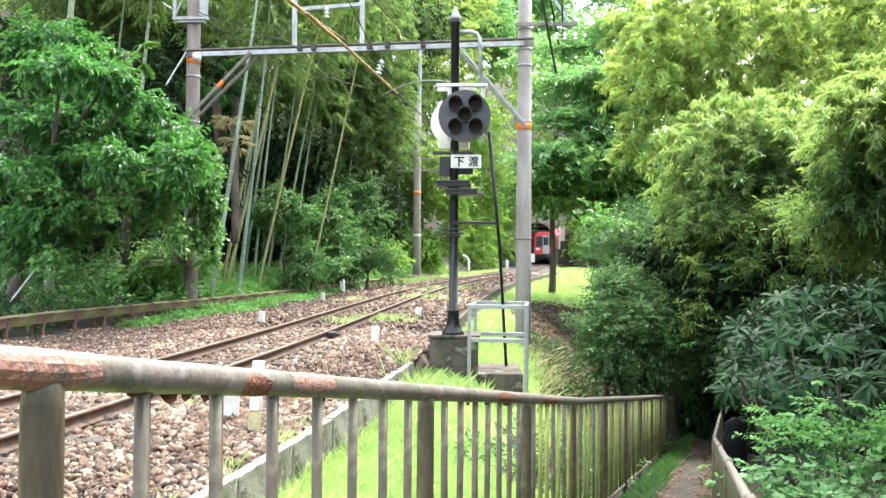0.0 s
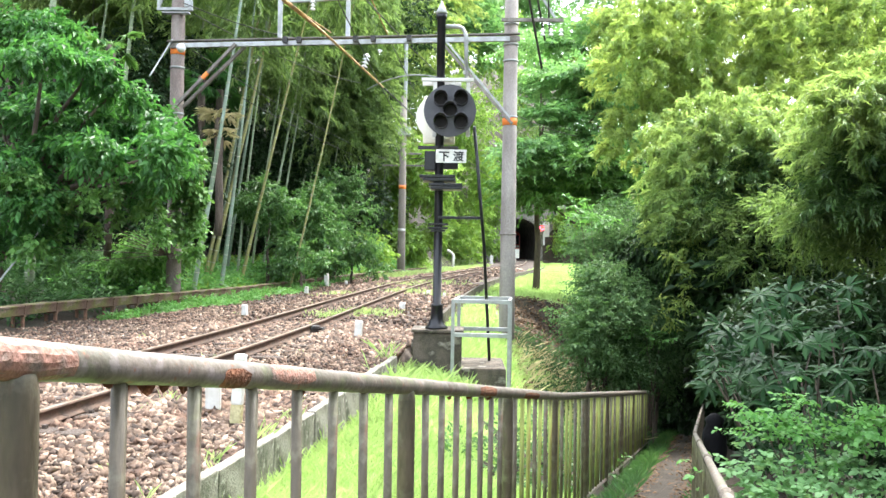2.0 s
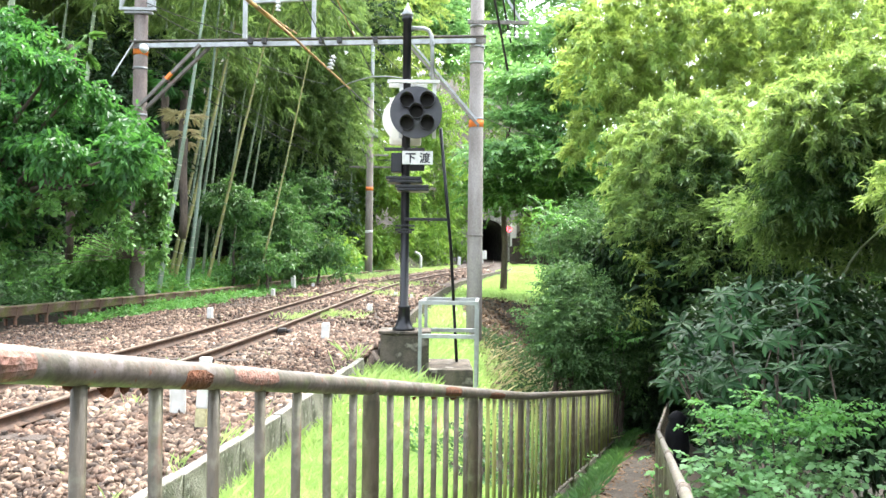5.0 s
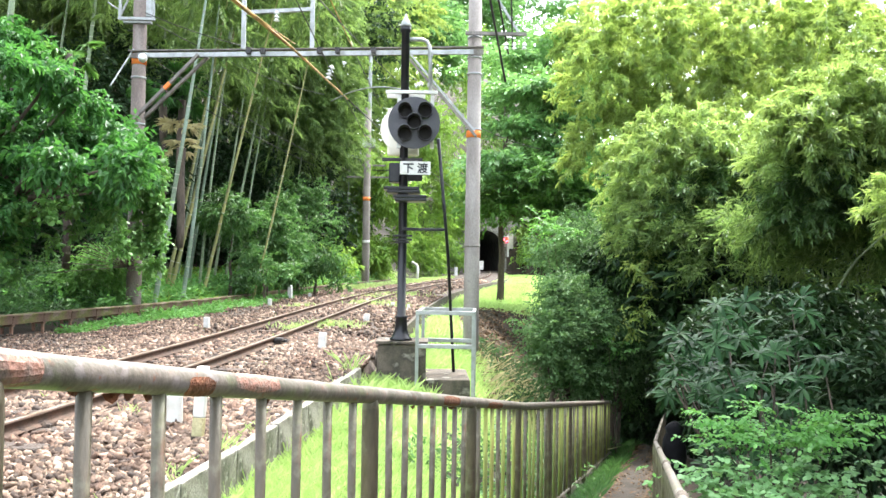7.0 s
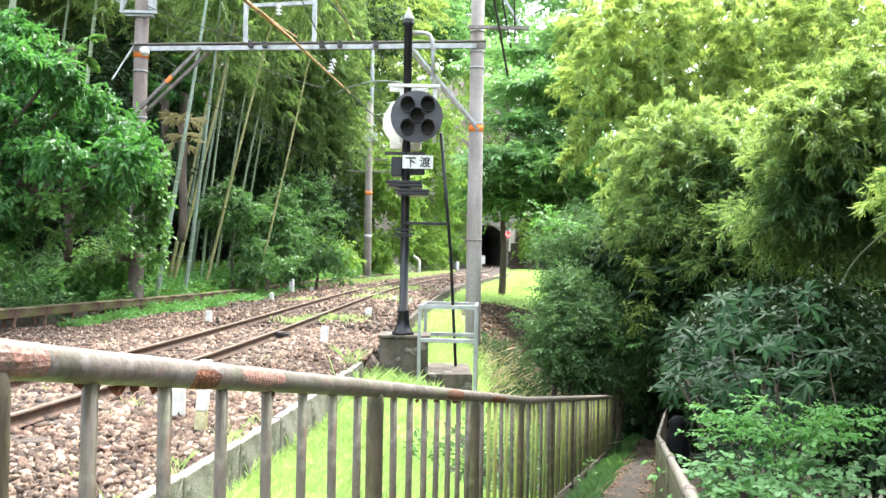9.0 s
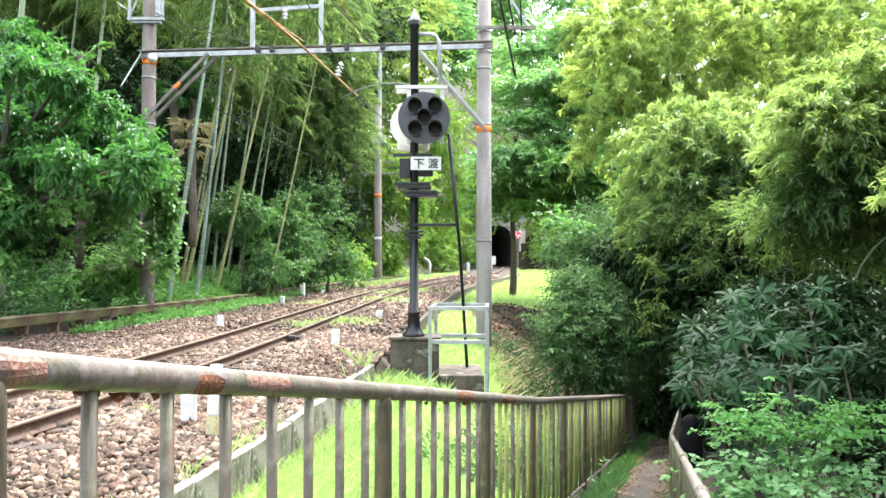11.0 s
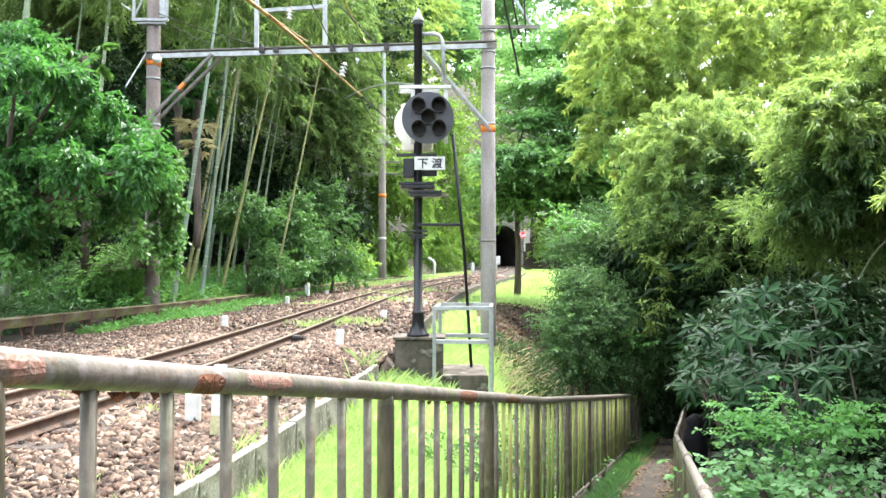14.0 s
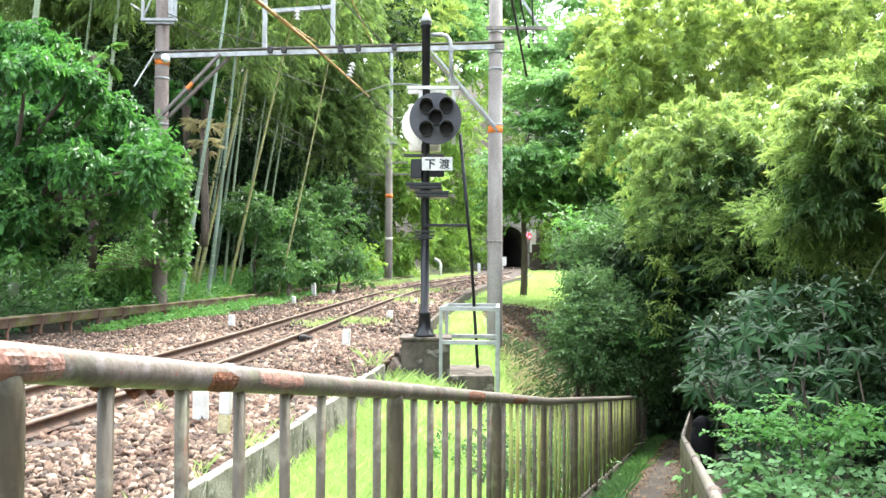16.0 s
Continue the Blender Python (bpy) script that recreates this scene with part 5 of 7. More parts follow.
# Near-black leaf masses fill the void beyond the path, shade painted as leaf colour
mass("gully_wood", "gully wood beyond the path, leaves coloured near-black for its shade", [
    (11.6, 42.65, -0.338, 3.4, 2, 3.4, 500), (15.8, 42.65, 0.838, 3.6, 2, 4, 600), (19.3, 40.28, 1.69, 3.6, 2, 4.5, 600), (20.4, 36.25, 2.9, 3, 2, 5, 400), (13.1, 51.79, 3.61, 4, 2, 4, 400), (12.9, 40.28, -3.86, 3, 1.6, 2.4, 400), (7.9, 36.25, -1.1, 1.6, 1.4, 2.4, 300), (17.2, 48.33, 10.1, 9, 2, 8, 900), (7, 18.59, 0.0449, 1.8, 0.8, 1.5, 420), (8.45, 18.12, 0.325, 1.8, 0.8, 1.7, 460), (9.59, 17.68, 0.348, 1.6, 0.8, 1.9, 460), (8.52, 17.26, -1.3, 1.8, 0.8, 1.3, 420), (8.51, 20.71, 1.62, 2.4, 0.8, 1.3, 520), (7.06, 21.97, 1.49, 1.6, 0.8, 1.3, 420), (9.95, 19.08, 1.72, 1.8, 0.8, 1.2, 420), (7.81, 27.88, -2.1, 1.3, 0.7, 1.4, 420), (5.97, 21.97, -2.3, 0.8, 0.5, 0.7, 420), (5.88, 22.66, -1.62, 0.9, 0.5, 0.8, 380), (6.56, 21.32, -2.19, 0.9, 0.5, 1.2, 380), (6.27, 22.66, -3.27, 0.7, 0.4, 0.35, 260), (7.62, 30.21, -0.708, 1.3, 0.8, 1.6, 320), (5.98, 16.48, 1.43, 0.9, 0.4, 0.7, 360), (6.84, 16.11, 1.65, 1.1, 0.4, 0.9, 480), (7.84, 16.11, 1.76, 1.1, 0.4, 1.1, 520), (8.54, 15.76, 1.64, 0.9, 0.4, 1.1, 480), (6.4, 16.11, 0.428, 1.1, 0.4, 0.8, 420), (7.46, 15.76, 0.228, 1.1, 0.4, 0.9, 420), (8.43, 15.76, 0.12, 0.9, 0.4, 0.9, 400), (7.8, 16.48, 2.68, 0.9, 0.4, 0.5, 260), (6.74, 17.26, 2.39, 0.8, 0.4, 0.4, 200)], L_SHADE_TONE, (8, 0.9, 0.3, 0.14, 0.4, 0.7, 0.3), 600)


# Tree thickened to darken the path gap; its near-black leaves paint the shade
tree("broadleaf_tree", "spreading tree roofing the footpath, leaves coloured near-black for shade", "tree", (6.41, 25.89, -4), [
    (4.49, 19.08, 1.3, 1.0, 1.4, 0.4, 240), (5.59, 20.71, 1.19, 1.0, 1.8, 0.6, 420), (4.5, 18.4, 1.5, 1.0, 1.2, 0.4, 200), (5.97, 25, 1.18, 1.4, 1.6, 0.8, 420), (7.52, 26.85, 1.92, 1.8, 2.2, 0.9, 560), (7.72, 29, 0.17, 1.3, 2.2, 0.9, 420), (8.14, 25.89, 0.643, 1.5, 2.2, 0.9, 420), (9.45, 32.95, -1.57, 1.6, 1.6, 1.0, 380), (5.43, 24.17, -2.32, 0.5, 0.8, 0.6, 160)], L_SHADE_TONE, S_BROAD, 0.15, 620)


# Made-up bunches in bright yellow leaf stand in for lit greenery beyond the gap
mass("lit_glimpse_leaves", "bright leaf bunches added over the path for lit glimpses beyond it", [
    (4.09, 16.11, 1.21, 0.24, 0.3, 0.16, 26), (4.38, 16.11, 0.59, 0.14, 0.3, 0.2, 14), (3.92, 15.76, 0.23, 0.12, 0.3, 0.16, 10), (4.56, 16.48, 1.66, 0.3, 0.3, 0.14, 26)], L_BAMBOO_Y, (8, 0.3, 0.12, 0.05, 0.3, 0.7, 0.3), 640)


# ---- fan palms in the wood ----
def fan_palm(top, fans, radius, mat, seed, label, trunk=2.0):
    ob = thing("fan_palm", (0, 0, 0), label, "palm")
    rng = np.random.default_rng(seed)
    top = np.array(top, float)
    bm = bmesh.new()
    line(bm, [top - np.array((0, 0, trunk)) * (1 - k / 6) + np.array((0.03 * math.sin(k), 0, 0)) for k in range(7)], 0.10, 8, taper=0.13)
    part("trunk", bm, BARK, ob)
    for k in range(fans):
        a = 2 * math.pi * k / fans + rng.normal(0, 0.2)
        stem = np.array((math.cos(a), math.sin(a) * 0.8, rng.uniform(-0.5, 0.7)))
        hub = top + stem * radius * 0.75
        bm = bmesh.new()
        line(bm, [top, top + stem * radius * 0.4 + np.array((0, 0, 0.08)), hub], 0.012, 5)
        part("stalk", bm, mat, ob)
        side = unit(unit(np.cross(stem, (0, 0, 1.0))) + np.array((0, 0, rng.uniform(-1.1, 1.1))))
        n = 38 if mat is not L_DRY else 18
        ang = np.linspace(-1.9, 1.9, n)
        d = np.cos(ang)[:, None] * unit(stem) + np.sin(ang)[:, None] * side + np.array((0, 0, -0.25)) + rng.normal(0, 0.05, (n, 3))
        v, f = leaves(np.repeat(hub[None], n, 0), d, radius * 0.85 * (0.7 + 0.3 * np.cos(ang)), 0.04, seed + k, 0.3, 0.25)
        c = new("fan", raw("fan", v, f, mat))
        c.parent = ob


fan_palm((-9.03, 20.71, 6.51), 7, 0.55, L_VINE, 901, "green fan palm under the bamboo", 5.5)
fan_palm((-8.18, 25.44, 6.79), 8, 0.8, L_BROAD, 902, "green fan palm among bamboo culms", 4.0)
fan_palm((-7.5, 25, 5.4), 9, 0.5, L_DRY, 903, "fan palm with withered straw-coloured fronds", 3.6)
fan_palm((-7.35, 24.6, 4.75), 6, 0.42, L_DRY, 904, "fan palm with withered straw-coloured fronds", 3.0)
fan_palm((-8.04, 26.85, 6.64), 7, 0.7, L_BROAD, 905, "green fan palm among bamboo culms", 4.6)


for k in range(16):
    x, y = 6.4 + 0.4 * k + rng0.uniform(-0.2, 0.2), 16.2 + rng0.uniform(-0.8, 1.2)
    z = float(land(x, y))
    bamboo((x, y, z), (x + rng0.uniform(-1.2, 0.6), y + rng0.uniform(-0.6, 1.0), z + 8), rng0.uniform(0.025, 0.045), BAMBOO_GREEN, 2000 + 7 * k, 0.7, 50, "bamboo beside the path", L_BAMBOO_R, S_BAMBOO, "slender shaded bamboo stem beside the path")


# ---- large-leaved shrubs beside the path ----
def whorls(centres, leaf, width, per, seed, tilt=0.15):
    """Rosettes of long leathery leaves, each leaf bent in three pieces."""
    rng = np.random.default_rng(seed)
    vs, fs, at = [], [], 0
    for c in centres:
        axis = unit(np.array((rng.normal(0, 0.35) - 0.2, rng.normal(0, 0.35) - 0.35, 1.0)))
        u = unit(np.cross(axis, (0.3, 1, 0.1)))
        w = np.cross(axis, u)
        a0 = rng.uniform(0, 6.28)
        for k in range(per):
            a = a0 + 2 * math.pi * k / per + rng.normal(0, 0.15)
            out = math.cos(a) * u + math.sin(a) * w
            lean = rng.uniform(-0.3, 0.55)
            side = np.cross(axis, out)
            ln, wd = leaf * rng.uniform(0.7, 1.15), width * rng.uniform(0.8, 1.15)
            pts = []
            for s, ww in ((0.06, 0.12), (0.35, 0.85), (0.65, 1.0), (0.88, 0.6)):
                p = np.array(c) + out * ln * s * math.cos(lean * 0.6) + axis * ln * (s * lean - (0.2 + tilt) * s * s)
                pts += [p - side * wd * ww / 2 + axis * wd * 0.16 * ww, p, p + side * wd * ww / 2 + axis * wd * 0.16 * ww]
            tip = np.array(c) + out * ln * math.cos(lean * 0.6) + axis * ln * (lean - (0.2 + tilt))
            vs += pts + [tip]
            for r in range(3):
                b = at + 3 * r
                fs += [(b, b + 3, b + 4), (b, b + 4, b + 1), (b + 1, b + 4, b + 5), (b + 1, b + 5, b + 2)]
            fs += [(at + 9, at + 12, at + 10), (at + 10, at + 12, at + 11)]
            at += 13
    return np.array(vs), np.array(fs)


def rhododendron(places, seed, base):
    ob = thing("rhododendron", (0, 0, 0), "rhododendron with whorls of long leathery dark green leaves", "shrub")
    rng = random.Random(seed)
    for p in places[:: 6]:
        part("stem", line(bmesh.new(), [Vector(base).lerp(Vector(p), s / 5) + Vector((rng.uniform(-0.08, 0.08), rng.uniform(-0.08, 0.08), 0.12 * math.sin(math.pi * s / 5))) for s in range(6)], 0.016, 6, taper=0.006), BARK, ob)
    c = new("leaves", raw("leaves", *whorls(places, 0.145, 0.034, 12, seed), L_RHODO))
    c.parent = ob


rr = random.Random(77)
near_places = []
for k in range(400):
    # slope aside and slope down from eye height, at a depth of 5.6 to 7.8 m
    aside, down = rr.uniform(0.295, 0.5145), rr.uniform(0.018, 0.2407)
    sparse = 0.72 if down < 0.072 else 0.42
    if aside < 0.295 + max(0, 0.0924 - down) * 0.95 or (down > 0.1614 and aside < 0.3386) or (down > 0.1062 and aside > 0.4731) or rr.random() < sparse or aside > 0.47 + (down - 0.0166) * 0.6:
        continue
    deep = 1450 / rr.uniform(185, 260)
    near_places.append((aside * deep, deep, EYE - down * deep))
rhododendron(near_places, 78, (2.9, 6.4, -1.9))


def shrub_sprays(name, label, blobs, mat, spec, seed, base):
    return tree(name, label, "shrub", base, blobs, mat, spec, 0.016, seed)


shrub_sprays("shrub", "fresh light green shrub with paired oval leaves beside the path", [
    (1.97, 4.677, 0.35, 0.30, 0.2, 0.045, 44), (1.96, 4.677, 0.456, 0.07, 0.08, 0.06, 12), (1.73, 4.677, 0.327, 0.14, 0.15, 0.04, 26), (2.33, 4.531, 0.378, 0.2, 0.2, 0.06, 44), (2.16, 4.677, 0.253, 0.2, 0.2, 0.04, 30)], L_FRESH, (13, 0.17, 0.034, 0.021, 0.02, 0.5, 0.95, 1), 700, (2.25, 4.9, -1.5))
shrub_sprays("shrub", "soft green round-leaved shrub crowding the guard rail", [
    (1.77, 4.531, 0.113, 0.28, 0.2, 0.10, 40), (2.05, 4.531, 0.0813, 0.28, 0.22, 0.13, 46), (2.29, 4.394, 0.0712, 0.22, 0.22, 0.14, 40), (1.59, 4.394, 0.00152, 0.16, 0.16, 0.05, 40), (1.81, 4.265, 0.00294, 0.3, 0.2, 0.08, 50)], L_PALE, (10, 0.15, 0.036, 0.029, 0.05, 0.6, 0.85, 1), 720, (2.2, 4.6, -1.5))
# Near-black shrubs put shade into the gaps behind the rhododendron
shrub_sprays("shrub", "leafy shrubs under the bamboo beside the path, coloured near-black for shade", [
    (5.04, 9.062, 0.412, 0.3, 0.4, 0.7, 120), (3.78, 7.25, -0.32, 0.4, 0.4, 0.4, 200), (4.08, 7.25, 0.08, 0.5, 0.4, 0.5, 200), (3.97, 11.15, -0.0885, 0.8, 0.4, 0.8, 260), (5.13, 12.08, 0.633, 0.8, 0.4, 0.5, 160), (3.58, 8.43, 0.238, 0.75, 0.3, 0.6, 420), (4.33, 8.529, 0.462, 0.5, 0.3, 0.7, 320), (3, 8.43, -0.0523, 0.4, 0.3, 0.4, 220)], L_SHADE_TONE, (8, 0.3, 0.12, 0.05, 0.3, 0.7, 0.4), 740, (4.6, 8.5, -3))
# Made-up black lump in place of an unidentified dark hollow in the foliage
HOLLOW_BLACK = material("hollow_black", (0.006, 0.006, 0.007), 0.75, bump=0.8, fine=12, spec=0.1)
sack = mesh_object("dark_hollow_shape", lathe(bmesh.new(), [(0.02, -0.3), (0.08, -0.26), (0.10, -0.12), (0.085, 0.02), (0.06, 0.07), (0.075, 0.11), (0.03, 0.15), (0.005, 0.16)], 9), HOLLOW_BLACK)
sack.location = (1.93, 6.25, -0.0517)
tagged(sack, "black shape standing in for a dark hollow behind the guard rail", "sack")


for k, blobs in enumerate(([(2.85, 18.12, 2.17, 0.3, 0.25, 0.14, 30), (2.58, 18.12, 2.42, 0.16, 0.2, 0.1, 12), (3.2, 18.12, 2.01, 0.22, 0.2, 0.1, 16)], [(3.54, 15.76, -0.12, 0.22, 0.2, 0.1, 14), (3.82, 15.76, -0.32, 0.16, 0.15, 0.08, 8)])):
    bx0, by0 = blobs[0][0] + 0.3, blobs[0][1] + 0.5
    tree("sapling", "young light green sapling with paired leaflets among the bushes", "sapling", (bx0, by0, float(land(bx0, by0))), blobs, L_FRESH, (14, 0.42, 0.085, 0.035, 0.15, 0.5, 0.7, 1), 0.02, 760 + 40 * k, "saplings by the bank")


# ---- grass ----
def blades(x, y, z, height, width, seed, lean=0.5):
    rng = np.random.default_rng(seed)
    n = len(x)
    a = rng.uniform(0, 6.283, n)
    h = height * rng.uniform(0.4, 1.3, n)
    side = np.stack([np.cos(a), np.sin(a), 0 * a], -1) * (width * rng.uniform(0.6, 1.3, n))[:, None]
    tip = np.stack([rng.normal(0, lean, n) * h, rng.normal(0, lean, n) * h, h], -1)
    root = np.stack([x, y, z - 0.01], -1)
    v = np.stack([root - side / 2, root + side / 2, root + tip * (0.55, 0.55, 0.7) + side * 0.4, root + tip], 1)
    f = np.array([(0, 1, 2), (0, 2, 3)])[None] + (np.arange(n) * 4)[:, None, None]
    return v.reshape(-1, 3), f.reshape(-1, 3)


def lawn_patch(n, y0, y1, d0, d1, h, w, seed, keep=None):
    x, y, z, d = spots(n, y0, y1, d0, d1, seed)
    if keep is not None:
        k = keep(x, y, d)
        x, y, z = x[k], y[k], z[k]
    return blades(x, y, z, h, w, seed)


before = lambda x, y, d: (x < fence_x(y) - 0.05) & ((y < 8.5) | (x < fence_x(y) - 1.3 + 0.3 * rough(x, y, 1.2)))
grass = new("grass", raw("grass", *merged([
    lawn_patch(16000, -6, 3.0, 2.45, 5.5, 0.10, 0.012, 800, before), lawn_patch(50000, 3.0, 9, 2.55, 5.5, 0.10, 0.008, 801, before), lawn_patch(42000, 9, 20, 2.55, 7.5, 0.14, 0.014, 802, before),
    lawn_patch(26000, 20, 60, 2.6, 8, 0.2, 0.03, 803, lambda x, y, d: (y > 30.6 + 0.3 * rough(x, y, 0.9)) | (x < 1.1)), lawn_patch(9000, 60, 95, 2.0, 9, 0.3, 0.07, 804),
    lawn_patch(9000, 21, 40, -5.4, -3.3, 0.11, 0.02, 805, lambda x, y, d: rough(x, y, 0.7) + (-d - 4.0) * 1.6 > 0.3), lawn_patch(5000, 40, 75, -6, -2.4, 0.22, 0.05, 806), lawn_patch(5000, 19, 45, -4.6, -3.2, 0.08, 0.022, 808, lambda x, y, d: rough(x, y, 1.1) > -0.2 + (d + 4.6)),
    lawn_patch(9000, 5, 40, -2.4, 2.3, 0.1, 0.012, 807, lambda x, y, d: (rough(x, y, 0.9) + rough(y, x, 2.3) > 2.1) & (np.abs(np.abs(d) - 0.57) > 0.1))]), L_GRASS))
weeds = []
for k, (x, y, n, spread, h) in enumerate([(-2.78, 7.8, 14, 0.03, 0.12), (-2.84, 7.4, 10, 0.04, 0.08), (-3.9, 8.6, 10, 0.04, 0.08), (-2.2, 8.3, 9, 0.03, 0.09), (-1.55, 6.6, 34, 0.07, 0.16), (-1.5, 7.3, 24, 0.08, 0.12), (-2.1, 18.6, 260, 0.35, 0.14), (-2.6, 18.1, 200, 0.3, 0.12), (-2.9, 17.5, 120, 0.2, 0.12), (-3.8, 25.5, 160, 0.35, 0.14), (-2.2, 31, 260, 0.5, 0.16),
                                          (-1.9, 27.0, 200, 0.45, 0.16), (-1.2, 26.5, 220, 0.5, 0.16), (-0.9, 33, 260, 0.6, 0.2), (-3.3, 6.0, 10, 0.03, 0.08), (-2.4, 5.6, 9, 0.03, 0.08), (-0.75, 10.4, 90, 0.15, 0.3), (0.05, 11.4, 110, 0.18, 0.28), (-0.9, 11.6, 90, 0.14, 0.26), (0.6, 11.6, 120, 0.25, 0.25)]):
    wr = np.random.default_rng(850 + k)
    wx, wy = x + wr.normal(0, spread, n), y + wr.normal(0, spread, n)
    weeds.append(blades(wx, wy, land(wx, wy) + 0.01, h, 0.003 + 0.0009 * y, 850 + k, 0.6))
krng = np.random.default_rng(870)
for k in range(15):
    ky = float(krng.uniform(4.6, 11))
    kd = CURB + float(krng.choice((-0.12, 0.17, 0.2)))
    m = int(krng.integers(8, 26))
    wx, wy = float(track_x(ky)) + kd + krng.normal(0, 0.03, m), ky + krng.normal(0, 0.1, m)
    weeds.append(blades(wx, wy, land(wx, wy) + 0.01, 0.12 if kd < CURB else 0.2, 0.003 + 0.0006 * ky, 1850 + k, 0.45))
weed = new("weeds", raw("weeds", *merged(weeds), L_GRASS))
tagged(weed, "tufts of light green weeds in the gravel", "weeds", kind="stuff")
tagged(grass, "bright fresh grass on the bank and verges", "grass", kind="stuff")
dry_x, dry_y, dry_z, dry_d = spots(2600, 14.5, 22.5, 4.2, 7.5, 815)
ok = dry_x < fence_x(dry_y) - 0.3
dry = new("dry_grass", raw("dry_grass", *blades(dry_x[ok], dry_y[ok], dry_z[ok], 0.2, 0.016, 816, 1.0), L_DRY))
tagged(dry, "withered straw-coloured grass on the bare bank", "grass", kind="stuff")


def verge(n, y0, y1, w0, w1, h, wd, seed):
    rng = np.random.default_rng(seed)
    y = rng.uniform(y0, y1, n)
    x = fence_x(y) + rng.uniform(w0, w1, n)
    return blades(x, y, land(x, y), h, wd, seed)


path_grass = new("path_grass", raw("path_grass", *merged([verge(3200, 5, 22, 0.02, 0.38, 0.15, 0.013, 811), verge(1400, 6, 24, 0.95, 1.1, 0.12, 0.012, 812)]), L_MID))
bx, by, bz, bd_ = spots(1500, 8.5, 18, 3.2, 7.5, 861)
ok = (bx < fence_x(by) - 0.1) & (bx > fence_x(by) - 1.6)
rngb = np.random.default_rng(862)
bank = new("bank_weeds", raw("bank_weeds", *sprays(np.stack([bx, by, bz + 0.05], -1)[ok], unit(rngb.normal(size=(int(ok.sum()), 3)) * (1, 1, 0.2) + np.array((0, 0, 0.9))), 0.04, 8, 0.35, 0.10, 0.04, 0.2, 863), L_MID))
tagged(bank, "rank green weeds on the shaded bank behind the fence", "weeds", kind="stuff")
# Ferns in a dark leaf colour, which also puts shade on the bank face
ex, ey, ez, ed = spots(2600, 15, 25, 3.8, 9, 865)
ok = (ex > 1.4) & (ex < fence_x(ey) - 0.2) & ((ey < 23.5) | (ed > 5))
rnge = np.random.default_rng(866)
edge = new("bank_edge_growth", raw("bank_edge_growth", *sprays(np.stack([ex, ey, ez + 0.04], -1)[ok], unit(rnge.normal(size=(int(ok.sum()), 3)) * (1, 1, 0.2) + np.array((0, -0.4, 0.5))), 0.05, 8, 0.4, 0.12, 0.035, 0.4, 867), L_DARK))
tagged(edge, "ferns and brown litter on the bare bank face, leaves darkened for shade", "undergrowth", kind="stuff")
ivy = new("ivy", raw("ivy", *sprays(np.array([(float(fence_x(y)) + 1.03, y, float(path_z(y)) + 0.82 - h) for y in (3.2, 3.35, 3.5, 3.65, 3.8) for h in (0.05, 0.2, 0.35)]), np.tile((-0.5, -0.6, 0.2), (15, 1)), 0.04, 6, 0.07, 0.026, 0.023, 0.3, 871, rounded=True), L_FRESH))
tagged(ivy, "pale green ivy hanging on the guard rail", "ivy", kind="stuff")
tagged(path_grass, "long green grass hanging over the footpath's edge", "grass", kind="stuff")
# Darker leaf than the farther cover; the tree's shade is in the colour
shade_x, shade_y, shade_z, shade_d = spots(1500, 13, 23, -9.5, -5.3, 831)
rngs = np.random.default_rng(832)
under = new("shade_toned_undergrowth", raw("shade_toned_undergrowth", *sprays(np.stack([shade_x, shade_y, shade_z + 0.05], -1), unit(rngs.normal(size=(1500, 3)) * (1, 1, 0.2) + np.array((0, 0, 0.8))), 0.05, 8, 0.45, 0.14, 0.06, 0.15, 833), L_DARK))
tagged(under, "undergrowth below the broad-leaved tree, leaf colour darkened for shade", "undergrowth", kind="stuff")
cover_x, cover_y, cover_z, cover_d = spots(5200, 22, 60, -9.5, -4.7, 821)
rngc = np.random.default_rng(822)
cover = new("ground_cover", raw("ground_cover", *sprays(np.stack([cover_x, cover_y, cover_z + 0.05], -1), unit(rngc.normal(size=(5200, 3)) * (1, 1, 0.2) + np.array((0, 0, 0.8))), 0.05, 7, 0.4, 0.14, 0.06, 0.15, 823), L_FERN))
tagged(cover, "low green undergrowth along the wood's foot", "undergrowth", kind="stuff")


def litter(x, y, size, seed):
    """Fallen leaves lying on the ground."""
    rng = np.random.default_rng(seed)
    n = len(x)
    a = rng.uniform(0, 6.283, n)
    return leaves(np.stack([x, y, land(x, y) + rng.uniform(0.005, 0.05, n)], -1), np.stack([np.cos(a), np.sin(a), rng.normal(0, 0.25, n)], -1), size * rng.uniform(0.6, 1.3, n), size * 0.5, seed + 1, rounded=True)


lx, ly, lz, ld = spots(15000, 14.5, 31, 3.2, 9.5, 881)
ok = (lx > 1.15) & (lx < fence_x(ly) - 0.2)
prng = np.random.default_rng(884)
py_ = prng.uniform(2.5, 20, 5200)
side_ = np.where(prng.random(5200) < 0.5, prng.normal(0.42, 0.08, 5200), prng.normal(0.95, 0.1, 5200))
fallen = new("leaf_litter", raw("leaf_litter", *merged([litter(lx[ok], ly[ok], 0.13, 882), litter(fence_x(py_) + side_, py_, 0.05, 885)]), L_LITTER))
fallen.location.z = 0.02
tagged(fallen, "brown fallen leaves on the bank and path edges", "leaf litter", kind="stuff")
gx, gy, gz, gd = spots(5200, 20, 52, -7.4, -4.75, 891)
rngg = np.random.default_rng(892)
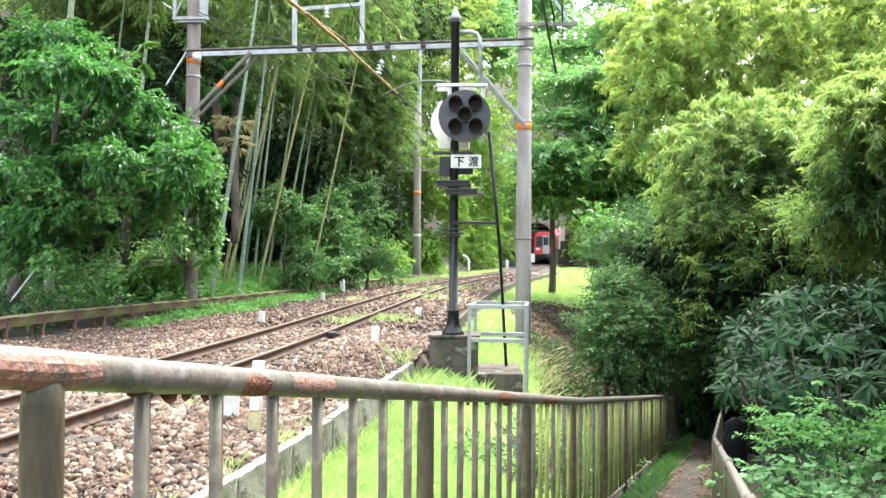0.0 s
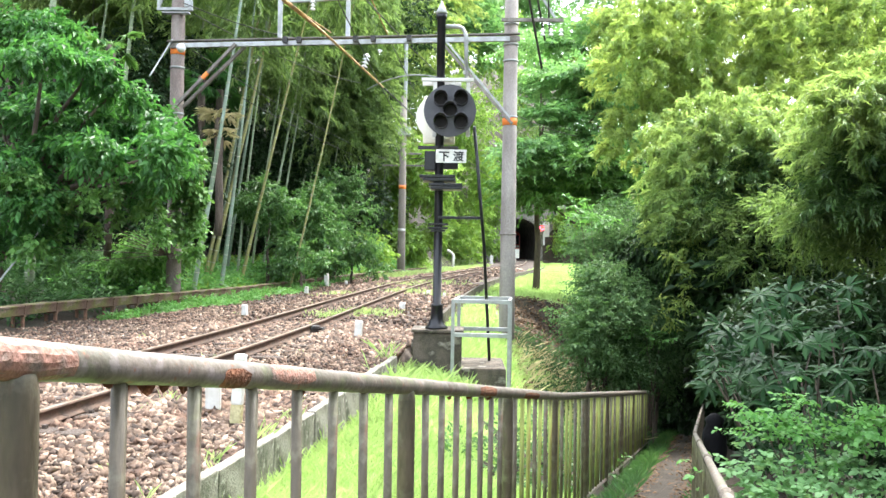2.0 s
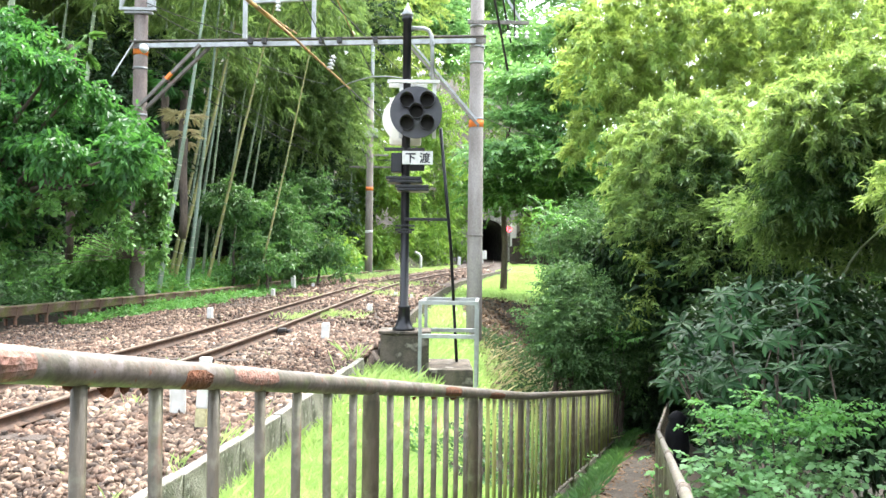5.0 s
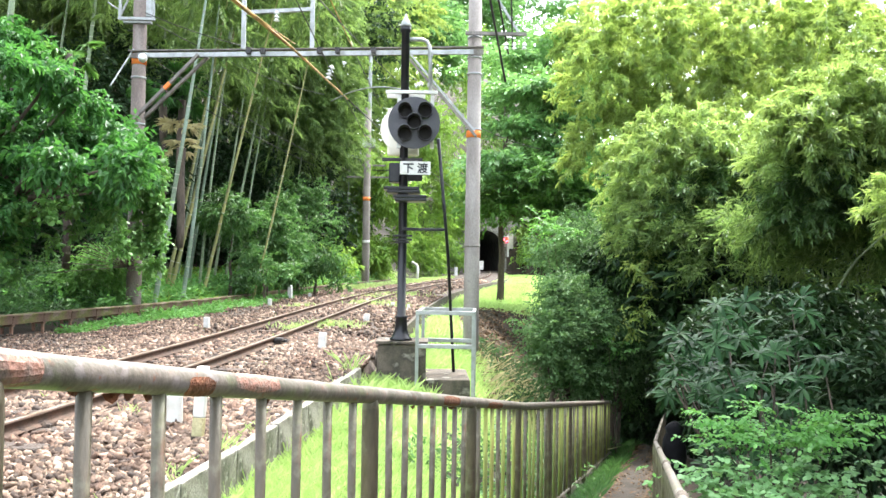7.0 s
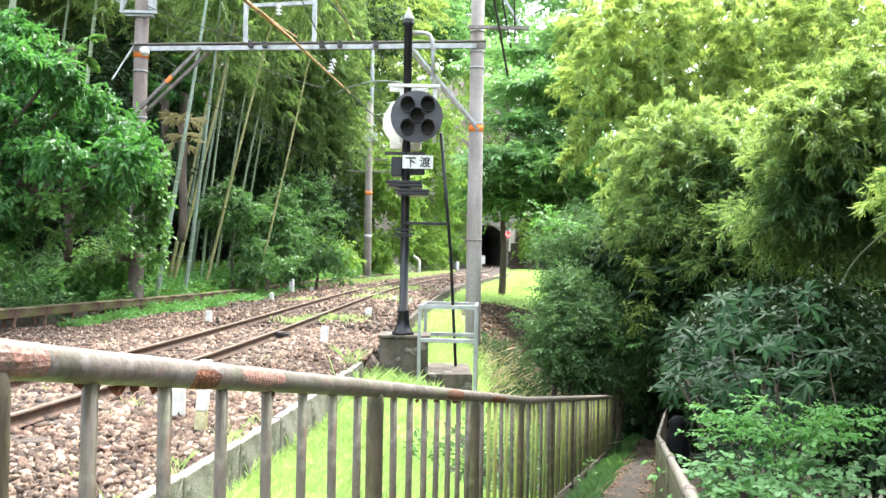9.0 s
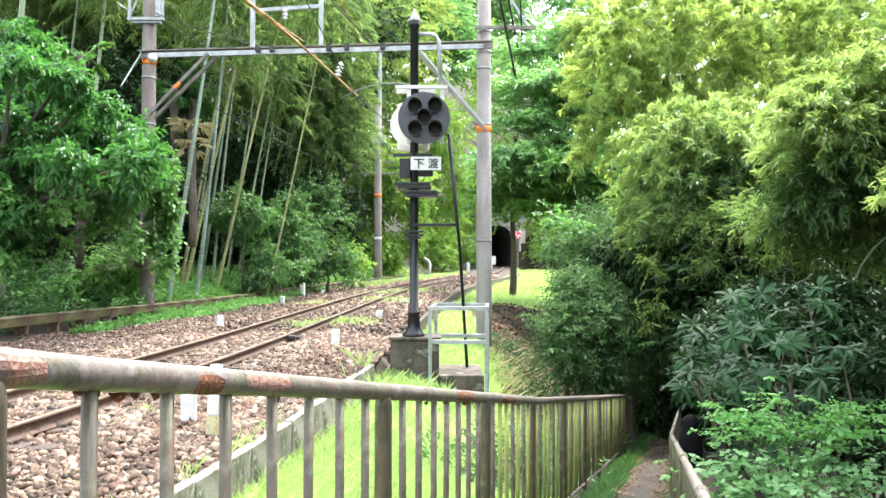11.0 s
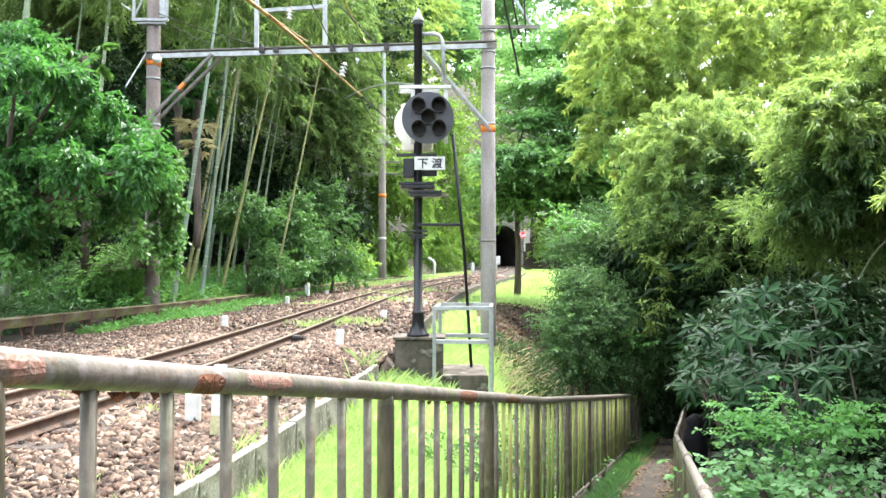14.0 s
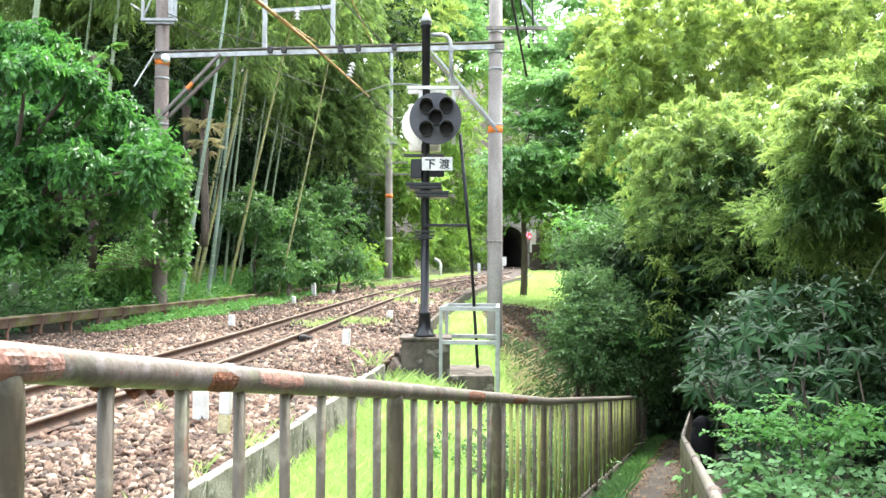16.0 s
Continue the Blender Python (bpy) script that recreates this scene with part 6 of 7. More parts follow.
green = new("ground_cover", raw("ground_cover", *sprays(np.stack([gx, gy, gz + 0.22 + 0.15 * rough(gx, gy, 0.5)], -1), unit(rngg.normal(size=(5200, 3)) * (1, 1, 0.2) + np.array((0, -0.3, 0.7))), 0.06, 9, 0.45, 0.13, 0.075, 0.25, 893, rounded=True), L_FRESH))
tagged(green, "fresh green leafy undergrowth behind the cable trough", "undergrowth", kind="stuff")
tx_, ty_, tz_, td_ = spots(2600, 21, 50, -5.2, -3.7, 901)
ok = (np.abs(td_ - trough_d(ty_) - 0.1) < 0.3) & (rough(tx_, ty_, 0.9) > 0.55)
rngt = np.random.default_rng(902)
creep = new("verge_weeds", raw("verge_weeds", *sprays(np.stack([tx_, ty_, tz_ + 0.12], -1)[ok], unit(rngt.normal(size=(int(ok.sum()), 3)) * (1, 1, 0.2) + np.array((0, -0.2, 0.5))), 0.05, 8, 0.2, 0.08, 0.045, 0.3, 903, rounded=True), L_FRESH))
tagged(creep, "leafy weeds creeping over the cable trough", "weeds", kind="stuff")
vx, vy, vz, vd = spots(9000, 17, 40, -4.7, -3.0, 895)
ok = (rough(vx, vy, 0.8) * 0.25 - vd - 3.1 - 0.9 * np.abs((vy - 27) / 11) > 0) & (vd > trough_d(vy) + 0.24)
rngv = np.random.default_rng(896)
verge_weeds = new("verge_weeds", raw("verge_weeds", *sprays(np.stack([vx, vy, vz + 0.02], -1)[ok], unit(rngv.normal(size=(int(ok.sum()), 3)) * (1, 1, 0.15) + np.array((0, 0, 0.6))), 0.04, 8, 0.16, 0.07, 0.035, 0.2, 897, rounded=True), L_FRESH))
tagged(verge_weeds, "carpet of fresh green weeds beside the cable trough", "weeds", kind="stuff")


# ---- the signal ----
SX, SY, SZ = -0.365, 12.6, 0.15
signal = thing("railway_signal", (SX, SY, SZ), "black railway signal mast with a five-lamp disc and ladder", "railway signal")
bm = bmesh.new()
lathe(bm, [(0.175, 0), (0.175, 0.025), (0.135, 0.05), (0.10, 0.15), (0.088, 0.33), (0.095, 0.34), (0.095, 0.37), (0.066, 0.375), (0.066, 1.5), (0.064, 4.75), (0.083, 4.77), (0.083, 4.83), (0.075, 4.84)], 22)
part("mast", bm, BLACK, signal)
bm = bmesh.new()
lathe(bm, [(0.088, 4.84), (0.088, 4.87), (0.06, 4.93), (0.02, 5.01), (0.012, 5.05), (0.004, 5.055)], 16)
part("finial", bm, STEEL, signal, "pale pointed cap")
plinth = mesh_object("signal_plinth", box(bmesh.new(), SX + 0.02, SY + 0.17, SZ - 0.41, 0.74, 0.66, 0.70, 0.02), CONCRETE_DARK)
cap = part("cap", box(bmesh.new(), SX + 0.02, SY + 0.17, SZ - 0.03, 0.80, 0.74, 0.045, 0.012), CONCRETE_DARK, plinth, "paler worn cap slab")
tagged(plinth, "stained concrete plinth under the signal mast", "plinth")


D1 = -0.26          # the disc stands before the mast


def round_plate(r, y0, y1, cx, cz, sides=40, mat=0, bm=None):
    bm = bm or bmesh.new()
    tube(bm, (cx, y0, cz), (cx, y1, cz), r, sides=sides, mat=mat)
    return bm


disc = part("disc", round_plate(0.395, D1, D1 + 0.025, 0.155, 3.31), DISC, signal, "dark grey round backing disc")
for hx, hz in ((0.02, 3.48), (0.32, 3.49), (0.16, 3.315), (0.02, 3.14), (0.325, 3.145)):
    bm = bmesh.new()
    n, ring = 20, []
    for yy, r in ((D1 + 0.0, 0.108), (D1 - 0.22, 0.108), (D1 - 0.22, 0.100), (D1 + 0.005, 0.100)):
        ring.append([bm.verts.new((hx + r * math.cos(2 * math.pi * k / n), yy if not (yy < D1 - 0.1 and math.sin(2 * math.pi * k / n) < -0.1) else yy + 0.15, hz + r * math.sin(2 * math.pi * k / n))) for k in range(n)])
    for a, b in zip(ring, ring[1:]):
        for k in range(n):
            bm.faces.new((a[k], b[k], b[(k + 1) % n], a[(k + 1) % n]))
    hood = part("lamp_hood", bm, DISC, signal, "black cylindrical lamp hood", True)
    part("lens", round_plate(0.099, D1 + 0.002, D1 - 0.012, hx, hz, 20), LENS, hood, "unlit dark lens")
rear = part("rear_disc", round_plate(0.36, 0.20, 0.225, -0.02, 3.28), CREAM, signal, "cream-white second disc behind the mast")
bm = bmesh.new()
box(bm, -0.02, 0.30, 3.25, 0.5, 0.16, 0.75, 0.03)
part("rear_case", bm, CREAM, signal)
bm = bmesh.new()
box(bm, 0.14, D1 + 0.12, 3.3, 0.42, 0.18, 0.5, 0.02)
part("lamp_case", bm, UNDER, signal)
bm = bmesh.new()
for x in (-0.11, 0.40):
    box(bm, x + 0.03, -0.02, 3.38, 0.06, 0.05, 0.86, 0.006)
box(bm, 0.11, -0.05, 3.82, 0.80, 0.06, 0.05, 0.006)
box(bm, 0.02, 0.12, 3.79, 0.6, 0.05, 0.06, 0.006)
part("mounting_frame", bm, WHITE, signal, "white steel mounting frame")
part("lower_bar", box(bmesh.new(), -0.02, -0.03, 2.775, 0.62, 0.06, 0.05, 0.006), UNDER, signal, "dark lower mounting bar")
bm = bmesh.new()
box(bm, -0.14, 0.02, 2.57, 0.17, 0.2, 0.30, 0.015)
box(bm, 0.12, 0.02, 2.50, 0.34, 0.06, 0.10, 0.01)
part("junction_box", bm, BLACK, signal, "black junction box")
for z, x0, x1 in ((2.315, -0.29, 0.25), (2.265, -0.24, 0.26), (2.19, -0.15, 0.36), (2.14, -0.12, 0.36)):
    part("step_plate", box(bmesh.new(), (x0 + x1) / 2, -0.1, z, x1 - x0, 0.36, 0.045, 0.008), BLACK, signal, "black slatted foot platform")
part("step_bracket", box(bmesh.new(), 0.0, -0.02, 2.23, 0.16, 0.2, 0.16), BLACK, signal)
bm = bmesh.new()
for z in (1.60, 1.54, 1.50):
    box(bm, 0, 0, z, 0.30 if z > 1.52 else 0.22, 0.16, 0.03, 0.006)
part("clamp", bm, BLACK, signal)
board = part("name_board", box(bmesh.new(), 0.185, D1 - 0.05, 2.615, 0.46, 0.012, 0.20, 0.004), WHITE, signal, "white board with two black characters")


def stroke(bm, pts, w, cx, cz, s, y):
    for (a, b), (c, d) in zip(pts, pts[1:]):
        p, q = Vector((cx + a * s, 0, cz + b * s)), Vector((cx + c * s, 0, cz + d * s))
        t = (q - p).normalized()
        m = Vector((-t.z, 0, t.x)) * w / 2
        p, q = p - t * w * 0.3, q + t * w * 0.3
        u = [bm.verts.new(v + Vector((0, yy, 0))) for yy in (y, y + 0.004) for v in (p - m, q - m, q + m, p + m)]
        for f in ((0, 1, 2, 3), (7, 6, 5, 4), (0, 4, 5, 1), (1, 5, 6, 2), (2, 6, 7, 3), (3, 7, 4, 0)):
            bm.faces.new([u[k] for k in f])


def letter(text, x, z, size, bold):
    cu = bpy.data.curves.new("characters", "FONT")
    cu.body, cu.size, cu.extrude, cu.align_x, cu.bevel_depth = text, size, 0.001, "CENTER", bold
    ob = new("characters", cu)
    ob.data.materials.append(INK)
    ob.parent = board
    ob.location, ob.rotation_euler = (x, D1 - 0.060, z), (radians(90), 0, 0)
    return ob


letter("下", 0.08, 2.552, 0.165, 0.004)
letter("渡", 0.295, 2.552, 0.165, 0.0028)
bm = bmesh.new()
line(bm, [(0.06, 0.02, 4.66), (0.25, 0.02, 4.66), (0.33, 0.02, 4.63), (0.375, 0.02, 4.55), (0.385, 0.02, 4.42), (0.40, 0.0, 3.85)], 0.032, 10)
for z in (4.43, 3.95):
    tube(bm, (0.387, 0.02, z - 0.03), (0.387, 0.02, z + 0.03), 0.043, sides=10)
part("conduit", bm, STEEL, signal, "pale bent cable conduit")
ladder = part("ladder_stay", line(bmesh.new(), [(0.85, 0.86, -0.6), (0.72, 0.4, 1.3), (0.53, -0.1, 3.1)], 0.026, 8), BLACK, signal, "slanting black ladder pole")
part("ladder_arm", box(bmesh.new(), 0.32, -0.08, 1.70, 0.66, 0.04, 0.045, 0.006), BLACK, signal)

# steel guard frame and its concrete step beside the mast
cage = thing("safety_cage", (-0.112, 12.26, -0.69), "galvanised steel guard frame on a concrete step", "safety cage")
cage.rotation_euler[2] = -0.08
for x in (0.0, 0.84):
    for y in (0.0, 1.08):
        part("upright", box(bmesh.new(), x, y, 0.56, 0.05, 0.05, 1.38, 0.004), STEEL, cage)
for z in (1.25, 0.75):
    for y in (0.0, 1.08):
        part("rail", box(bmesh.new(), 0.42, y, z + 0.03, 0.89, 0.06, 0.06, 0.004), STEEL, cage)
    if z > 1:
        for x in (0.0, 0.84):
            part("side_rail", box(bmesh.new(), x, 0.54, z + 0.027, 0.045, 1.02, 0.045, 0.004), STEEL, cage)
foot = mesh_object("concrete_step", box(bmesh.new(), 0.36, 13.18, -0.78, 0.70, 1.36, 0.68, 0.03), CONCRETE_DARK)
tagged(foot, "worn concrete step block under the ladder", "concrete block")


# ---- line poles and gantry ----
def pole(place, height, r0, r1, mat, label):
    ob = thing("utility_pole", place, label, "utility pole", "line poles")
    bm = bmesh.new()
    lathe(bm, [(r0, -0.6), (r0, 0.0), (r1, height)], 20)
    part("shaft", bm, mat, ob)
    return ob


def band(ob, z, h, r, mat, label=""):
    bm = bmesh.new()
    lathe(bm, [(r, z), (r, z + h)], 20)
    part("band", bm, mat, ob, label)


RP = Vector((1.14, 20.14, -0.55))
LP = Vector((-7.48, 21.17, 0.12))
rp = pole(RP, 9.2, 0.195, 0.16, POLE, "pale grey concrete line pole with an orange band")
band(rp, 4.86 + 0.18, 0.19, 0.182, ORANGE, "orange painted band")
for z in (5.22, 6.6, 7.0, 7.5, 2.35):
    band(rp, z, 0.05, 0.188 if z > 3 else 0.197, STEEL if z > 3 else POLE, "galvanised clamp")
lp = pole(LP, 9.0, 0.19, 0.165, POLEDARK, "brownish concrete line pole with an orange band")
band(lp, 6.27, 0.2, 0.184, ORANGE, "orange painted band")
for z in (5.9, 6.55, 4.7):
    band(lp, z, 0.06, 0.19, STEEL, "galvanised clamp")
pp = pole((-3.53, 48.33, 0.183), 10.5, 0.235, 0.19, POLEMID, "weathered concrete line pole by the bank")
band(pp, 5.0, 0.22, 0.222, ORANGE, "orange painted band")
band(pp, 2.5, 0.16, 0.232, WHITE, "white marker band")
bm = bmesh.new()
box(bm, 0, 0, 8.4, 0.9, 0.6, 0.5, 0.02)
tube(bm, (0.1, 0, 8.6), (0.1, 0, 14), 0.11, sides=10)
box(bm, -0.4, 0, 8.2, 0.1, 0.1, 1.2)
part("equipment_box", bm, STEEL, pp, "grey line equipment on the pole")
for zz, half in ((6.4, 1.6), (7.1, 0.7)):
    part("cross_arm", box(bmesh.new(), 0.4, 0, zz, half * 2, 0.1, 0.1, 0.01), STEELDARK, pp)

gantry = thing("line_gantry", (0, 0, 0), "steel beam spanning the track between two line poles", "gantry")
BL, BR = Vector((-7.66, 20.98, 6.66)), Vector((1.35, 19.93, 6.62))
bd = (BR - BL)
bt = math.atan2(bd.y, bd.x)
mid = (BL + BR) / 2
bm = bmesh.new()
box(bm, mid.x, mid.y, mid.z + 0.06, bd.length, 0.16, 0.03, 0, bt)
box(bm, mid.x, mid.y, mid.z - 0.06, bd.length, 0.03, 0.12, 0, bt)
part("beam", bm, STEELDARK, gantry)
bm = bmesh.new()
off = Vector((math.sin(bt), -math.cos(bt), 0)) * 0.05
box(bm, mid.x + off.x, mid.y + off.y, mid.z - 0.06, bd.length - 0.5, 0.03, 0.115, 0, bt)
part("beam_web", bm, STEEL, gantry, "pale galvanised beam face")


def on_beam(s, up=0.0, front=0.0):
    return BL + bd * s + Vector((off.x, off.y, 0)) * (front / 0.05) + Vector((0, 0, up))


def brace(a, b, w, mat, name="brace", parent=None):
    bm = bmesh.new()
    a, b = Vector(a), Vector(b)
    m = (a + b) / 2
    q = (b - a).to_track_quat("X", "Z").to_matrix().to_4x4()
    bmesh.ops.create_cube(bm, size=1, matrix=Matrix.Translation(m) @ q @ Matrix.Diagonal(((b - a).length, w, w, 1)))
    return part(name, bm, mat, parent or gantry)


brace(on_beam(0.205, -0.08, 0.09), LP + Vector((-0.1, -0.23, 4.75)), 0.075, STEELDARK)
brace(on_beam(0.225, -0.1, -0.09), LP + Vector((0.15, 0.0, 4.9)), 0.075, STEELDARK)
brace(on_beam(0.785, -0.08, 0.09), RP + Vector((0.05, -0.22, 5.05)), 0.065, STEELDARK)
brace(on_beam(0.80, -0.08, 0.02), RP + Vector((0.0, -0.2, 5.2)), 0.05, STEEL)
b0, b1 = on_beam(0.205, -0.08, 0.09), LP + Vector((-0.1, -0.23, 4.75))
brace(b0.lerp(b1, 0.42), b0.lerp(b1, 0.50), 0.082, ORANGE, "band")
for s in (0.33, 0.525):
    brace(on_beam(s, 0.08), on_beam(s, 2.6), 0.10, STEEL, "hanger_post")
brace(on_beam(0.33, 1.0), on_beam(0.525, 1.07), 0.09, STEEL, "cross_arm")
brace(on_beam(0.33, 1.9), on_beam(0.525, 1.9), 0.09, STEEL, "cross_arm")
for s in (0.35, 0.39, 0.55, 0.6, 0.7):
    brace(on_beam(s - 0.006, -0.01, 0.11), on_beam(s + 0.006, -0.01, 0.11), 0.14, UNDER, "bracket")


def insulator(place, axis, parent, n=3, r=0.07):
    """A string of porcelain sheds."""
    bm = bmesh.new()
    for k in range(n):
        lathe(bm, [(0.02, 0.09 * k), (r, 0.09 * k + 0.02), (r * 0.5, 0.09 * k + 0.06), (0.02, 0.09 * k + 0.09)], 12)
    q = Vector(axis).to_track_quat("Z", "Y").to_matrix().to_4x4()
    bm.transform(Matrix.Translation(place) @ q)
    return part("insulator", bm, PORCELAIN, parent, "white porcelain insulator")


insulator(on_beam(0.425, 0.75, 0.05), (0, 0, 1), gantry, 3, 0.08)
insulator(on_beam(0.575, -0.72, 0.1), (0.25, 0, 1), gantry, 4, 0.1)
insulator(on_beam(0.62, -0.28, 0.1), (-0.3, 0, -1), gantry, 1, 0.06)
insulator(on_beam(0.052, -0.22, 0.2), (0, -1, 0.2), gantry, 2, 0.11)
# head frame on the near left pole
bm = bmesh.new()
box(bm, 0, -0.25, 7.40, 0.92, 0.10, 0.07)
box(bm, 0, -0.16, 7.33, 0.70, 0.16, 0.05)
for x in (-0.42, 0.42):
    box(bm, x, -0.25, 8.15, 0.07, 0.06, 1.5)
box(bm, 0.32, -0.25, 8.1, 0.14, 0.12, 1.3, 0.01)
tube(bm, (-0.42, -0.25, 7.45), (-0.2, -0.25, 7.95), 0.03, sides=6)
line(bm, [(-0.44, -0.25, 7.62), (-0.62, -0.28, 7.72), (-0.72, -0.3, 7.8)], 0.025, 6)
part("head_frame", bm, STEEL, lp, "galvanised frame near the pole's head")
bm = bmesh.new()
box(bm, 0.5, -0.25, 7.58, 1.5, 0.08, 0.08)
part("cross_arm", bm, STEELDARK, rp)
brace(RP + Vector((0.25, -0.2, 8.9)), RP + Vector((1.05, -0.2, 7.65)), 0.06, STEEL, "arm_stay", gantry)
for x in (0.75, 0.95, 1.2):
    insulator(RP + Vector((x, -0.25, 7.2)), (0, 0, 1), gantry, 2, 0.07)


# ---- wires ----
def wire(name, label, a, b, sag, r, mat=WIRE, n=14):
    a, b = Vector(a), Vector(b)
    bm = bmesh.new()
    line(bm, [a.lerp(b, k / n) - Vector((0, 0, sag * 4 * (k / n) * (1 - k / n))) for k in range(n + 1)], r, 6)
    ob = mesh_object(name, bm, mat)
    return tagged(ob, label, "wire", "overhead wires")


wire("contact_wire", "orange-sleeved overhead wire curving to the far pole", (-3.04, 11.33, 5.2), (-3.28, 19.08, 6.43), 0.0, 0.035, CABLE)
wire("contact_wire", "orange-sleeved overhead wire curving to the far pole", (-3.28, 19.08, 6.43), (-2.69, 27.3, 6.87), 0.0, 0.03, CABLE)
wire("contact_wire", "overhead wire carrying on toward the curve", (-2.69, 27.3, 6.87), (-2.05, 36.25, 7.35), 0.0, 0.022)
wire("contact_wire", "thin overhead wire toward the curve", (-2.05, 36.25, 7.35), (2.8, 72.5, 8.05), 0.1, 0.02)
wire("messenger_wire", "thin carrier wire above the track", (-2.04, 13.18, 5.85), (-0.632, 38.16, 9.3), 0.1, 0.012)
wire("messenger_wire", "thin carrier wire above the track", (-2.4, 13.18, 6.03), (-2.35, 36.25, 6.4), 0.1, 0.012)
wire("line_wire", "thin wire slanting through the bamboo", (-7.12, 21.32, 6.54), (-4, 46.77, 6.6), 0.25, 0.012)
wire("line_wire", "thin wire slanting through the bamboo", (-7.12, 21.32, 7.51), (-4.6, 36.25, 8.9), 0.25, 0.012)
wire("line_wire", "thin wire slanting through the bamboo", (-6.57, 24.17, 5.85), (-4.65, 46.77, 6.28), 0.1, 0.012)
wire("pull_off", "pale curved pull-off rod on the far wire", (-4.3, 36.25, 8.6), (-0.929, 34.52, 8.77), -0.35, 0.03, STEEL)
wire("feeder_cable", "black feeder cable hanging beside the pole", (1.39, 19.08, 7.78), (1.96, 20.71, 6.05), 0.0, 0.03)
wire("feeder_cable", "black feeder cable hanging beside the pole", (1.59, 19.08, 7.78), (2.03, 20.71, 6.76), 0.0, 0.025)
wire("guy_wire", "steel guy wire with a pale sleeve", (-9.17, 15.76, 0.391), (-8.62, 17.26, 2.15), 0.0, 0.02, STEEL)
wire("line_wire", "thin wire across the trees", (1.33, 20.14, 4.74), (3.35, 24.17, 4.85), 0.05, 0.01)
wire("messenger_wire", "twisted pale carrier cable above the track", (-3.1, 24.17, 9.52), (-2.79, 30.21, 9.29), 0.0, 0.022, CABLE)
wire("messenger_wire", "twisted pale carrier cable above the track", (-2.79, 30.21, 9.29), (-2.33, 40.28, 9.19), 0.0, 0.018)
wire("messenger_wire", "second sleeved strand beside the contact wire", (-3.09, 11.33, 5.28), (-3.14, 19.08, 6.46), 0.05, 0.014, CABLE)
wire("line_wire", "thin wire slanting through the bamboo", (-7.2, 20.71, 7.62), (-3.29, 21.32, 6.71), 0.15, 0.012)
wire("feeder_cable", "black feeder cable hanging beside the pole", (1.97, 19.59, 7.95), (2.08, 20.14, 6.75), 0.0, 0.02)
wire("line_wire", "thin cross wire to the far pole", (-3.03, 46.77, 6.83), (-1.08, 40.28, 6.06), 0.02, 0.025)
wire("guy_wire", "short twisted stay with climbing leaves", (-7.57, 21.01, 6.76), (-7.81, 20.14, 5.61), 0.0, 0.022, STEEL)
insulator((-0.4, 24.17, 6.65), (1, 0, 0.4), gantry, 3, 0.09)


# ---- white stakes along the line ----
def stake(x, y, top, w, label, stained=0.0, slab=False):
    z = float(land(x, y))
    ob = thing("marker_stake", (x, y, z), label, "marker post", "white stakes along the track")
    h = top
    bm = bmesh.new()
    box(bm, 0, 0, (stained + h) / 2, w, w * 0.8, h - stained, w * 0.16)
    part("head", bm, WHITE, ob)
    bm = bmesh.new()
    box(bm, 0, 0, stained / 2 - 0.12, w * 0.96, w * 0.76, stained + 0.24, w * 0.08)
    part("shaft", bm, YELLOWED, ob, "stained lower part")
    ob.rotation_euler = (random.uniform(-0.05, 0.05), random.uniform(-0.06, 0.06), random.uniform(-0.4, 0.4))
    return ob


for x, y, h, w, stained in [(-1.74, 13.94, 0.3, 0.13, 0.03), (-1.43, 20.14, 0.2, 0.14, 0.03), (-1.95, 7.11, 0.64, 0.1, 0.2), (-2.28, 7.55, 0.3, 0.14, 0.03), (-4.79, 18.12, 0.27, 0.12, 0.03), (-5.06, 26.85, 0.25, 0.12, 0.03), (-5.17, 31.52, 0.52, 0.16, 0.03), (-4.61, 32.95, 0.18, 0.12, 0.03), (-4.16, 39.19, 0.22, 0.14, 0.03), (-1.02, 25.89, 0.18, 0.11, 0.03), (-0.52, 25.89, 0.18, 0.08, 0.03), (3.0, 80.56, 0.9, 0.3, 0.03)]:
    stake(x, y, h, w, "short white-painted stake in the gravel", stained)
# white hooked relay post far along the line
hook = thing("white_marker_post", (-0.583, 60.42, 0.25), "white marker post with a slanting top arm", "marker post")
bm = bmesh.new()
line(bm, [(0, 0, -0.4), (0, 0, 1.1), (-0.1, 0, 1.25), (-0.45, 0, 1.45)], 0.11, 8)
part("post", bm, WHITE, hook)
stand = thing("white_sign_post", (5.65, 85.29, -0.456), "white post with a small plate beside the track", "marker post")
bm = bmesh.new()
box(bm, 0, 0, 1.0, 0.12, 0.12, 2.6)
box(bm, 0, -0.08, 2.1, 0.8, 0.05, 0.9, 0.03)
part("post", bm, WHITE, stand)
# the lit signal beside the portal
SIGRED = bpy.data.materials.new("red_signal_glow")
SIGRED.use_nodes = True
SIGRED.node_tree.nodes["Principled BSDF"].inputs["Base Color"].default_value = (0.8, 0.02, 0.03, 1)
SIGRED.node_tree.nodes["Principled BSDF"].inputs["Emission Color"].default_value = (1, 0.06, 0.08, 1)
SIGRED.node_tree.nodes["Principled BSDF"].inputs["Emission Strength"].default_value = 6
far_signal = thing("colour_light_signal", (10, 99.32, 0.976), "colour-light signal showing red beside the tunnel", "railway signal")
bm = bmesh.new()
box(bm, 0, 0, 2.0, 0.2, 0.2, 5.0)
box(bm, 0.3, 0.1, 3.7, 0.7, 0.3, 1.8, 0.05)
box(bm, -0.3, -0.1, 3.85, 0.75, 0.25, 0.95, 0.1, mat=1)
part("post", bm, (WHITE, UNDER), far_signal)
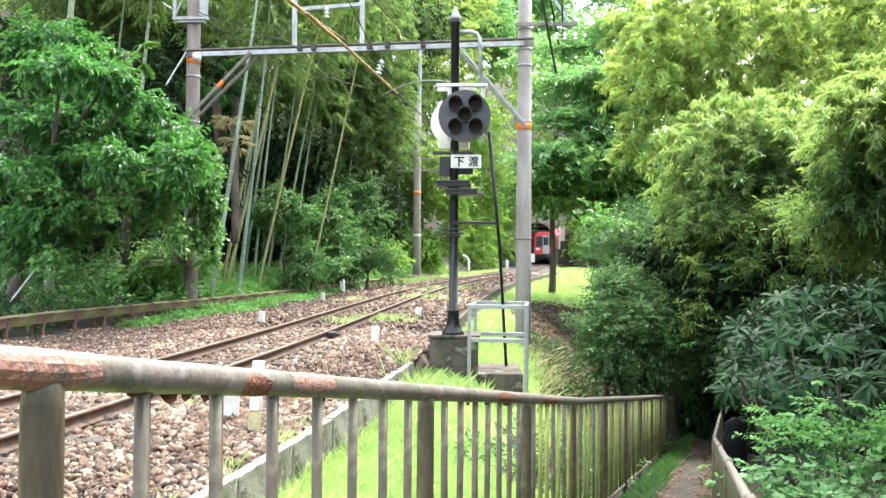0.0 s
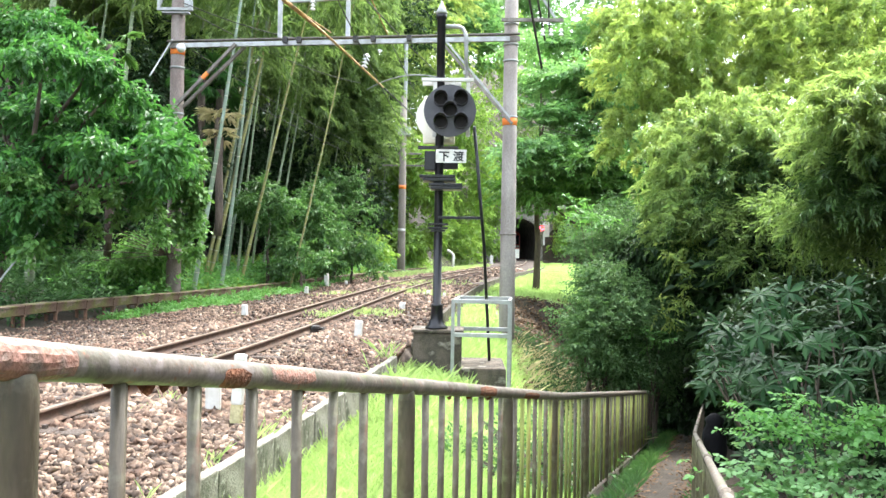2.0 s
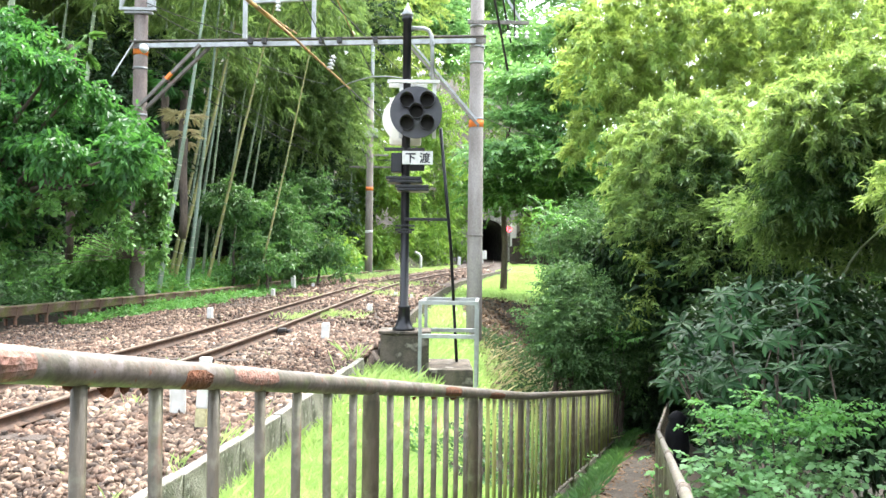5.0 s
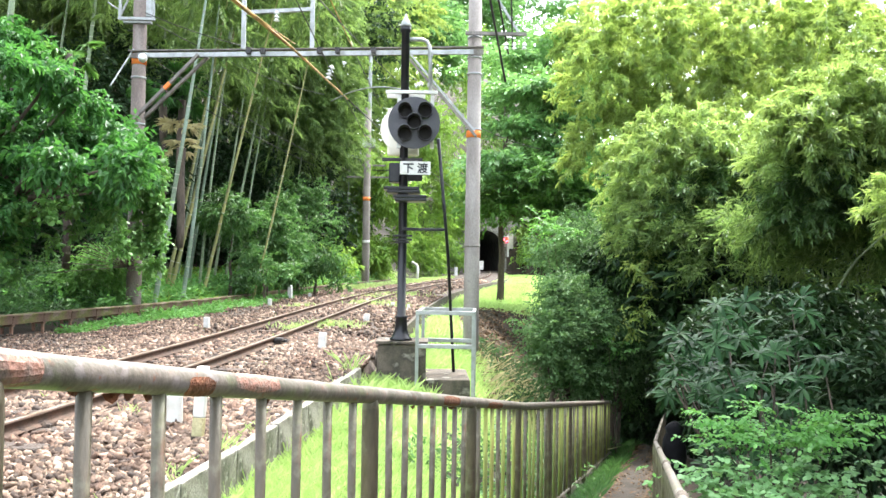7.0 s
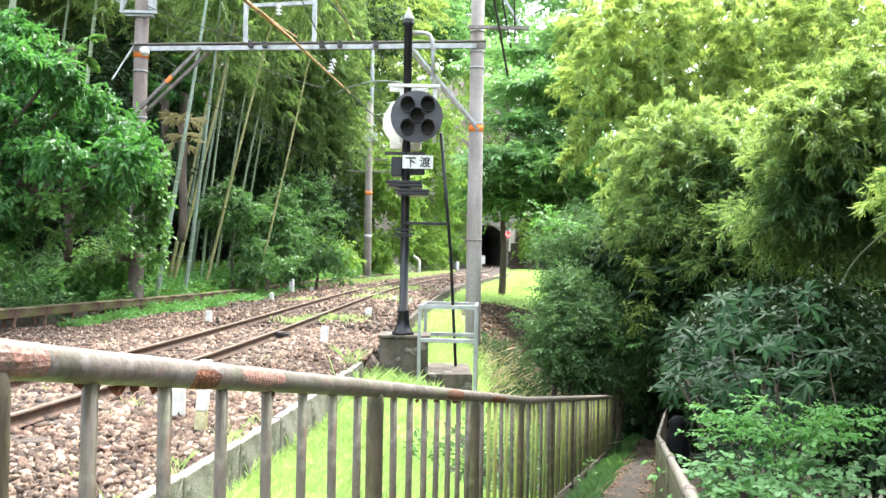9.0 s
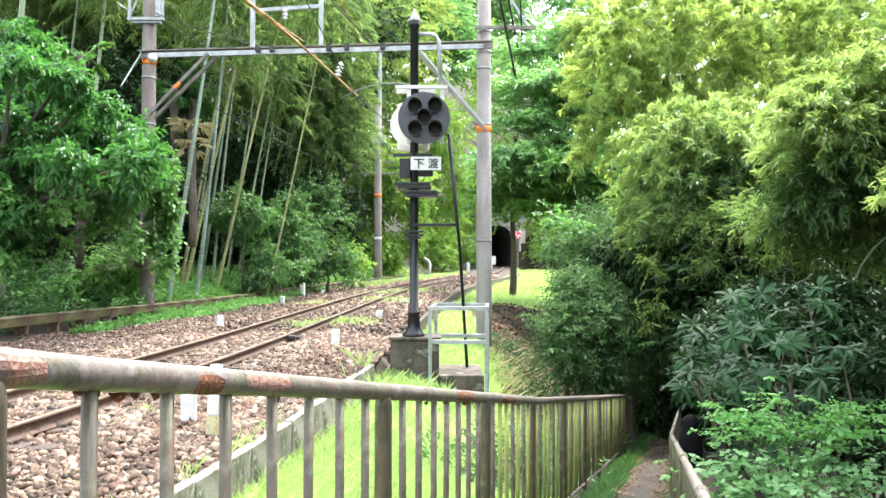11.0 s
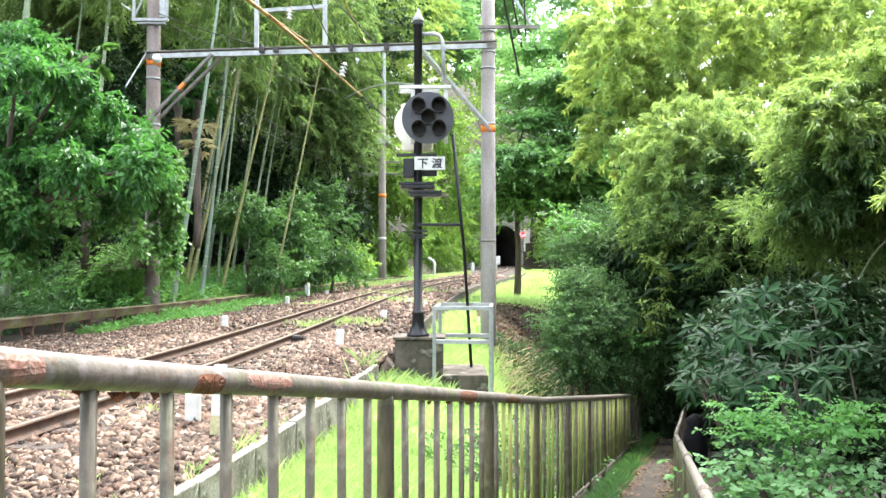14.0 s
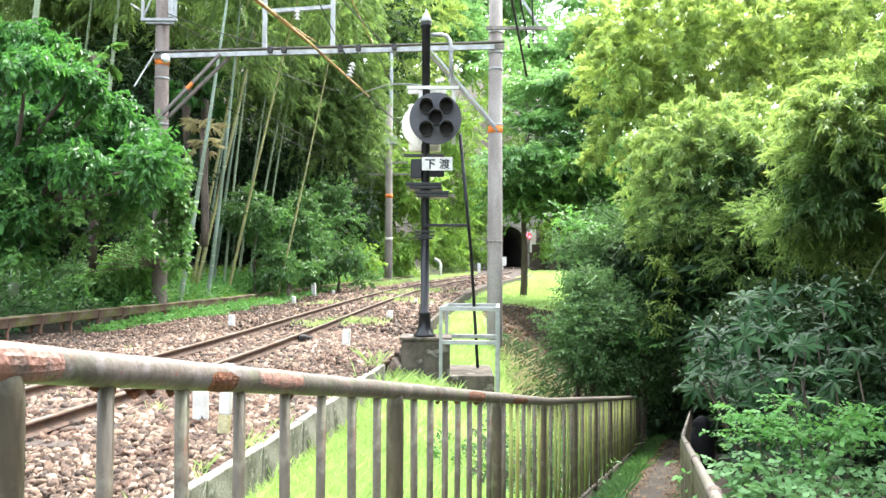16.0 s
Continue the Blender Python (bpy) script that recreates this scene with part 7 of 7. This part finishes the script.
part("red_lamp", round_plate(0.3, -0.35, -0.2, -0.3, 3.85, 16), SIGRED, far_signal, "lit red lamp")

# ---- the red train that runs into the tunnel ----
train = thing("train", (7.9, 96, 1.2), "red railcar with dark windows entering the tunnel", "train")
bm = bmesh.new()
shell = [(-1.3, 0.95), (-1.34, 1.3), (-1.34, 2.9), (-1.2, 3.35), (-0.8, 3.6), (0.8, 3.6), (1.2, 3.35), (1.34, 2.9), (1.34, 1.3), (1.3, 0.95)]
prism(bm, shell, 0.0, 17.0)
bmesh.ops.bevel(bm, geom=[e for e in bm.edges if all(abs(v.co.y) < 0.01 for v in e.verts)], offset=0.12, segments=2, affect="EDGES")
part("body", bm, RED, train)
part("window_surround", box(bmesh.new(), 0, 0.0, 2.43, 2.36, 0.045, 1.22, 0.02), UNDER, train, "black band round the front windows")
for x0, x1, z0, z1, nm in ((-1.12, -0.48, 1.9, 3.0, "windscreen"), (0.48, 1.12, 1.9, 3.0, "windscreen"), (-0.3, 0.3, 2.0, 2.95, "door_window")):
    part(nm, box(bmesh.new(), (x0 + x1) / 2, -0.02, (z0 + z1) / 2, x1 - x0, 0.04, z1 - z0, 0.015), GLASS, train, "dark glass")
part("end_door", box(bmesh.new(), 0, 0.0, 2.05, 0.72, 0.06, 2.15, 0.01), TRAINGREY, train, "grey end door")
for x in (-0.95, 0.95):
    part("lamp_panel", box(bmesh.new(), x, -0.01, 1.55, 0.5, 0.05, 0.22, 0.02), WHITE, train, "pale lamp panel")
for side in (-1, 1):
    for k in range(6):
        part("side_window", box(bmesh.new(), side * 1.34, 2.2 + k * 2.5, 2.4, 0.04, 1.7, 0.85, 0.015), GLASS, train, "dark side window")
for yy in (2.6, 14.2):
    bm = bmesh.new()
    box(bm, 0, yy, 0.55, 2.0, 3.0, 0.5, 0.05)
    for a in (-1.05, 1.05):
        for s in (-0.57, 0.57):
            tube(bm, (s - 0.06, yy + a, 0.43), (s + 0.06, yy + a, 0.43), 0.43, sides=20)
    part("bogie", bm, UNDER, train)
part("underframe", box(bmesh.new(), 0, 8.5, 0.8, 2.4, 16.6, 0.4, 0.03), UNDER, train)
part("coupler", box(bmesh.new(), 0, -0.3, 0.85, 0.35, 0.7, 0.3, 0.04), UNDER, train)
bm = bmesh.new()
box(bm, 0, 4.5, 3.75, 1.6, 3.0, 0.3, 0.05)
line(bm, [(-0.7, 1.2, 3.65), (-0.7, 2.2, 4.3), (0.7, 2.2, 4.3), (0.7, 1.2, 3.65)], 0.04, 6)
part("roof_gear", bm, UNDER, train)


def motions():
    rows = []
    for t, x, y in ((0, 8.13, 96.4), (0.5, 7.86, 99.0), (1.0, 7.55, 101.8), (1.5, 7.1, 105.2), (2.0, 6.6, 110.2), (2.5, 6.1, 116.0), (3.0, 5.5, 122.3), (4.0, 4.4, 132.0), (16.0, 3.2, 140.0)):
        rows.append((t, pose(x, y, 1.2, 0, 0, 6.0)))
    walk(train, rows)


motions()
